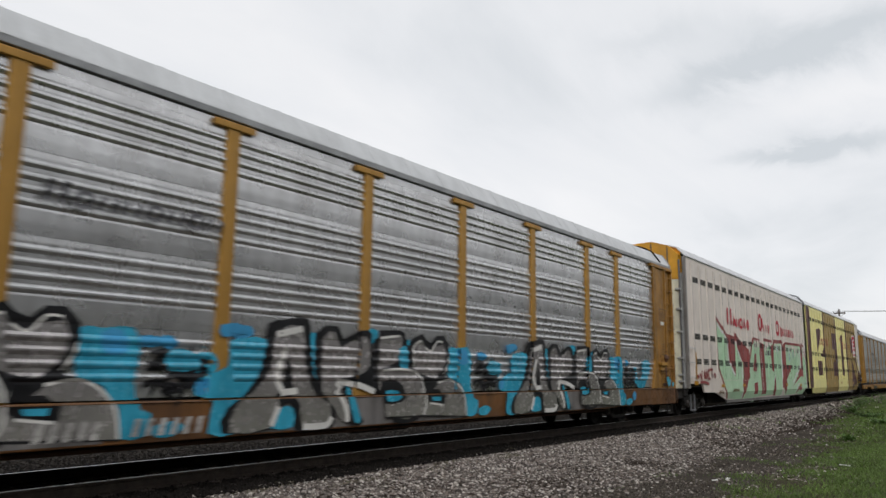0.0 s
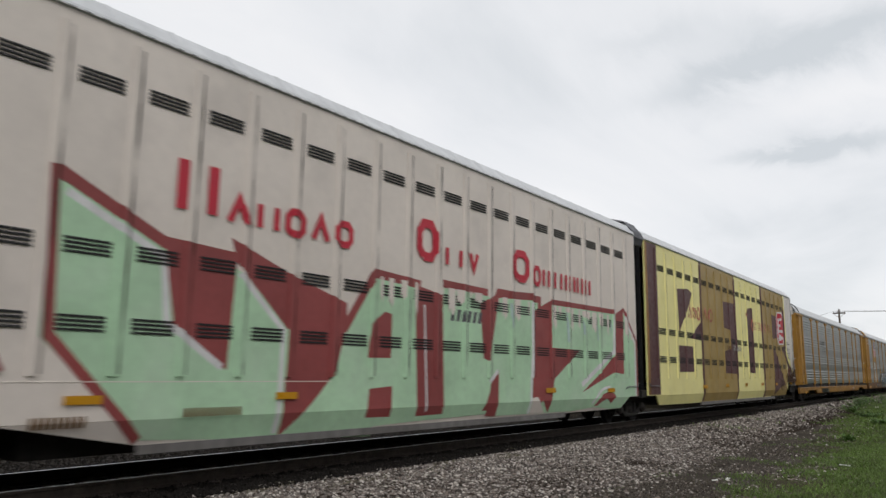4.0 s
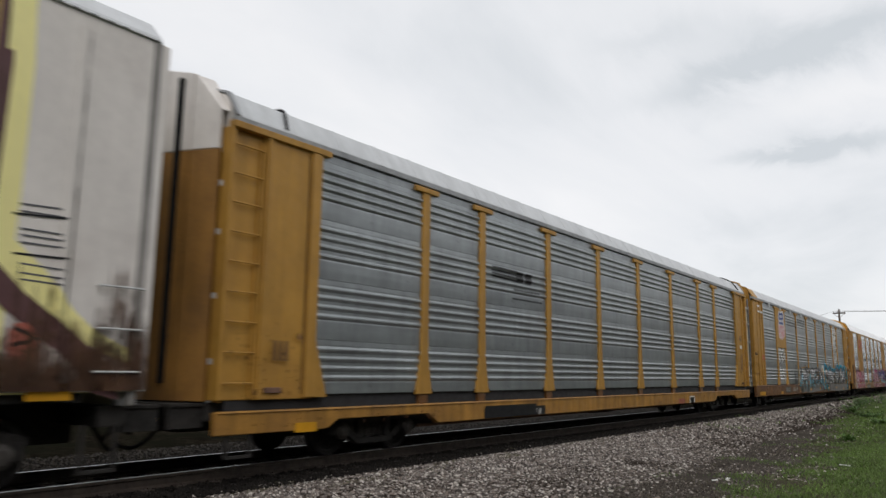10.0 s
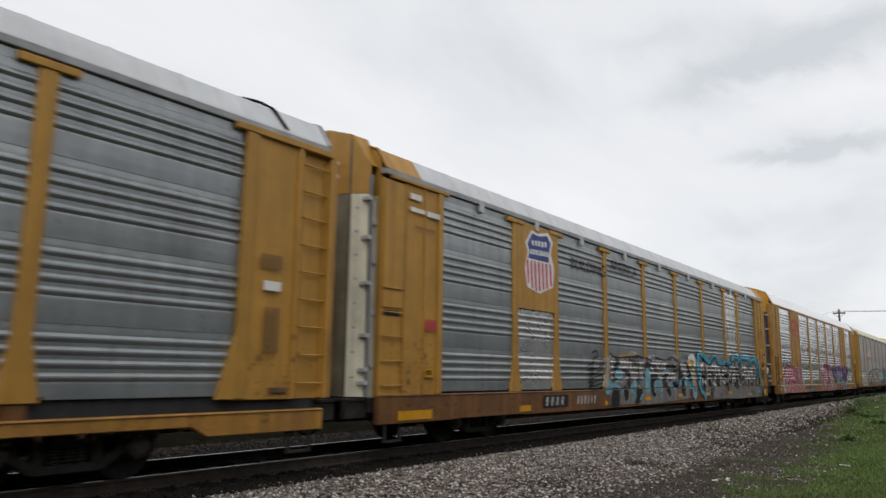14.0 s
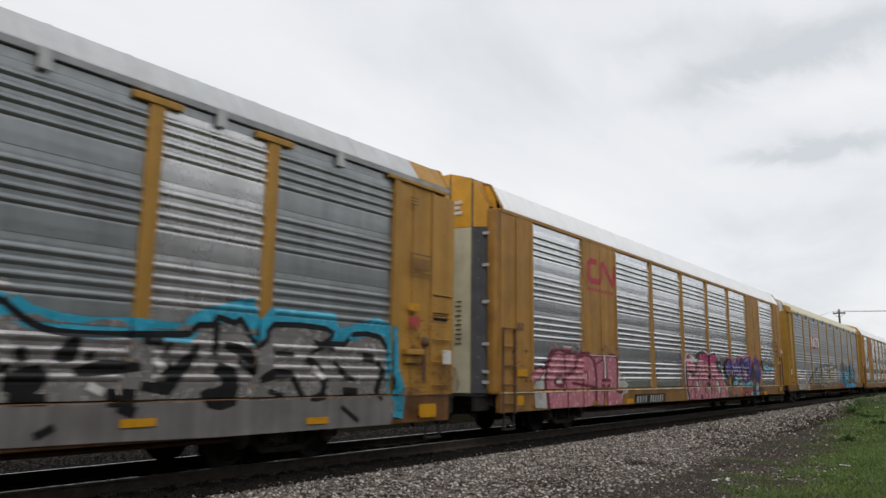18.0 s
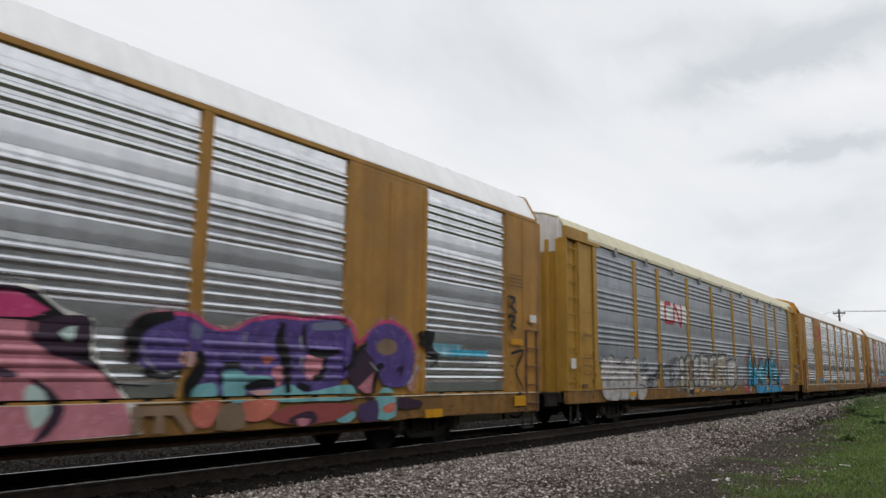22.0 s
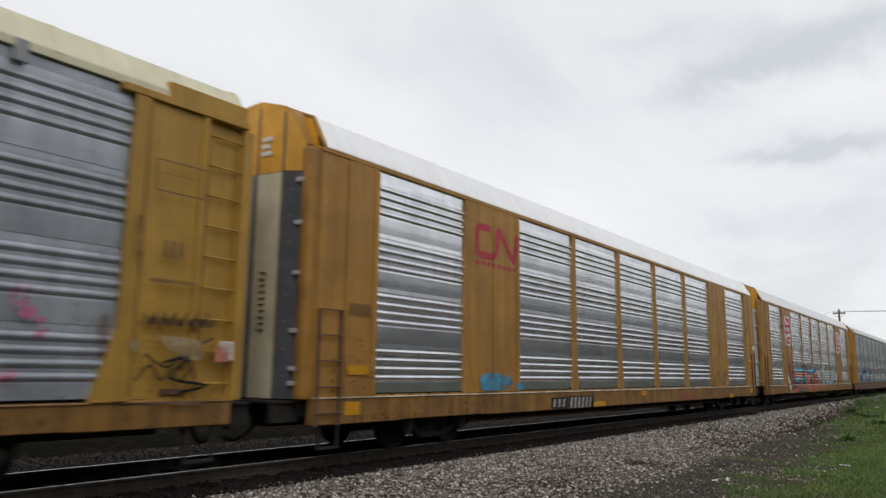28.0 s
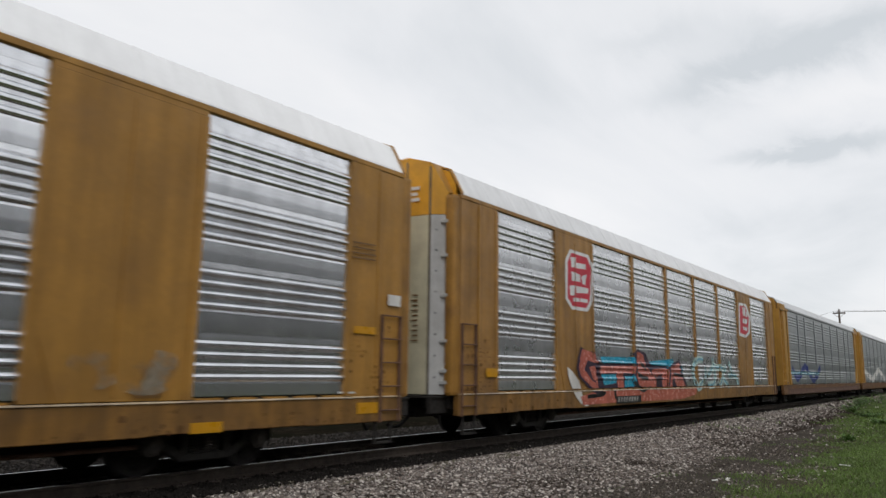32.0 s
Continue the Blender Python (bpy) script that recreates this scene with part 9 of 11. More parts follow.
p6.poly("graffiti_stroke", PLUM, [(14.65, 2.16), (15.38, 2.26), (15.69, 2.16), (15.27, 2.21), (14.77, 2.09)], smooth=2)
p6.poly("graffiti_stroke", PLUM, [(15.64, 1.89), (16.07, 1.99), (16.27, 1.92), (16.22, 1.56), (15.9, 1.51), (15.71, 1.62)], smooth=2)
p6.poly("graffiti_stroke", PLUM, [(13.83, 2.3), (14.13, 2.29), (14.03, 2.14), (13.89, 2.06)], smooth=2)
p6.line("graffiti_stroke", PLUM, [(12.25, 0.6), (12.06, 0.95), (11.98, 1.45), (12.01, 1.84)], 0.16, smooth=3)
p6.line("graffiti_stroke", PLUM, [(14.86, 1.28), (15.15, 0.99), (15.12, 0.59)], 0.06, smooth=3)
p6.line("graffiti_stroke", PLUM, [(12.6, 1.03), (12.9, 0.78), (12.79, 0.63)], 0.06, smooth=3)
p6.line("graffiti_stroke", PLUM, [(14.67, 1.93), (14.72, 1.39)], 0.04, smooth=3)
p6.line("graffiti_stroke", PLUM, [(14.32, 0.73), (14.32, 0.59)], 0.05, smooth=3)
p6.line("graffiti_stroke", PLUM, [(15.58, 1.89), (15.62, 1.7), (16.03, 1.51), (16.35, 1.4)], 0.05, smooth=3)
p6.line("graffiti_stroke", PLUM, [(13.06, 1.47), (13.31, 1.67), (13.58, 1.71)], 0.05, smooth=3)
p6.poly("graffiti_highlight", MINT_PALE, [(12.37, 1.46), (12.59, 1.43), (12.54, 1.32), (12.38, 1.34)], smooth=2)
p6.poly("graffiti_highlight", MINT_PALE, [(13.17, 1.18), (13.25, 1.21), (13.35, 1.02), (13.19, 0.83), (13.14, 1.02)], smooth=2)
p6.poly("graffiti_highlight", MINT_PALE, [(14.45, 1.03), (14.61, 0.96), (14.7, 0.78), (14.51, 0.93)], smooth=2)
p6.poly("graffiti_highlight", MINT_PALE, [(15.61, 1.21), (15.79, 1.13), (15.86, 0.9), (15.69, 0.73), (15.59, 1.02)], smooth=2)
p6.poly("graffiti_highlight", MINT_PALE, [(15.89, 1.78), (16.08, 1.87), (16.02, 1.67)], smooth=2)
p6.line("graffiti_cloud", PINK_HAZE, [(16.77, 1.55), (16.76, 1.77), (16.86, 1.97), (17.09, 2.07), (17.39, 2.09), (17.57, 2.08), (17.81, 1.98), (18.07, 1.9), (18.33, 1.93), (18.57, 2.07), (18.93, 2.16), (19.24, 2.18), (19.56, 2.16), (19.95, 2.22), (20.39, 2.23), (20.65, 2.06), (20.72, 1.85)], 0.173, smooth=3)
p6.line("graffiti_cloud", PINK_HAZE, [(20.72, 1.82), (21.01, 2.01), (21.34, 2.23), (21.69, 2.23), (22.06, 2.06), (22.3, 1.79), (22.35, 1.5), (22.1, 1.08)], 0.208, smooth=3)
p6.line("graffiti_outline", HOT_PINK, [(16.77, 1.55), (16.76, 1.77), (16.86, 1.97), (17.09, 2.07), (17.39, 2.09), (17.57, 2.08), (17.81, 1.98), (18.07, 1.9), (18.33, 1.93), (18.57, 2.07), (18.93, 2.16), (19.24, 2.18), (19.56, 2.16), (19.95, 2.22), (20.39, 2.23), (20.65, 2.06), (20.72, 1.85)], 0.064, smooth=3)
p6.line("graffiti_outline", HOT_PINK, [(20.72, 1.82), (21.01, 2.01), (21.34, 2.23), (21.69, 2.23), (22.06, 2.06), (22.3, 1.79)], 0.058, smooth=3)
p6.poly("graffiti_fill", PURPLE, [(16.81, 1.81), (16.88, 1.96), (17.09, 2.05), (17.32, 2.07), (17.55, 2.07), (17.76, 1.97), (18.02, 1.9), (18.33, 1.93), (18.55, 2.06), (18.84, 2.11), (19.19, 2.14), (19.56, 2.14), (19.95, 2.19), (20.36, 2.19), (20.59, 2.03), (20.66, 1.82), (20.61, 1.61), (20.56, 1.35), (20.35, 1.18), (20.07, 1.0), (19.41, 1.01), (18.81, 1.03), (18.26, 1.09), (18.09, 1.06), (17.64, 1.03), (17.55, 1.1), (17.7, 1.2), (17.79, 1.44), (17.67, 1.61), (17.48, 1.53), (17.51, 1.4), (17.38, 1.32), (17.08, 1.33), (16.93, 1.42), (16.8, 1.58)], smooth=1)
p6.poly("graffiti_fill", PURPLE, [(20.92, 1.83), (21.07, 2.08), (21.41, 2.21), (21.84, 2.17), (22.15, 1.92), (22.23, 1.6), (22.09, 1.22), (21.8, 1.13), (21.38, 1.18), (21.23, 1.44), (21.02, 1.62)], smooth=2)
p6.poly("graffiti_fill", PLUM, [(20.53, 1.27), (20.55, 1.52), (20.79, 1.78), (21.02, 1.66), (21.23, 1.44), (21.12, 0.92), (20.72, 1.14)], smooth=2)
p6.poly("graffiti_fill", DUSK_BROWN, [(21.21, 1.84), (21.42, 1.95), (21.7, 1.91), (21.74, 1.77), (21.5, 1.67), (21.25, 1.71)], smooth=3)
p6.poly("graffiti_fill", STEEL_SPRAY, [(19.75, 2.11), (20.3, 2.17), (20.46, 2.07), (20.13, 2.03), (19.79, 2.01)], smooth=2)
p6.poly("graffiti_fill", STEEL_SPRAY, [(17.56, 1.98), (17.73, 1.94), (17.7, 1.78), (17.59, 1.81)], smooth=2)
p6.poly("graffiti_fill", MINT_BLUE, [(17.59, 1.16), (17.82, 1.21), (18.03, 1.2), (18.05, 1.04), (17.84, 1.02), (17.6, 0.99)], smooth=2)
p6.poly("graffiti_fill", MINT_BLUE, [(18.13, 1.34), (18.32, 1.41), (18.56, 1.3), (18.53, 1.05), (18.47, 0.94), (18.18, 1.0)], smooth=2)
p6.poly("graffiti_fill", MINT_BLUE, [(19.0, 1.12), (19.4, 1.19), (19.62, 1.07), (20.18, 1.14), (20.63, 1.18), (20.67, 0.95), (19.85, 0.94), (19.01, 0.95)], smooth=2)
p6.poly("graffiti_fill", MINT_BLUE, [(21.38, 1.13), (21.7, 1.04), (21.75, 0.64), (21.27, 0.61), (21.19, 0.87)], smooth=2)
p6.poly("graffiti_fill", MINT_BLUE, [(20.37, 0.77), (20.74, 0.74), (20.63, 0.6), (20.32, 0.61)], smooth=2)
p6.poly("graffiti_fill", MINT_BLUE, [(18.51, 1.3), (18.79, 1.32), (18.99, 1.27), (18.61, 1.23)], smooth=2)
p6.poly("graffiti_fill", PINK, [(20.76, 1.14), (21.2, 1.42), (21.09, 0.94)], smooth=1)
p6.poly("graffiti_fill", PINK, [(19.62, 1.62), (19.98, 1.61), (19.91, 1.33), (19.67, 1.25)], smooth=2)
p6.poly("graffiti_fill", CORAL, [(18.77, 1.58), (19.02, 1.57), (18.88, 1.47)], smooth=2)
p6.poly("graffiti_fill", PINK, [(18.98, 1.42), (19.18, 1.44), (19.15, 1.15), (19.04, 1.23)], smooth=2)
p6.poly("graffiti_fill", CORAL_PALE, [(17.45, 1.6), (17.65, 1.61), (17.61, 1.42), (17.46, 1.47)], smooth=2)
p6.poly("graffiti_fill", CORAL_PALE, [(18.57, 1.1), (19.0, 1.12), (18.86, 1.02)], smooth=2)
p6.poly("graffiti_cloud", CORAL, [(17.64, 0.95), (18.09, 0.98), (17.95, 0.65), (17.7, 0.69)], smooth=2)
p6.poly("graffiti_cloud", CORAL, [(18.45, 0.96), (19.11, 0.96), (18.88, 0.71), (18.51, 0.71)], smooth=2)
p6.poly("graffiti_cloud", CORAL, [(21.39, 0.8), (21.7, 0.88), (21.71, 0.73), (21.47, 0.71)], smooth=2)
p6.poly("graffiti_cloud", DUSK_BROWN, [(18.1, 0.92), (18.45, 0.92), (18.51, 0.62), (18.04, 0.61)], smooth=2)
p6.poly("graffiti_cloud", BRICK_RED, [(18.93, 0.73), (19.32, 0.88), (20.19, 0.9), (20.74, 0.84), (20.21, 0.62), (19.33, 0.62)], smooth=2)
p6.poly("graffiti_cloud", PLUM, [(19.28, 0.64), (19.48, 0.76), (19.8, 0.79), (19.87, 0.61)], smooth=2)
p6.poly("graffiti_cloud", PURPLE_DARK, [(20.8, 0.84), (21.25, 0.92), (21.27, 0.59), (20.84, 0.61)], smooth=2)
p6.poly("graffiti_cloud", PLUM, [(21.81, 0.95), (22.45, 0.89), (22.41, 0.77), (21.81, 0.77)], smooth=2)
p6.poly("graffiti_cloud", PINK, [(19.46, 0.69), (19.73, 0.68), (19.66, 0.58), (19.52, 0.59)], smooth=2)
p6.line("graffiti_stroke", BLACK, [(16.83, 1.47), (16.78, 1.68), (16.82, 1.85), (16.99, 1.99), (17.32, 2.07)], 0.221, smooth=3, taper=True)
p6.line("graffiti_stroke", BLACK, [(16.99, 1.36), (17.23, 1.31), (17.49, 1.38)], 0.104, smooth=3, taper=True)
p6.line("graffiti_stroke", BLACK, [(17.67, 1.61), (17.78, 1.49), (17.67, 1.3), (17.57, 1.16), (17.57, 0.96)], 0.195, smooth=3, taper=True)
p6.line("graffiti_stroke", BLACK, [(19.16, 2.09), (19.1, 1.8), (19.22, 1.57), (19.31, 1.07)], 0.208, smooth=3, taper=True)
p6.line("graffiti_stroke", BLACK, [(19.67, 1.7), (19.92, 1.65), (20.33, 1.7)], 0.13, smooth=3, taper=True)
p6.line("graffiti_stroke", BLACK, [(20.05, 1.63), (19.97, 1.33), (19.77, 1.29)], 0.104, smooth=3, taper=True)
p6.line("graffiti_stroke", BLACK, [(18.12, 1.46), (18.41, 1.46)], 0.169, smooth=3, taper=True)
p6.line("graffiti_stroke", BLACK, [(18.06, 1.42), (18.12, 1.19)], 0.117, smooth=3, taper=True)
p6.line("graffiti_stroke", BLACK, [(18.5, 1.15), (18.8, 1.21), (19.07, 1.19)], 0.117, smooth=3, taper=True)
p6.line("graffiti_stroke", BLACK, [(19.48, 1.19), (19.75, 1.12)], 0.169, smooth=3, taper=True)
p6.line("graffiti_stroke", BLACK, [(20.66, 1.86), (20.61, 1.52), (20.43, 1.43)], 0.104, smooth=3, taper=True)
p6.line("graffiti_stroke", BLACK, [(21.09, 0.95), (21.23, 1.44), (21.38, 1.49)], 0.117, smooth=3, taper=True)
p6.line("graffiti_stroke", BLACK, [(21.72, 1.4), (21.88, 1.47), (21.83, 1.3)], 0.059, smooth=3, taper=True)
p6.line("graffiti_stroke", BLACK, [(19.59, 2.1), (19.57, 1.94), (19.64, 1.72)], 0.078, smooth=3, taper=True)
p6.line("graffiti_stroke", BLACK, [(20.95, 1.83), (20.76, 1.74), (20.55, 1.5)], 0.078, smooth=3, taper=True)
p6.line("graffiti_highlight", PALE_MIST, [(16.9, 1.71), (17.0, 1.46), (17.23, 1.34), (17.49, 1.4)], 0.03, smooth=3)
p6.line("graffiti_highlight", PALE_MIST, [(18.48, 1.91), (18.44, 1.59), (18.61, 1.39)], 0.035, smooth=3)
p6.line("graffiti_highlight", PALE_MIST, [(19.52, 2.08), (19.51, 1.66), (19.56, 1.38)], 0.041, smooth=3)
p6.line("graffiti_highlight", PALE_MIST, [(22.21, 1.88), (22.33, 1.55), (22.03, 1.17)], 0.046, smooth=3)
p6.line("graffiti_highlight", PALE_MIST, [(21.03, 1.55), (21.23, 1.4)], 0.03, smooth=3)
p6.line("lettering", DUSK_BROWN, [(16.8, 0.88), (17.49, 0.88)], 0.116)
p6.line("lettering", DUSK_BROWN, [(16.9, 0.87), (16.88, 0.63)], 0.126)
p6.line("lettering", DUSK_BROWN, [(17.19, 0.87), (17.19, 0.61)], 0.126)
p6.line("lettering", DUSK_BROWN, [(17.44, 0.85), (17.67, 0.61)], 0.126)
p6.line("graffiti_stroke", BLACK, [(16.55, 1.21), (17.02, 1.18)], 0.02)
p6.line("graffiti_stroke", CYAN_PALE, [(22.75, 1.81), (23.76, 1.81)], 0.25)
p6.poly("graffiti_stroke", BLACK, [(22.34, 2.12), (22.87, 2.14), (22.81, 1.9), (22.96, 1.67), (22.64, 1.71), (22.44, 1.94)], smooth=2)
p6.line("graffiti_tag", PURPLE, [(11.35, 2), (11.68, 1.91), (11.41, 1.78)], 0.04, smooth=3)
p6.line("graffiti_tag", PURPLE, [(11.43, 1.82), (11.7, 1.72), (11.48, 1.6)], 0.04, smooth=3)
p6.line("graffiti_tag", PURPLE, [(11.52, 1.64), (11.71, 1.54), (11.55, 1.42)], 0.04, smooth=3)
p6.line("graffiti_tag", PURPLE, [(11.6, 1.46), (11.73, 1.35), (11.61, 1.24)], 0.04, smooth=3)
p6.line("graffiti_tag", PURPLE, [(11.69, 1.28), (11.74, 1.17), (11.68, 1.06)], 0.04, smooth=3)
p6.line("graffiti_stroke", CYAN, [(23.39, 1.77), (24.68, 1.78)], 0.12)
p6.line("graffiti_tag", BLACK, [(22.3, 2.06), (22.57, 2.02), (22.38, 1.91), (22.98, 1.74), (22.76, 1.47)], 0.05, smooth=2)
p6.line("graffiti_tag", BLACK, [(25.55, 1.81), (26.06, 1.88), (25.75, 1.44), (26.06, 1.03), (25.68, 0.87)], 0.06, smooth=3)
p6.rect("notice", PLACARD, 26.38, 26.67, 2.54, 2.71)
p6.rect("reflector", SAFETY, 25.72, 26.21, 0.7, 0.92)
p6.rect("notice", SAFETY, 25.55, 26.05, 2.01, 2.14)
p6.line("stencil", STENCIL, [(25.51, 3.53), (26.08, 3.54)], 0.025)
p6.line("stencil", STENCIL, [(25.52, 3.45), (26.08, 3.46)], 0.025)
p6.line("stencil", STENCIL, [(25.52, 3.38), (26.09, 3.37)], 0.025)
p6.line("stencil", STENCIL, [(25.53, 3.3), (26.09, 3.29)], 0.025)
p6.rect("reflector", SAFETY, 22.57, 23.09, 0.58, 0.73)

# blue-grey car
p7.rect("emblem", WHITE, 6.66, 9.27, 3.21, 3.79)
p7.line("emblem", RED_DULL, [(7.68, 3.73), (7.25, 3.73), (7.13, 3.63), (7.15, 3.22), (7.26, 3.14), (7.85, 3.13), (7.97, 3.24), (7.98, 3.62), (8.12, 3.70), (8.59, 3.12), (8.71, 3.19), (8.72, 3.78)], 0.15, smooth=3)
p7.bars("lettering", STENCIL, 6.71, 7.1, 0.74, 0.94, 2, 0.35)
p7.bars("lettering", STENCIL, 7.37, 8.54, 0.7, 0.95, 6, 0.35)
p7.line("graffiti_stroke", BLACK, [(5.81, 1.39), (6.09, 1.39), (6.26, 1.52), (5.98, 1.36), (6.35, 1.3)], 0.05, smooth=2)
p7.line("graffiti_tag", BLACK, [(6.33, 1.46), (6.37, 1.71), (6.62, 1.72), (6.59, 1.4), (6.76, 1.08), (7.05, 0.95)], 0.05, smooth=3)
p7.poly("graffiti_cloud", PALE_MIST, [(6.9, 1.73), (7.37, 1.99), (7.95, 2.07), (8.52, 2.03), (8.24, 1.78), (7.57, 1.8)], smooth=3)
p7.poly("graffiti_cloud", PALE_MIST, [(9.45, 1.92), (9.95, 2.15), (10.49, 2.29), (11.27, 2.33), (11.9, 2.19), (10.5, 1.99)], smooth=3)
p7.poly("graffiti_cloud", PALE_MIST, [(11.9, 2.13), (12.58, 2.38), (13.81, 2.29), (15.51, 2.16), (15.66, 1.82), (14.08, 2.04)], smooth=3)
p7.poly("graffiti_stroke", SMOKE, [(7.3, 1.11), (7.36, 1.48), (7.71, 1.53), (7.92, 1.33), (7.67, 1.21), (7.61, 1.04)], smooth=3)
p7.poly("graffiti_stroke", SMOKE, [(6.78, 1.68), (7.25, 1.83), (7.89, 1.99), (8.23, 1.96), (7.97, 1.67), (7.08, 1.56)], smooth=3)
p7.poly("graffiti_stroke", SMOKE, [(6.74, 1.43), (6.87, 1.64), (6.97, 1.43)], smooth=3)
p7.poly("graffiti_stroke", SMOKE, [(5.51, 1.34), (5.79, 1.38), (6.29, 1.57), (6.35, 1.46), (5.9, 1.26), (5.52, 1.15)], smooth=3)
p7.line("graffiti_tag", CHARCOAL, [(6.42, 1.71), (6.32, 1.59), (6.37, 1.26), (6.63, 0.99), (6.74, 1.01)], 0.06, smooth=3)
p7.line("graffiti_tag", CHARCOAL, [(5.94, 1.41), (6.32, 1.57)], 0.06, smooth=3)
p7.line("graffiti_tag", CHARCOAL, [(7.31, 1.41), (7.39, 1.52), (7.71, 1.54)], 0.06, smooth=3)
p7.line("graffiti_tag", CHARCOAL, [(6.36, 1.69), (6.55, 1.75), (6.67, 1.72)], 0.06, smooth=3)
p7.line("graffiti_cloud", PALE_MIST, [(8.36, 1.54), (8.38, 1.92), (8.67, 2.01), (8.82, 1.84), (8.76, 1.55), (8.54, 1.5)], 0.26, smooth=2, closed=True)
p7.poly("graffiti_fill", SILVER_PALE, [(8.36, 1.54), (8.38, 1.92), (8.67, 2.01), (8.82, 1.84), (8.76, 1.55), (8.54, 1.5)], smooth=2)
p7.line("graffiti_outline", BLACK, [(8.36, 1.54), (8.38, 1.92), (8.67, 2.01), (8.82, 1.84), (8.76, 1.55), (8.54, 1.5)], 0.075, smooth=2, closed=True)
p7.line("graffiti_cloud", PALE_MIST, [(8.04, 1.03), (8.06, 1.28), (8.34, 1.26), (8.34, 1.03)], 0.26, smooth=2, closed=True)
p7.poly("graffiti_fill", TAN, [(8.04, 1.03), (8.06, 1.28), (8.34, 1.26), (8.34, 1.03)], smooth=2)
p7.line("graffiti_outline", BLACK, [(8.04, 1.03), (8.06, 1.28), (8.34, 1.26), (8.34, 1.03)], 0.075, smooth=2, closed=True)
p7.line("graffiti_cloud", PALE_MIST, [(8.35, 1.03), (8.37, 1.4), (8.69, 1.46), (8.84, 1.26), (8.75, 1.02)], 0.26, smooth=2, closed=True)
p7.poly("graffiti_fill", TAN, [(8.35, 1.03), (8.37, 1.4), (8.69, 1.46), (8.84, 1.26), (8.75, 1.02)], smooth=2)
p7.line("graffiti_outline", BLACK, [(8.35, 1.03), (8.37, 1.4), (8.69, 1.46), (8.84, 1.26), (8.75, 1.02)], 0.075, smooth=2, closed=True)
p7.line("graffiti_cloud", PALE_MIST, [(8.94, 1.04), (8.94, 1.95), (9.45, 2.08), (9.69, 1.88), (9.65, 1.57), (9.58, 0.83), (9.18, 0.83), (9.17, 1.01)], 0.26, smooth=2, closed=True)
p7.poly("graffiti_fill", TAN, [(8.94, 1.04), (8.94, 1.95), (9.45, 2.08), (9.69, 1.88), (9.65, 1.57), (9.58, 0.83), (9.18, 0.83), (9.17, 1.01)], smooth=2)
p7.line("graffiti_outline", BLACK, [(8.94, 1.04), (8.94, 1.95), (9.45, 2.08), (9.69, 1.88), (9.65, 1.57), (9.58, 0.83), (9.18, 0.83), (9.17, 1.01)], 0.075, smooth=2, closed=True)
p7.line("graffiti_cloud", PALE_MIST, [(9.82, 1.08), (9.87, 1.99), (10.42, 2.07), (10.48, 1.85), (10.32, 1.79), (10.34, 1.1)], 0.26, smooth=2, closed=True)
p7.poly("graffiti_fill", SILVER_PALE, [(9.82, 1.08), (9.87, 1.99), (10.42, 2.07), (10.48, 1.85), (10.32, 1.79), (10.34, 1.1)], smooth=2)
p7.line("graffiti_outline", BLACK, [(9.82, 1.08), (9.87, 1.99), (10.42, 2.07), (10.48, 1.85), (10.32, 1.79), (10.34, 1.1)], 0.075, smooth=2, closed=True)
p7.line("graffiti_cloud", PALE_MIST, [(10.39, 1.05), (10.6, 1.75), (10.5, 2.07), (10.88, 2.21), (11.02, 2.09), (11.5, 2.09), (11.41, 1.6), (11.62, 1.01), (11.19, 1.01), (11.04, 1.32), (10.9, 1.02)], 0.26, smooth=2, closed=True)
p7.poly("graffiti_fill", SILVER_PALE, [(10.39, 1.05), (10.6, 1.75), (10.5, 2.07), (10.88, 2.21), (11.02, 2.09), (11.5, 2.09), (11.41, 1.6), (11.62, 1.01), (11.19, 1.01), (11.04, 1.32), (10.9, 1.02)], smooth=2)
p7.line("graffiti_outline", BLACK, [(10.39, 1.05), (10.6, 1.75), (10.5, 2.07), (10.88, 2.21), (11.02, 2.09), (11.5, 2.09), (11.41, 1.6), (11.62, 1.01), (11.19, 1.01), (11.04, 1.32), (10.9, 1.02)], 0.075, smooth=2, closed=True)
p7.line("graffiti_cloud", PALE_MIST, [(11.6, 1.01), (11.69, 2.07), (12.46, 2.13), (12.41, 1.86), (12.13, 1.79), (12.37, 1.56), (12.47, 1.08), (12.24, 0.97)], 0.26, smooth=2, closed=True)
p7.poly("graffiti_fill", TAN, [(11.6, 1.01), (11.69, 2.07), (12.46, 2.13), (12.41, 1.86), (12.13, 1.79), (12.37, 1.56), (12.47, 1.08), (12.24, 0.97)], smooth=2)
p7.line("graffiti_outline", BLACK, [(11.6, 1.01), (11.69, 2.07), (12.46, 2.13), (12.41, 1.86), (12.13, 1.79), (12.37, 1.56), (12.47, 1.08), (12.24, 0.97)], 0.075, smooth=2, closed=True)
p7.line("graffiti_cloud", PALE_MIST, [(12.58, 1.02), (12.64, 1.98), (12.93, 2.18), (13.84, 2.22), (13.77, 1.71), (13.42, 1.57), (13.83, 1.07), (13.54, 0.95)], 0.26, smooth=2, closed=True)
p7.poly("graffiti_fill", TAN, [(12.58, 1.02), (12.64, 1.98), (12.93, 2.18), (13.84, 2.22), (13.77, 1.71), (13.42, 1.57), (13.83, 1.07), (13.54, 0.95)], smooth=2)
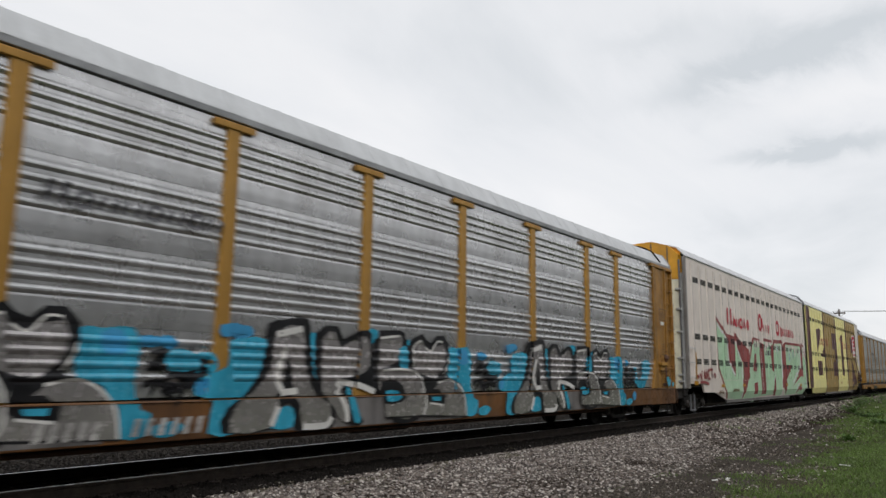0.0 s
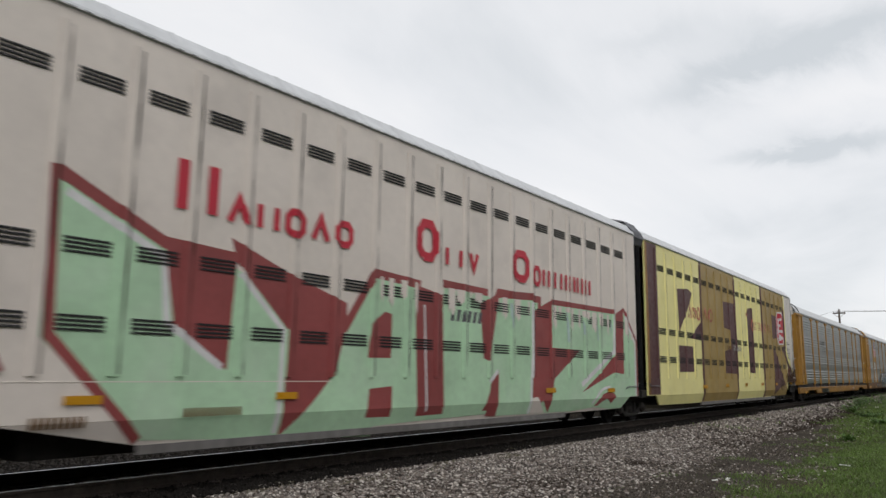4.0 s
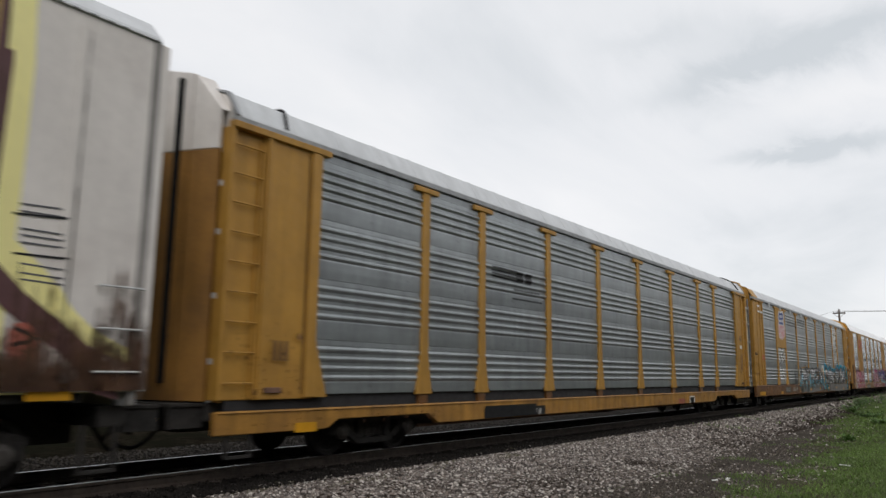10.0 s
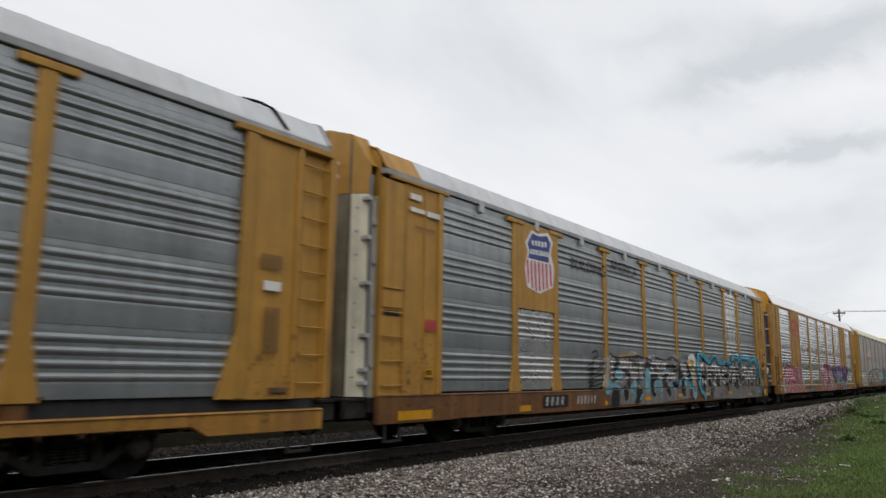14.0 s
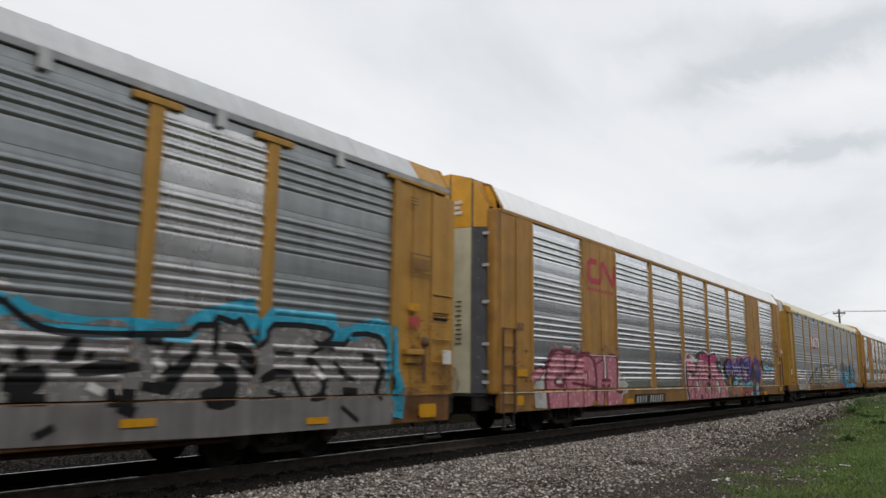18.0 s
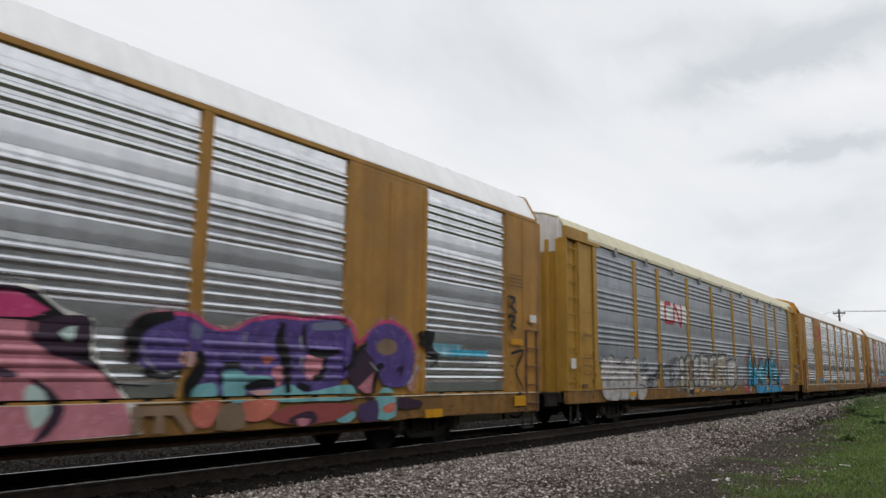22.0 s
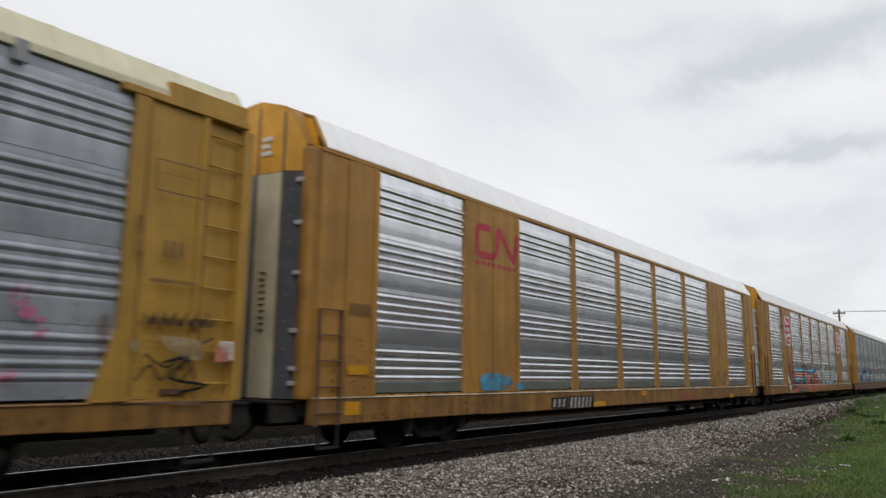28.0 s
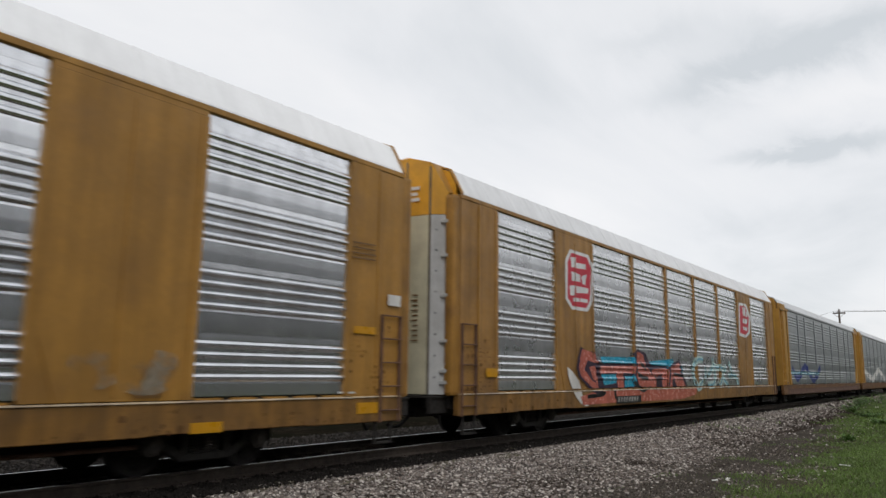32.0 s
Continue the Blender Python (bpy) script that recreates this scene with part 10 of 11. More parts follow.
p7.line("graffiti_outline", BLACK, [(12.58, 1.02), (12.64, 1.98), (12.93, 2.18), (13.84, 2.22), (13.77, 1.71), (13.42, 1.57), (13.83, 1.07), (13.54, 0.95)], 0.075, smooth=2, closed=True)
p7.line("graffiti_cloud", PALE_MIST, [(14, 1.07), (14.07, 1.97), (15.09, 2.04), (15.23, 1.74), (14.99, 1.03)], 0.26, smooth=2, closed=True)
p7.poly("graffiti_fill", SILVER_PALE, [(14, 1.07), (14.07, 1.97), (15.09, 2.04), (15.23, 1.74), (14.99, 1.03)], smooth=2)
p7.line("graffiti_outline", BLACK, [(14, 1.07), (14.07, 1.97), (15.09, 2.04), (15.23, 1.74), (14.99, 1.03)], 0.075, smooth=2, closed=True)
p7.line("graffiti_highlight", PLACARD, [(8.42, 1.85), (8.6, 1.93)], 0.07)
p7.line("graffiti_highlight", PLACARD, [(8.99, 1.85), (9.37, 1.94)], 0.07)
p7.line("graffiti_highlight", PLACARD, [(9.89, 1.91), (10.32, 1.95)], 0.07)
p7.line("graffiti_highlight", PLACARD, [(10.78, 2.03), (11.38, 2)], 0.07)
p7.line("graffiti_highlight", PLACARD, [(11.8, 1.98), (12.29, 2.03)], 0.07)
p7.line("graffiti_highlight", PLACARD, [(12.87, 2.05), (13.68, 2.12)], 0.07)
p7.line("graffiti_highlight", PLACARD, [(14.21, 1.88), (14.91, 1.9)], 0.07)
p7.line("graffiti_highlight", PLACARD, [(9.17, 0.97), (9.49, 0.98)], 0.07)
p7.line("graffiti_highlight", PLACARD, [(8.41, 1.31), (8.62, 1.36)], 0.07)
p7.line("graffiti_highlight", PLACARD, [(11.7, 1.15), (12.35, 1.2)], 0.07)
p7.line("graffiti_highlight", PLACARD, [(12.75, 1.14), (13.55, 1.2)], 0.07)
p7.poly("graffiti_fill", DUSK_BROWN, [(9.13, 1.86), (9.46, 1.87), (9.47, 1.36), (9.25, 1.26)], smooth=2)
p7.poly("graffiti_fill", DUSK_BROWN, [(10.52, 1.26), (10.79, 1.53), (10.9, 1.26)], smooth=2)
p7.poly("graffiti_fill", DUSK_BROWN, [(11.91, 1.61), (12.24, 1.55), (12.24, 1.2), (11.81, 1.26)], smooth=2)
p7.poly("graffiti_fill", DUSK_BROWN, [(12.87, 1.44), (13.3, 1.38), (13.42, 1.14), (12.81, 1.2)], smooth=2)
p7.line("graffiti_stroke", BLACK, [(9.16, 1.26), (9.48, 1.21)], 0.08, smooth=2, taper=True)
p7.line("graffiti_stroke", BLACK, [(9.89, 1.57), (10.33, 1.61)], 0.08, smooth=2, taper=True)
p7.line("graffiti_stroke", BLACK, [(9.9, 1.31), (10.29, 1.37)], 0.08, smooth=2, taper=True)
p7.line("graffiti_stroke", BLACK, [(10.65, 1.53), (11.28, 1.6)], 0.08, smooth=2, taper=True)
p7.line("graffiti_stroke", BLACK, [(10.88, 1.86), (11.28, 1.82), (11.03, 1.65)], 0.08, smooth=2, taper=True)
p7.line("graffiti_stroke", BLACK, [(11.75, 1.75), (12.18, 1.76)], 0.08, smooth=2, taper=True)
p7.line("graffiti_stroke", BLACK, [(12.75, 1.71), (13.17, 1.63), (13.05, 1.32)], 0.08, smooth=2, taper=True)
p7.line("graffiti_stroke", BLACK, [(14.14, 1.52), (14.9, 1.56)], 0.08, smooth=2, taper=True)
p7.line("graffiti_stroke", BLACK, [(9.29, 2.01), (9.59, 1.62), (9.48, 1.11)], 0.08, smooth=2, taper=True)
p7.line("graffiti_stroke", BLACK, [(15.28, 1.94), (15.18, 1.06)], 0.08, smooth=2, taper=True)
p7.line("graffiti_stroke", BLACK, [(8.65, 1.5), (8.69, 1.4)], 0.08, smooth=2, taper=True)
p7.line("graffiti_stroke", BLACK, [(8.27, 1.26), (8.28, 1.05)], 0.08, smooth=2, taper=True)
p7.poly("graffiti_stroke", BLACK, [(9.13, 0.92), (9.61, 0.93), (9.58, 0.78), (9.1, 0.77)], smooth=1)
p7.poly("graffiti_stroke", BLACK, [(8.53, 0.95), (8.86, 0.97), (8.72, 0.83)], smooth=1)
p7.line("graffiti_outline", BLACK, [(10.34, 1.02), (14.89, 0.99)], 0.03)
p7.poly("graffiti_cloud", PINK_HAZE, [(16.65, 2.22), (17.43, 2.41), (18.26, 2.24), (18.02, 1.7), (17.42, 1.76), (16.74, 1.7)], smooth=3)
p7.poly("graffiti_cloud", PINK_HAZE, [(18.38, 2.14), (19.17, 2.34), (20.01, 2.14), (19.73, 1.85), (19.16, 1.92), (18.49, 1.84)], smooth=3)
p7.poly("graffiti_cloud", PINK_HAZE, [(16.15, 1.28), (16.64, 1.42), (17.14, 1.23), (16.93, 0.83), (16.63, 0.91), (16.25, 0.87)], smooth=3)
p7.poly("graffiti_cloud", PINK_HAZE, [(21.13, 1.88), (22.38, 2.1), (23.73, 1.88), (23.34, 1.41), (22.34, 1.5), (21.25, 1.43)], smooth=3)
p7.poly("graffiti_cloud", PINK_HAZE, [(18.94, 1.01), (21.01, 1.16), (23.47, 0.89), (23.11, 0.7), (20.99, 0.84), (19.05, 0.82)], smooth=3)
p7.poly("graffiti_cloud", HOT_PINK, [(16.54, 0.98), (17.04, 1.02), (17.07, 0.73), (16.78, 0.69), (16.48, 0.79)], smooth=3)
p7.poly("graffiti_fill", SKY_SPRAY, [(18.4, 1.01), (19.96, 1.02), (21.37, 1.01), (22.88, 1.0), (23.46, 0.83), (22.77, 0.71), (20.49, 0.7), (18.39, 0.69)], smooth=2)
p7.line("graffiti_outline", BLACK, [(17.22, 0.72), (17.27, 1.33), (17.36, 1.79), (17.48, 2.18), (17.6, 1.85), (17.7, 1.48), (17.87, 1.02)], 0.52, smooth=2)
p7.line("graffiti_outline", BLACK, [(18.02, 0.99), (18.08, 1.44), (18.21, 1.92), (18.36, 1.65), (18.59, 1.49), (18.52, 1.17), (18.31, 0.72)], 0.52, smooth=2)
p7.line("graffiti_outline", BLACK, [(18.85, 1.39), (19.15, 1.72), (19.5, 1.98), (19.62, 1.73), (19.82, 1.48)], 0.52, smooth=2)
p7.line("graffiti_outline", BLACK, [(19.08, 1.42), (19.58, 1.31), (19.79, 1.17), (19.59, 0.94), (19.37, 0.78)], 0.52, smooth=2)
p7.line("graffiti_outline", BLACK, [(20.25, 1.45), (20.45, 1.83), (20.76, 2.04), (20.98, 1.91), (20.9, 1.52), (21.09, 1.28), (20.86, 0.96), (20.53, 0.76)], 0.52, smooth=2)
p7.line("graffiti_outline", BLACK, [(21.28, 1.52), (21.43, 1.95), (21.57, 2.29), (21.77, 1.96), (21.87, 1.59), (22.03, 1.25)], 0.52, smooth=2)
p7.line("graffiti_outline", BLACK, [(22.07, 1.28), (22.19, 1.72), (22.34, 1.94), (22.55, 1.53), (22.71, 1.03), (22.97, 0.72)], 0.52, smooth=2)
p7.line("graffiti_fill", CYAN, [(17.22, 0.72), (17.27, 1.33), (17.36, 1.79), (17.48, 2.18), (17.6, 1.85), (17.7, 1.48), (17.87, 1.02)], 0.32, smooth=2)
p7.line("graffiti_fill", CYAN, [(18.02, 0.99), (18.08, 1.44), (18.21, 1.92), (18.36, 1.65), (18.59, 1.49), (18.52, 1.17), (18.31, 0.72)], 0.32, smooth=2)
p7.line("graffiti_fill", CYAN, [(18.85, 1.39), (19.15, 1.72), (19.5, 1.98), (19.62, 1.73), (19.82, 1.48)], 0.32, smooth=2)
p7.line("graffiti_fill", CYAN, [(19.08, 1.42), (19.58, 1.31), (19.79, 1.17), (19.59, 0.94), (19.37, 0.78)], 0.32, smooth=2)
p7.line("graffiti_fill", CYAN, [(20.25, 1.45), (20.45, 1.83), (20.76, 2.04), (20.98, 1.91), (20.9, 1.52), (21.09, 1.28), (20.86, 0.96), (20.53, 0.76)], 0.32, smooth=2)
p7.line("graffiti_fill", CYAN, [(21.28, 1.52), (21.43, 1.95), (21.57, 2.29), (21.77, 1.96), (21.87, 1.59), (22.03, 1.25)], 0.32, smooth=2)
p7.line("graffiti_fill", CYAN, [(22.07, 1.28), (22.19, 1.72), (22.34, 1.94), (22.55, 1.53), (22.71, 1.03), (22.97, 0.72)], 0.32, smooth=2)
p7.line("graffiti_highlight", CYAN_PALE, [(17.42, 1.94), (17.48, 2.15), (17.54, 1.97)], 0.2, smooth=2)
p7.line("graffiti_highlight", CYAN_PALE, [(18.14, 1.63), (18.21, 1.88), (18.28, 1.74)], 0.2, smooth=2)
p7.line("graffiti_highlight", CYAN_PALE, [(19.32, 1.81), (19.5, 1.95), (19.56, 1.81)], 0.2, smooth=2)
p7.line("graffiti_highlight", CYAN_PALE, [(20.6, 1.89), (20.76, 2.0), (20.87, 1.92)], 0.2, smooth=2)
p7.line("graffiti_highlight", CYAN_PALE, [(21.5, 2.07), (21.57, 2.25), (21.67, 2.08)], 0.2, smooth=2)
p7.line("graffiti_highlight", CYAN_PALE, [(22.26, 1.78), (22.33, 1.9), (22.44, 1.69)], 0.2, smooth=2)
p7.line("graffiti_fill", SKY_SPRAY, [(17.27, 1.3), (17.22, 0.74)], 0.29, smooth=1)
p7.line("graffiti_fill", SKY_SPRAY, [(17.77, 1.33), (17.87, 1.03)], 0.29, smooth=1)
p7.line("graffiti_fill", SKY_SPRAY, [(18.54, 1.2), (18.31, 0.73)], 0.29, smooth=1)
p7.line("graffiti_fill", SKY_SPRAY, [(19.7, 1.05), (19.37, 0.79)], 0.29, smooth=1)
p7.line("graffiti_fill", SKY_SPRAY, [(21.03, 1.16), (20.55, 0.77)], 0.29, smooth=1)
p7.line("graffiti_fill", SKY_SPRAY, [(22.72, 1.09), (22.96, 0.73)], 0.29, smooth=1)
p7.rect("reflector", SAFETY, 9.62, 10.11, 0.83, 0.94)
p7.rect("reflector", SAFETY, 13.47, 13.97, 0.84, 0.94)
p7.rect("reflector", SAFETY, 16.97, 17.36, 0.78, 0.89)
p7.rect("reflector", SAFETY, 20.1, 20.51, 0.8, 0.9)
p7.rect("reflector", SAFETY, 22.83, 23.34, 0.9, 1.01)
p7.disc("graffiti_cloud", PINK_DRIPS, 21.89, 2.15, 0.13)
p7.disc("graffiti_cloud", PINK_DRIPS, 22.76, 2.31, 0.126)
p7.disc("graffiti_cloud", PINK_DRIPS, 22.59, 2.08, 0.122)
p7.disc("graffiti_cloud", PINK_DRIPS, 23.88, 2.19, 0.118)
p7.disc("graffiti_cloud", PINK_DRIPS, 24.15, 1.75, 0.114)
p7.disc("graffiti_cloud", PINK_DRIPS, 22.97, 1.48, 0.11)
p7.disc("graffiti_cloud", PINK_DRIPS, 24.47, 1.29, 0.106)
p7.disc("graffiti_cloud", PINK_DRIPS, 23.88, 1.13, 0.102)
p7.disc("graffiti_cloud", PINK_DRIPS, 23.4, 1.42, 0.098)
p7.disc("graffiti_cloud", PINK_DRIPS, 24.73, 1.79, 0.094)
p7.disc("graffiti_cloud", PINK_DRIPS, 22.5, 2.31, 0.09)
p7.disc("graffiti_cloud", PINK_DRIPS, 24.2, 1.13, 0.086)
p7.rect("graffiti_cloud", PINK, 22.83, 23.52, 0.91, 1.14)
p7.bars("stencil", STENCIL, 26.0, 26.93, 1.93, 2.02, 5, 0.25)
p7.bars("stencil", STENCIL, 26.04, 26.69, 2.46, 2.51, 7, 0.4)
p7.line("graffiti_tag", BLACK, [(26.23, 1.46), (26.61, 1.55), (26.36, 1.28), (26.9, 1.19), (26.5, 1.1)], 0.04, smooth=3)
p7.line("graffiti_tag", BLACK, [(23.02, 1.9), (23.22, 1.48), (23.52, 1.78), (23.8, 1.5), (23.59, 1.97)], 0.07, smooth=2)
p7.rect("notice", PLACARD, 27.08, 27.3, 1.52, 1.77)
p7.rect("reflector", SAFETY, 22.98, 23.48, 0.82, 0.95)
p7.poly("graffiti_fill", BUBBLE_WHITE, [(1.92, 0.96), (1.94, 1.62), (2.16, 1.87), (2.44, 1.63), (2.47, 0.81), (2.18, 0.75)], smooth=3)
p7.line("graffiti_outline", CHARCOAL, [(1.92, 0.96), (1.94, 1.62), (2.16, 1.87), (2.44, 1.63), (2.47, 0.81)], 0.03, smooth=3)
p7.line("graffiti_outline", CHARCOAL, [(2.03, 1.23), (2.17, 1.45), (2.36, 1.06)], 0.03, smooth=3)
p7.poly("graffiti_fill", BUBBLE_WHITE, [(2.44, 0.95), (2.48, 1.63), (2.73, 1.89), (3.04, 1.64), (3.07, 0.8), (2.74, 0.74)], smooth=3)
p7.line("graffiti_outline", CHARCOAL, [(2.44, 0.95), (2.48, 1.63), (2.73, 1.89), (3.04, 1.64), (3.07, 0.8)], 0.03, smooth=3)
p7.line("graffiti_outline", CHARCOAL, [(2.57, 1.23), (2.74, 1.46), (2.96, 1.05)], 0.03, smooth=3)
p7.poly("graffiti_fill", BUBBLE_WHITE, [(2.43, 1.46), (2.45, 1.82), (2.64, 1.92), (2.83, 1.85), (2.92, 1.66), (2.89, 1.49), (2.76, 1.39)], smooth=3)
p7.poly("graffiti_fill", BUBBLE_WHITE, [(2.45, 0.75), (2.51, 1.32), (2.76, 1.43), (2.97, 1.42), (3.15, 1.3), (3.2, 1.04), (3.13, 0.8), (2.95, 0.7), (2.71, 0.71)], smooth=3)
p7.poly("graffiti_fill", BUBBLE_WHITE, [(3.04, 0.76), (3.22, 1.01), (3.01, 1.42), (2.96, 1.71), (3.17, 1.76), (3.4, 1.75), (3.46, 1.4), (3.71, 1.03), (3.73, 0.75), (3.33, 0.72)], smooth=3)
p7.poly("graffiti_fill", BUBBLE_WHITE, [(3.43, 1.18), (3.44, 1.4), (3.5, 1.7), (3.71, 1.74), (3.74, 1.18), (3.63, 0.98)], smooth=3)
p7.poly("graffiti_fill", BUBBLE_WHITE, [(3.53, 1.4), (3.55, 1.78), (3.7, 1.89), (3.92, 1.87), (4.03, 1.67), (3.96, 1.49), (3.78, 1.38)], smooth=3)
p7.poly("graffiti_fill", BUBBLE_WHITE, [(4.01, 1.54), (4.07, 1.78), (4.27, 1.91), (4.51, 1.8), (4.55, 1.61), (4.38, 1.41), (4.19, 1.44)], smooth=3)
p7.poly("graffiti_fill", BUBBLE_WHITE, [(3.78, 0.82), (3.81, 1.36), (3.99, 1.49), (4.25, 1.42), (4.37, 1.17), (4.34, 0.85), (4.09, 0.69), (3.87, 0.72)], smooth=3)
p7.poly("graffiti_fill", BUBBLE_WHITE, [(4.4, 0.8), (4.41, 1.33), (4.58, 1.52), (4.87, 1.48), (5.14, 1.28), (5.16, 1), (4.97, 0.75), (4.72, 0.68), (4.5, 0.71)], smooth=3)
p7.line("graffiti_outline", CHARCOAL, [(2.57, 1.91), (2.68, 1.93), (2.78, 1.86)], 0.045, smooth=3)
p7.line("graffiti_outline", CHARCOAL, [(2.63, 1.38), (2.83, 1.44), (2.97, 1.42)], 0.045, smooth=3)
p7.line("graffiti_outline", CHARCOAL, [(2.97, 1.72), (3.1, 1.69), (3.27, 1.73), (3.42, 1.79)], 0.045, smooth=3)
p7.line("graffiti_outline", CHARCOAL, [(3.57, 1.82), (3.7, 1.89), (3.87, 1.86)], 0.045, smooth=3)
p7.line("graffiti_outline", CHARCOAL, [(4.1, 1.82), (4.27, 1.89), (4.43, 1.85)], 0.045, smooth=3)
p7.line("graffiti_outline", CHARCOAL, [(3.93, 1.47), (4.1, 1.5), (4.26, 1.41)], 0.045, smooth=3)
p7.line("graffiti_outline", CHARCOAL, [(4.51, 1.42), (4.72, 1.38), (4.95, 1.39)], 0.045, smooth=3)
p7.line("graffiti_outline", CHARCOAL, [(4.55, 1.47), (4.74, 1.52), (4.91, 1.45)], 0.045, smooth=3)
p7.line("graffiti_outline", CHARCOAL, [(4.5, 1.09), (4.71, 1.11), (5.11, 1.07)], 0.045, smooth=3)
p7.line("graffiti_outline", CHARCOAL, [(3.39, 1.12), (3.46, 1.14), (3.53, 1.1)], 0.045, smooth=3)
p7.line("graffiti_outline", CHARCOAL, [(4.09, 0.7), (4.31, 0.8), (4.37, 1.04)], 0.045, smooth=3)
p7.line("graffiti_outline", CHARCOAL, [(2.95, 0.7), (3.13, 0.8), (3.17, 0.94)], 0.045, smooth=3)
p7.line("graffiti_outline", CHARCOAL, [(3.61, 1.65), (3.75, 1.66)], 0.045, smooth=3)
p7.line("graffiti_outline", CHARCOAL, [(3.83, 1.16), (3.94, 1.15)], 0.045, smooth=3)
p7.line("graffiti_outline", CHARCOAL, [(4.98, 1.85), (5.06, 1.9), (5.17, 1.86)], 0.045, smooth=3)
p7.poly("graffiti_stroke", SMOKE, [(5.19, 1.4), (5.7, 1.37), (5.72, 1.07), (5.25, 1.08)], smooth=3)
p7.poly("graffiti_stroke", SMOKE, [(4.91, 1.82), (5.15, 1.89), (5.38, 1.61), (5.18, 1.48), (4.97, 1.59)], smooth=3)
p7.line("graffiti_stroke", CHARCOAL, [(4.93, 1.65), (5.04, 1.54), (5.18, 1.51), (5.35, 1.6)], 0.06, smooth=3)
p7.line("graffiti_stroke", CHARCOAL, [(4.02, 1.78), (4.04, 1.67)], 0.06, smooth=3)
p7.line("graffiti_stroke", CHARCOAL, [(3.47, 1.73), (3.48, 1.55)], 0.06, smooth=3)
p7.bars("stencil", STENCIL, 0.73, 1.37, 2.96, 2.98, 8, 0.3)
p7.bars("stencil", STENCIL, 0.74, 1.35, 2.34, 2.43, 6, 0.3)
p7.frame_line("stencil", STENCIL, 0.71, 1.4, 1.61, 1.8, 0.03)
p7.rect("notice", PLACARD, 0.04, 0.31, 1.53, 1.78)
p7.rect("reflector", SAFETY, 3.79, 4.28, 0.79, 0.92)

# clean ochre car
p8.line("emblem", RED_DULL, [(5.06, 4.43), (4.68, 4.42), (4.55, 4.32), (4.55, 3.94), (4.67, 3.84), (5.15, 3.85), (5.29, 3.98), (5.33, 4.32), (5.45, 4.40), (5.95, 3.90), (6.07, 3.95), (6.15, 4.43)], 0.15, smooth=3)
p8.bars("emblem_line", RED_DULL, 4.5, 6.2, 3.62, 3.70, 8, 0.4)
p8.bars("stencil", STENCIL, 0.79, 1.31, 2.31, 2.5, 6, 0.35)
p8.rect("notice", SAFETY, 0.77, 1.26, 1.34, 1.49)
p8.rect("reflector", SAFETY, 0.74, 1.1, 0.7, 0.91)
p8.poly("graffiti_cloud", CYAN_WASH, [(4.62, 1.26), (4.95, 1.4), (5.58, 1.36), (5.92, 1.26), (5.81, 1.05), (5.13, 1.01), (4.75, 1.06)], smooth=2)
p8.poly("graffiti_cloud", CYAN_WASH, [(6.09, 1.17), (6.48, 1.21), (6.53, 0.97), (6.14, 0.95)])
p8.rect("number_board", BLACK, 7.72, 8.57, 0.59, 0.84)
p8.rect("number_board", BLACK, 8.61, 10.04, 0.54, 0.86)
p8.bars("lettering", CHALK, 7.8, 8.5, 0.62, 0.8, 3, 0.5)
p8.bars("lettering", CHALK, 8.67, 9.94, 0.57, 0.83, 6, 0.5)
p8.bars("lettering", BRICK_RED, 17.08, 17.95, 0.58, 0.79, 3, 0.3)
p8.rect("reflector", SAFETY, 10.03, 10.75, 0.57, 0.7)
p8.rect("reflector", SAFETY, 13.34, 13.76, 0.8, 0.94)
p8.rect("reflector", SAFETY, 22.6, 23.1, 0.56, 0.71)
p8.rect("reflector", SAFETY, 25.73, 26.24, 0.71, 0.89)
p8.rect("notice", SAFETY, 25.58, 26.11, 2.01, 2.13)
p8.rect("notice", PLACARD, 26.42, 26.76, 2.53, 2.72)
p8.rect("notice", PLACARD, 25.34, 25.65, 0.96, 1.07)
p8.line("stencil", STENCIL, [(25.45, 3.51), (26.06, 3.53)], 0.025)
p8.line("stencil", STENCIL, [(25.46, 3.43), (26.06, 3.44)], 0.025)
p8.line("stencil", STENCIL, [(25.46, 3.34), (26.07, 3.35)], 0.025)
p8.line("stencil", STENCIL, [(25.47, 3.26), (26.07, 3.27)], 0.025)
p8.bars("stencil", STENCIL, 21.77, 22.16, 0.99, 1.12, 8, 0.4)

# octagon car
p9.poly("emblem", WHITE, [(4.9, 4.53), (5.98, 4.53), (6.28, 4.27), (6.17, 3.27), (5.89, 3.01), (4.95, 3), (4.62, 3.24), (4.64, 4.23)])
p9.poly("emblem", RED, [(4.99, 4.45), (5.91, 4.44), (6.14, 4.2), (6.03, 3.31), (5.82, 3.1), (5.01, 3.09), (4.74, 3.29), (4.77, 4.19)])
p9.poly("emblem", WHITE, [(4.93, 4.33), (5.22, 4.36), (5.19, 4.11), (4.98, 4.07)])
p9.poly("emblem", WHITE, [(5.22, 4.23), (5.82, 4.25), (5.81, 4.12), (5.21, 4.08)])
p9.poly("emblem", WHITE, [(4.97, 3.97), (5.47, 3.94), (5.47, 3.75), (4.99, 3.73)])
p9.poly("emblem", WHITE, [(5.54, 3.91), (5.86, 3.99), (5.76, 3.7), (5.6, 3.71)])
p9.poly("emblem", WHITE, [(4.86, 3.6), (5.17, 3.63), (5.14, 3.37), (4.88, 3.35)])
p9.poly("emblem", WHITE, [(5.2, 3.62), (5.94, 3.63), (5.92, 3.49), (5.19, 3.44)])
p9.poly("emblem", WHITE, [(5.06, 3.31), (5.45, 3.32), (5.42, 3.23), (5.05, 3.21)])
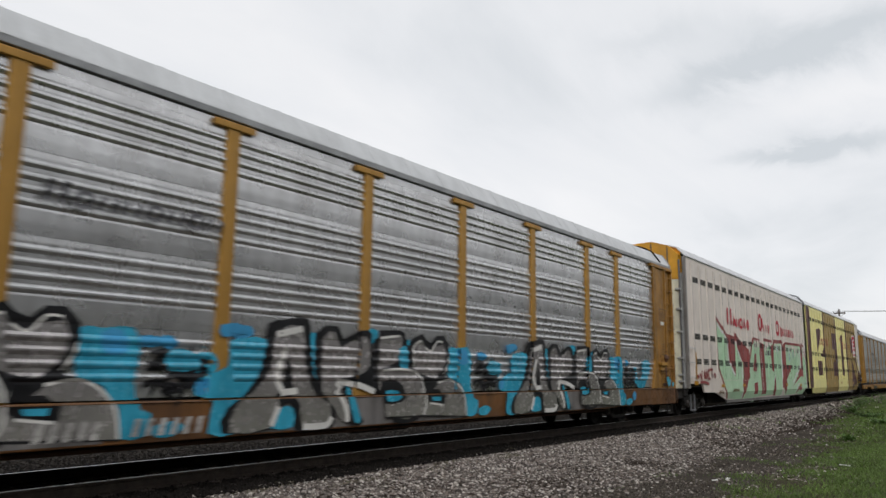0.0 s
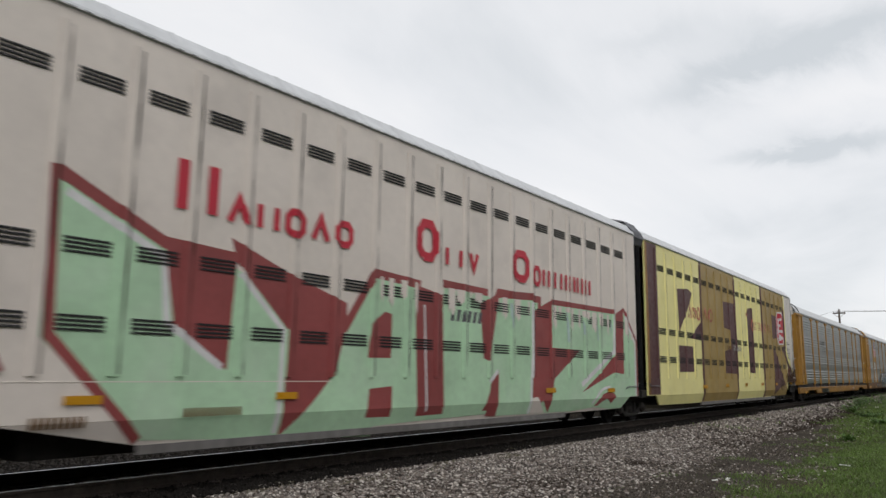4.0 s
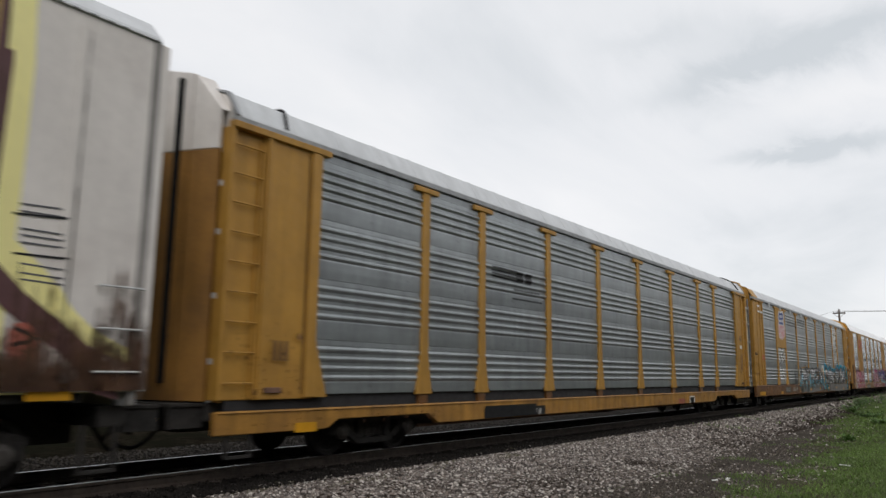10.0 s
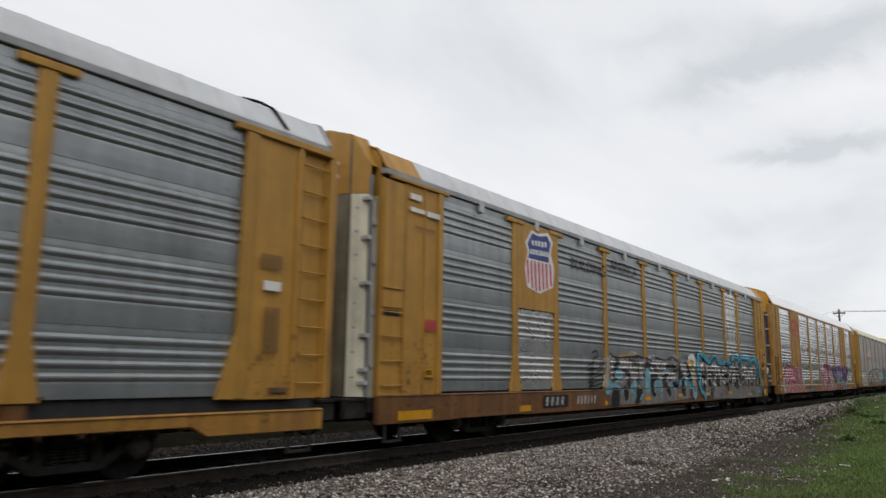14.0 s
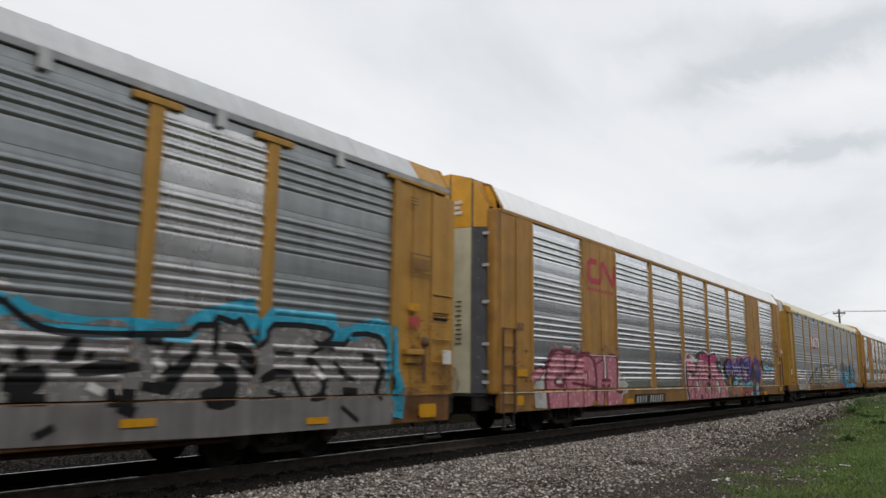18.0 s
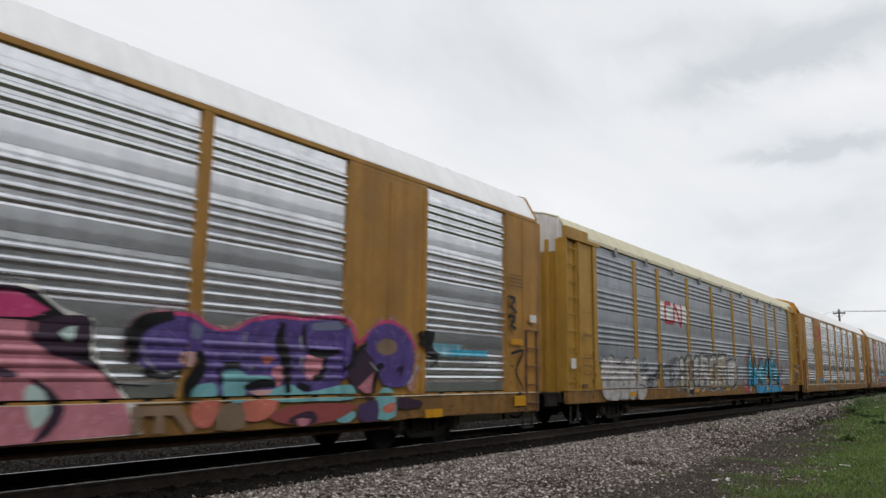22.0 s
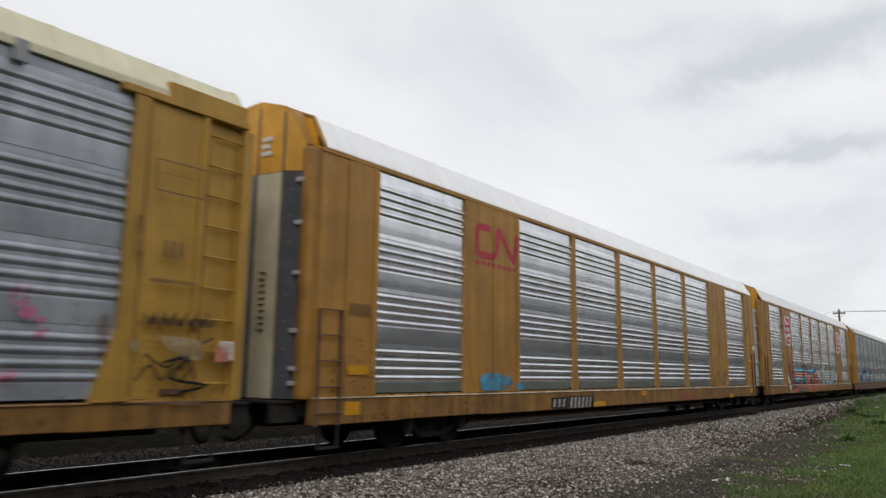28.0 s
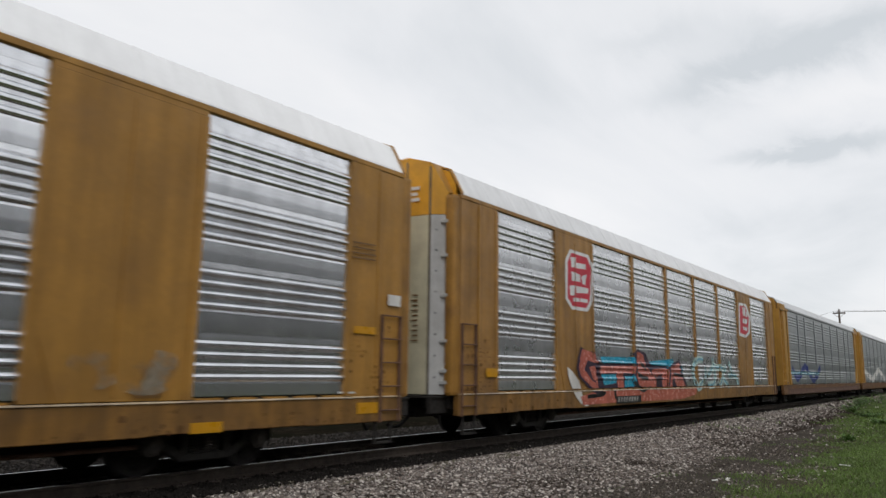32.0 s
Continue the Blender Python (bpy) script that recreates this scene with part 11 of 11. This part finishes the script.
p9.poly("emblem", WHITE, [(5.48, 3.33), (5.91, 3.33), (5.88, 3.24), (5.47, 3.23)])
p9.poly("emblem", WHITE, [(20.76, 4.49), (21.94, 4.52), (22.6, 4.02), (22.34, 3.26), (21.63, 3.03), (20.57, 3.08)])
p9.poly("emblem", RED, [(20.91, 4.39), (21.82, 4.39), (22.29, 3.95), (22.07, 3.32), (21.57, 3.15), (20.77, 3.21)])
p9.poly("emblem", WHITE, [(21.32, 4.35), (21.85, 4.34), (21.7, 3.98), (21.32, 3.99)])
p9.poly("emblem", WHITE, [(21.89, 4.19), (22.2, 4.19), (22.07, 3.95), (21.77, 3.96)])
p9.poly("emblem", WHITE, [(21.29, 3.85), (22.05, 3.85), (21.93, 3.64), (21.25, 3.65)])
p9.poly("emblem", WHITE, [(21.3, 3.51), (21.98, 3.49), (21.87, 3.34), (21.27, 3.36)])
p9.poly("graffiti_cloud", PLACARD, [(4.63, 1.57), (5.25, 1.23), (5.49, 0.83), (5.82, 0.6), (5.36, 0.67), (4.86, 1.07)], smooth=2)
p9.poly("graffiti_fill", CYAN, [(6.72, 1.87), (9.04, 1.91), (9.12, 1.73), (12.4, 1.94), (12.49, 1.79), (13.28, 1.69), (13.29, 0.77), (12.7, 0.7), (9.14, 0.9), (6.68, 1.17)])
p9.poly("graffiti_fill", CORAL, [(5.49, 0.63), (5.36, 0.84), (6.75, 1.02), (9.15, 0.96), (13.67, 0.99), (14.66, 0.98), (14.5, 0.75), (12.92, 0.62), (7.48, 0.64)])
p9.poly("graffiti_outline", PLUM, [(5.41, 2.1), (5.74, 1.99), (6.29, 1.98), (6.63, 1.69), (8.68, 1.72), (9.21, 1.73), (8.88, 2.02), (9.33, 2.14), (9.96, 2.05), (10.31, 1.71), (11.93, 1.67), (12.5, 1.82), (13.07, 1.91), (13.25, 1.45), (13.79, 0.99), (12.29, 0.97), (6.75, 0.99), (6.66, 0.81), (5.9, 1), (5.25, 1.35), (5.13, 1.57)])
p9.poly("graffiti_fill", CORAL, [(5.51, 2.03), (6.22, 1.95), (6.56, 1.68), (6.28, 1.68), (5.79, 1.76), (5.58, 1.52), (6.05, 1.23), (6.49, 1.11), (6.6, 0.96), (6.04, 1.06), (5.38, 1.35), (5.26, 1.58)], smooth=1)
p9.poly("graffiti_fill", CORAL, [(5.86, 1.58), (6.2, 1.62), (6.4, 1.35), (6.53, 1.11), (6.12, 1.26)], smooth=1)
p9.poly("graffiti_fill", CORAL, [(6.63, 1.62), (9.11, 1.66), (9.01, 1.43), (8.16, 1.45), (8.22, 1.04), (7.81, 1.04), (7.71, 1.45), (6.62, 1.41)])
p9.poly("graffiti_fill", CORAL, [(9.14, 2.06), (9.77, 1.98), (9.93, 1.64), (10.29, 1.51), (10.45, 1.09), (9.51, 1.06), (9.09, 1.36), (9.29, 1.7)], smooth=2)
p9.poly("graffiti_fill", CORAL, [(10.45, 1.58), (11.5, 1.62), (11.92, 1.56), (11.76, 1.01), (11.34, 1.01), (11.28, 1.44), (10.87, 1.37), (10.73, 1.02), (10.35, 1.02)])
p9.poly("graffiti_fill", CORAL, [(12.15, 1.67), (12.95, 1.83), (13.07, 1.45), (13.55, 1.03), (12.74, 1), (12.33, 1.37), (12.18, 1), (11.87, 1.04)])
p9.poly("graffiti_fill", CYAN, [(6.69, 1.41), (7.68, 1.42), (7.7, 1.17), (6.9, 1.11)])
p9.poly("graffiti_fill", CYAN, [(8.32, 1.36), (9, 1.36), (9.16, 1.1), (8.3, 1.04)])
p9.line("graffiti_stroke", BLACK, [(9.11, 1.63), (9.44, 1.36), (10.08, 1.3)], 0.12, smooth=3)
p9.line("graffiti_stroke", BLACK, [(9.48, 1.77), (9.92, 1.57)], 0.1, smooth=3)
p9.line("graffiti_stroke", BLACK, [(10.67, 1.37), (11.04, 1.09)], 0.1, smooth=3)
p9.line("graffiti_stroke", BLACK, [(12.34, 1.45), (13.24, 1.38)], 0.1, smooth=3)
p9.line("graffiti_stroke", BLACK, [(8.82, 1.23), (9.5, 0.96), (9.87, 1.02)], 0.14, smooth=3)
p9.line("graffiti_stroke", BLACK, [(7.5, 0.98), (7.56, 0.73)], 0.12, smooth=3)
p9.line("graffiti_stroke", BLACK, [(5.76, 0.83), (6.59, 0.87), (6.89, 0.93)], 0.1, smooth=3)
p9.line("graffiti_fill", MINT_PALE, [(15.58, 1.97), (14.79, 1.95), (14.35, 1.54), (14.79, 0.98), (15.48, 1.22)], 0.26, smooth=3)
p9.line("graffiti_outline", CYAN_PALE, [(15.58, 1.97), (14.79, 1.95), (14.35, 1.54), (14.79, 0.98), (15.48, 1.22)], 0.09, smooth=3)
p9.line("graffiti_fill", MINT_PALE, [(16.05, 1.39), (16.81, 1.73), (16.86, 1.14), (16.05, 1.06)], 0.26, smooth=3)
p9.line("graffiti_outline", CYAN_PALE, [(16.05, 1.39), (16.81, 1.73), (16.86, 1.14), (16.05, 1.06)], 0.09, smooth=3)
p9.line("graffiti_fill", MINT_PALE, [(16.72, 2.08), (16.96, 1.74), (18.16, 1.66), (17.44, 1.05)], 0.26, smooth=3)
p9.line("graffiti_outline", CYAN_PALE, [(16.72, 2.08), (16.96, 1.74), (18.16, 1.66), (17.44, 1.05)], 0.09, smooth=3)
p9.line("graffiti_fill", MINT_PALE, [(18.49, 1.76), (17.96, 1.4), (18.68, 1.04)], 0.26, smooth=3)
p9.line("graffiti_outline", CYAN_PALE, [(18.49, 1.76), (17.96, 1.4), (18.68, 1.04)], 0.09, smooth=3)
p9.line("graffiti_fill", MINT_PALE, [(18.85, 1.94), (19.26, 1.49), (18.75, 1.4), (19.75, 1.4), (20.2, 1.03)], 0.26, smooth=3)
p9.line("graffiti_outline", CYAN_PALE, [(18.85, 1.94), (19.26, 1.49), (18.75, 1.4), (19.75, 1.4), (20.2, 1.03)], 0.09, smooth=3)
p9.line("graffiti_fill", MINT_PALE, [(15.82, 1.72), (15.75, 1.22)], 0.26, smooth=3)
p9.line("graffiti_outline", CYAN_PALE, [(15.82, 1.72), (15.75, 1.22)], 0.09, smooth=3)
p9.rect("number_board", BLACK, 7.56, 9.38, 0.61, 0.81)
p9.bars("lettering", CHALK, 7.68, 9.21, 0.65, 0.78, 8, 0.5)
p9.rect("notice", SAFETY, 0.96, 1.43, 1.31, 1.49)

# cars at the tail
p10.line("graffiti_stroke", BLUE, [(2.47, 1.91), (3.7, 1.27), (5.95, 2.02), (8.16, 1.17), (10.68, 2.02)], 0.35, smooth=2)
p10.line("graffiti_stroke", CYAN_PALE, [(2.1, 1.61), (10.14, 1.61)], 0.2)
p10.rect("sill_rust", RUSTED, 1.0, 26.4, 0.50, 0.80)
p11.line("graffiti_stroke", PLACARD, [(2.17, 2.06), (7.26, 1.27), (12.07, 2.16), (16.57, 1.27)], 0.5, smooth=2)

# rust, grime and small tags
p1.poly("rust_stain", RUST_STAIN, [(26.36, 1.61), (26.56, 1.59), (26.53, 1.35), (26.39, 1.26)], smooth=3)
p1.poly("rust_stain", RUST_STAIN, [(26.41, 1.04), (26.83, 0.99), (27.34, 0.95), (27.34, 0.51), (26.46, 0.52)], smooth=3)
p1.poly("graffiti_cloud", CYAN_SPOTS, [(26.33, 1.32), (26.53, 1.35), (26.7, 1.24), (26.63, 1.1), (26.4, 1.07)], smooth=3)
p1.poly("graffiti_cloud", CYAN_SPOTS, [(26.8, 1.17), (26.94, 1.18), (26.96, 1.07), (26.82, 1.05)], smooth=3)
p1.frame_line("stencil", STENCIL, 25.86, 26.44, 3.12, 3.46, 0.03)
p1.bars("stencil", STENCIL, 25.93, 26.38, 3.18, 3.40, 7, 0.45)
p1.rect("notice", PLACARD, 25.93, 26.22, 2.96, 3.07)
for k in range(5):
    p1.line("stencil", STENCIL, [(26.02 - 0.02 * k, 2.36 - 0.08 * k), (26.24 + 0.02 * k, 2.36 - 0.08 * k)], 0.03)
p5.poly("rust_stain", RUST_STAIN, [(26.11, 1.88), (26.46, 1.8), (26.54, 1.51), (26.18, 1.59)], smooth=3)
p5.poly("rust_stain", RUST_STAIN, [(25.87, 1.12), (26.44, 1.04), (26.42, 0.73), (25.9, 0.8)], smooth=3)
p5.poly("rust_stain", RUST_STAIN, [(26.97, 1.52), (27.49, 1.47), (27.56, 1.04), (27.01, 1.11)], smooth=3)
p5.rect("reflector", SAFETY, 26.4, 26.89, 0.62, 0.83)
p7.line("graffiti_tag", BLACK, [(25.9, 1.91), (25.94, 2.07), (26, 1.89), (26.04, 2.06)], 0.022)
p7.line("graffiti_tag", BLACK, [(26.04, 1.92), (26.08, 2.08), (26.14, 1.9), (26.18, 2.06)], 0.022)
p7.line("graffiti_tag", BLACK, [(26.18, 1.92), (26.23, 2.09), (26.29, 1.91), (26.33, 2.06)], 0.022)
p7.line("graffiti_tag", BLACK, [(26.33, 1.93), (26.37, 2.1), (26.43, 1.92), (26.48, 2.05)], 0.022)
p7.line("graffiti_tag", BLACK, [(26.48, 1.94), (26.52, 2.11), (26.59, 1.93), (26.64, 2.05)], 0.022)
p7.line("graffiti_tag", BLACK, [(26.63, 1.95), (26.68, 2.12), (26.74, 1.94), (26.79, 2.05)], 0.022)
p7.line("graffiti_tag", BLACK, [(26.79, 1.96), (26.84, 2.13), (26.9, 1.94), (26.96, 2.04)], 0.022)
p7.line("graffiti_tag", BLACK, [(25.88, 1.25), (26.07, 1.44), (26.23, 1.25), (26.43, 1.51), (26.66, 1.45), (26.52, 1.25)], 0.026, smooth=3)
p7.line("graffiti_tag", BLACK, [(25.99, 1.57), (26.29, 1.41), (26.57, 1.58), (26.71, 1.25)], 0.026, smooth=3)
p7.line("graffiti_tag", BLACK, [(26.79, 1.72), (26.95, 1.8)], 0.026, smooth=3)
p7.poly("paint_smear", PALE_SMEAR, [(25.87, 1.78), (26.79, 1.76), (26.81, 1.52), (25.89, 1.56)], smooth=3)
p7.poly("paint_smear", RED_FADED, [(26.99, 1.76), (27.27, 1.75), (27.26, 1.5), (27.01, 1.49)])
p7.poly("rust_stain", RUST_STAIN, [(25.73, 3.2), (25.83, 3.22), (25.85, 2.7), (25.74, 2.75)], smooth=3)
p7.poly("rust_stain", RUST_STAIN, [(25.42, 1.97), (25.52, 1.98), (25.53, 1.55), (25.43, 1.55)], smooth=3)
p7.frame_line("stencil", STENCIL, 25.96, 26.69, 3.62, 4.02, 0.02)
p7.bars("stencil", STENCIL, 26.02, 26.61, 3.85, 3.86, 6, 0.3)
p7.bars("stencil", STENCIL, 26.13, 26.46, 2.78, 3.0, 3, 0.5)
p7.bars("stencil", STENCIL, 25.97, 26.65, 2.46, 2.49, 8, 0.3)
p7.line("graffiti_stroke", RUSTED, [(25.84, 1.01), (26.86, 0.96)], 0.05)
p7.disc("graffiti_cloud", PINK_DRIPS, 24.51, 2.13, 0.1)
p7.disc("graffiti_cloud", PINK_DRIPS, 24.6, 2.0, 0.1)
p7.disc("graffiti_cloud", PINK_DRIPS, 24.76, 1.84, 0.1)
p7.disc("graffiti_cloud", PINK_DRIPS, 24.53, 2.19, 0.1)
p7.poly("graffiti_cloud", PINK_DRIPS, [(24.41, 1.36), (24.52, 1.31), (24.48, 1.2), (24.43, 1.23)], smooth=3)
p8.poly("paint_smear", PALE_SMEAR, [(21.51, 1.4), (21.63, 1.47), (21.96, 1.38), (22.21, 1.14), (21.91, 1.07), (21.62, 1.14)], smooth=3)
p8.poly("paint_smear", PALE_SMEAR, [(22.04, 1.48), (22.33, 1.54), (22.31, 1.4), (22.12, 1.38)], smooth=3)
p6.poly("rust_stain", RUST_STAIN, [(25.45, 2.9), (25.59, 3), (25.77, 2.95), (25.73, 2.76), (25.52, 2.78)], smooth=3)
p6.poly("rust_stain", RUST_STAIN, [(25.51, 2.68), (25.74, 2.73), (25.74, 2.45), (25.55, 2.53)], smooth=3)
p6.poly("rust_stain", RUST_STAIN, [(25.46, 2.42), (25.67, 2.39), (25.63, 2.19)], smooth=3)
p6.line("graffiti_tag", BLACK, [(25.5, 3.03), (25.71, 3.01), (25.57, 2.84), (25.79, 2.71)], 0.08, smooth=3)
p6.line("graffiti_tag", BLACK, [(25.49, 2.62), (25.7, 2.6), (25.56, 2.43), (25.77, 2.35)], 0.08, smooth=3)
p8.poly("paint_smear", PALE_SMEAR, [(20.94, 1.52), (21.17, 1.6), (21.55, 1.52), (21.62, 1.29), (21.35, 1.15), (21.01, 1.19)], smooth=3)
p8.poly("paint_smear", PALE_SMEAR, [(21.74, 1.55), (22.1, 1.62), (22.35, 1.51), (22.2, 1.23), (21.85, 1.18)], smooth=3)

p1.spatter("rust_stain", RUST_STAIN, 25.7, 27.35, 1.0, 2.9, 71, 0.08, 1.1)
p1.spatter("rust_stain", GRIME, 25.7, 27.35, 1.0, 2.5, 72, 0.15, 1.0)
p5.spatter("rust_stain", RUST_STAIN, 25.7, 27.35, 1.0, 2.7, 73, 0.08, 1.0)
p5.spatter("rust_stain", GRIME, 25.9, 27.35, 1.0, 2.2, 74, 0.15, 0.9)

LABELS = {"rust_stain": "ragged rust stain", "paint_smear": "pale smeared overpaint", "graffiti_fill": "sprayed graffiti letter fills", "graffiti_outline": "sprayed graffiti outlines", "graffiti_cloud": "sprayed colour cloud behind graffiti", "graffiti_stroke": "sprayed graffiti strokes", "graffiti_tag": "scrawled spray tag", "graffiti_highlight": "pale sprayed highlights", "emblem": "painted emblem", "reflector": "amber reflective patch", "number_board": "number board", "lettering": "painted lettering", "paint_block": "large block of sprayed paint"}
for brush in (p1, p2, p3, p4, p5, p6, p7, p8, p9, p10, p11):
    brush.flush(LABELS)


def motions():
    """The train rolls past; its wheels turn with it."""
    steps = [i * 0.5 for i in range(65)]
    for car in CARS:
        start = car.location.y
        walk(car, [(t, Matrix.Translation((TRACK_X, start - travel(t), 0))) for t in steps])
    turns = [min(i / 15, 32.0) for i in range(481)]
    for w in WHEELSETS:
        at = w.location.copy()
        walk(w, [(t, Matrix.Translation(at) @ Matrix.Rotation(travel(t) / 0.415, 4, "X")) for t in turns])


motions()
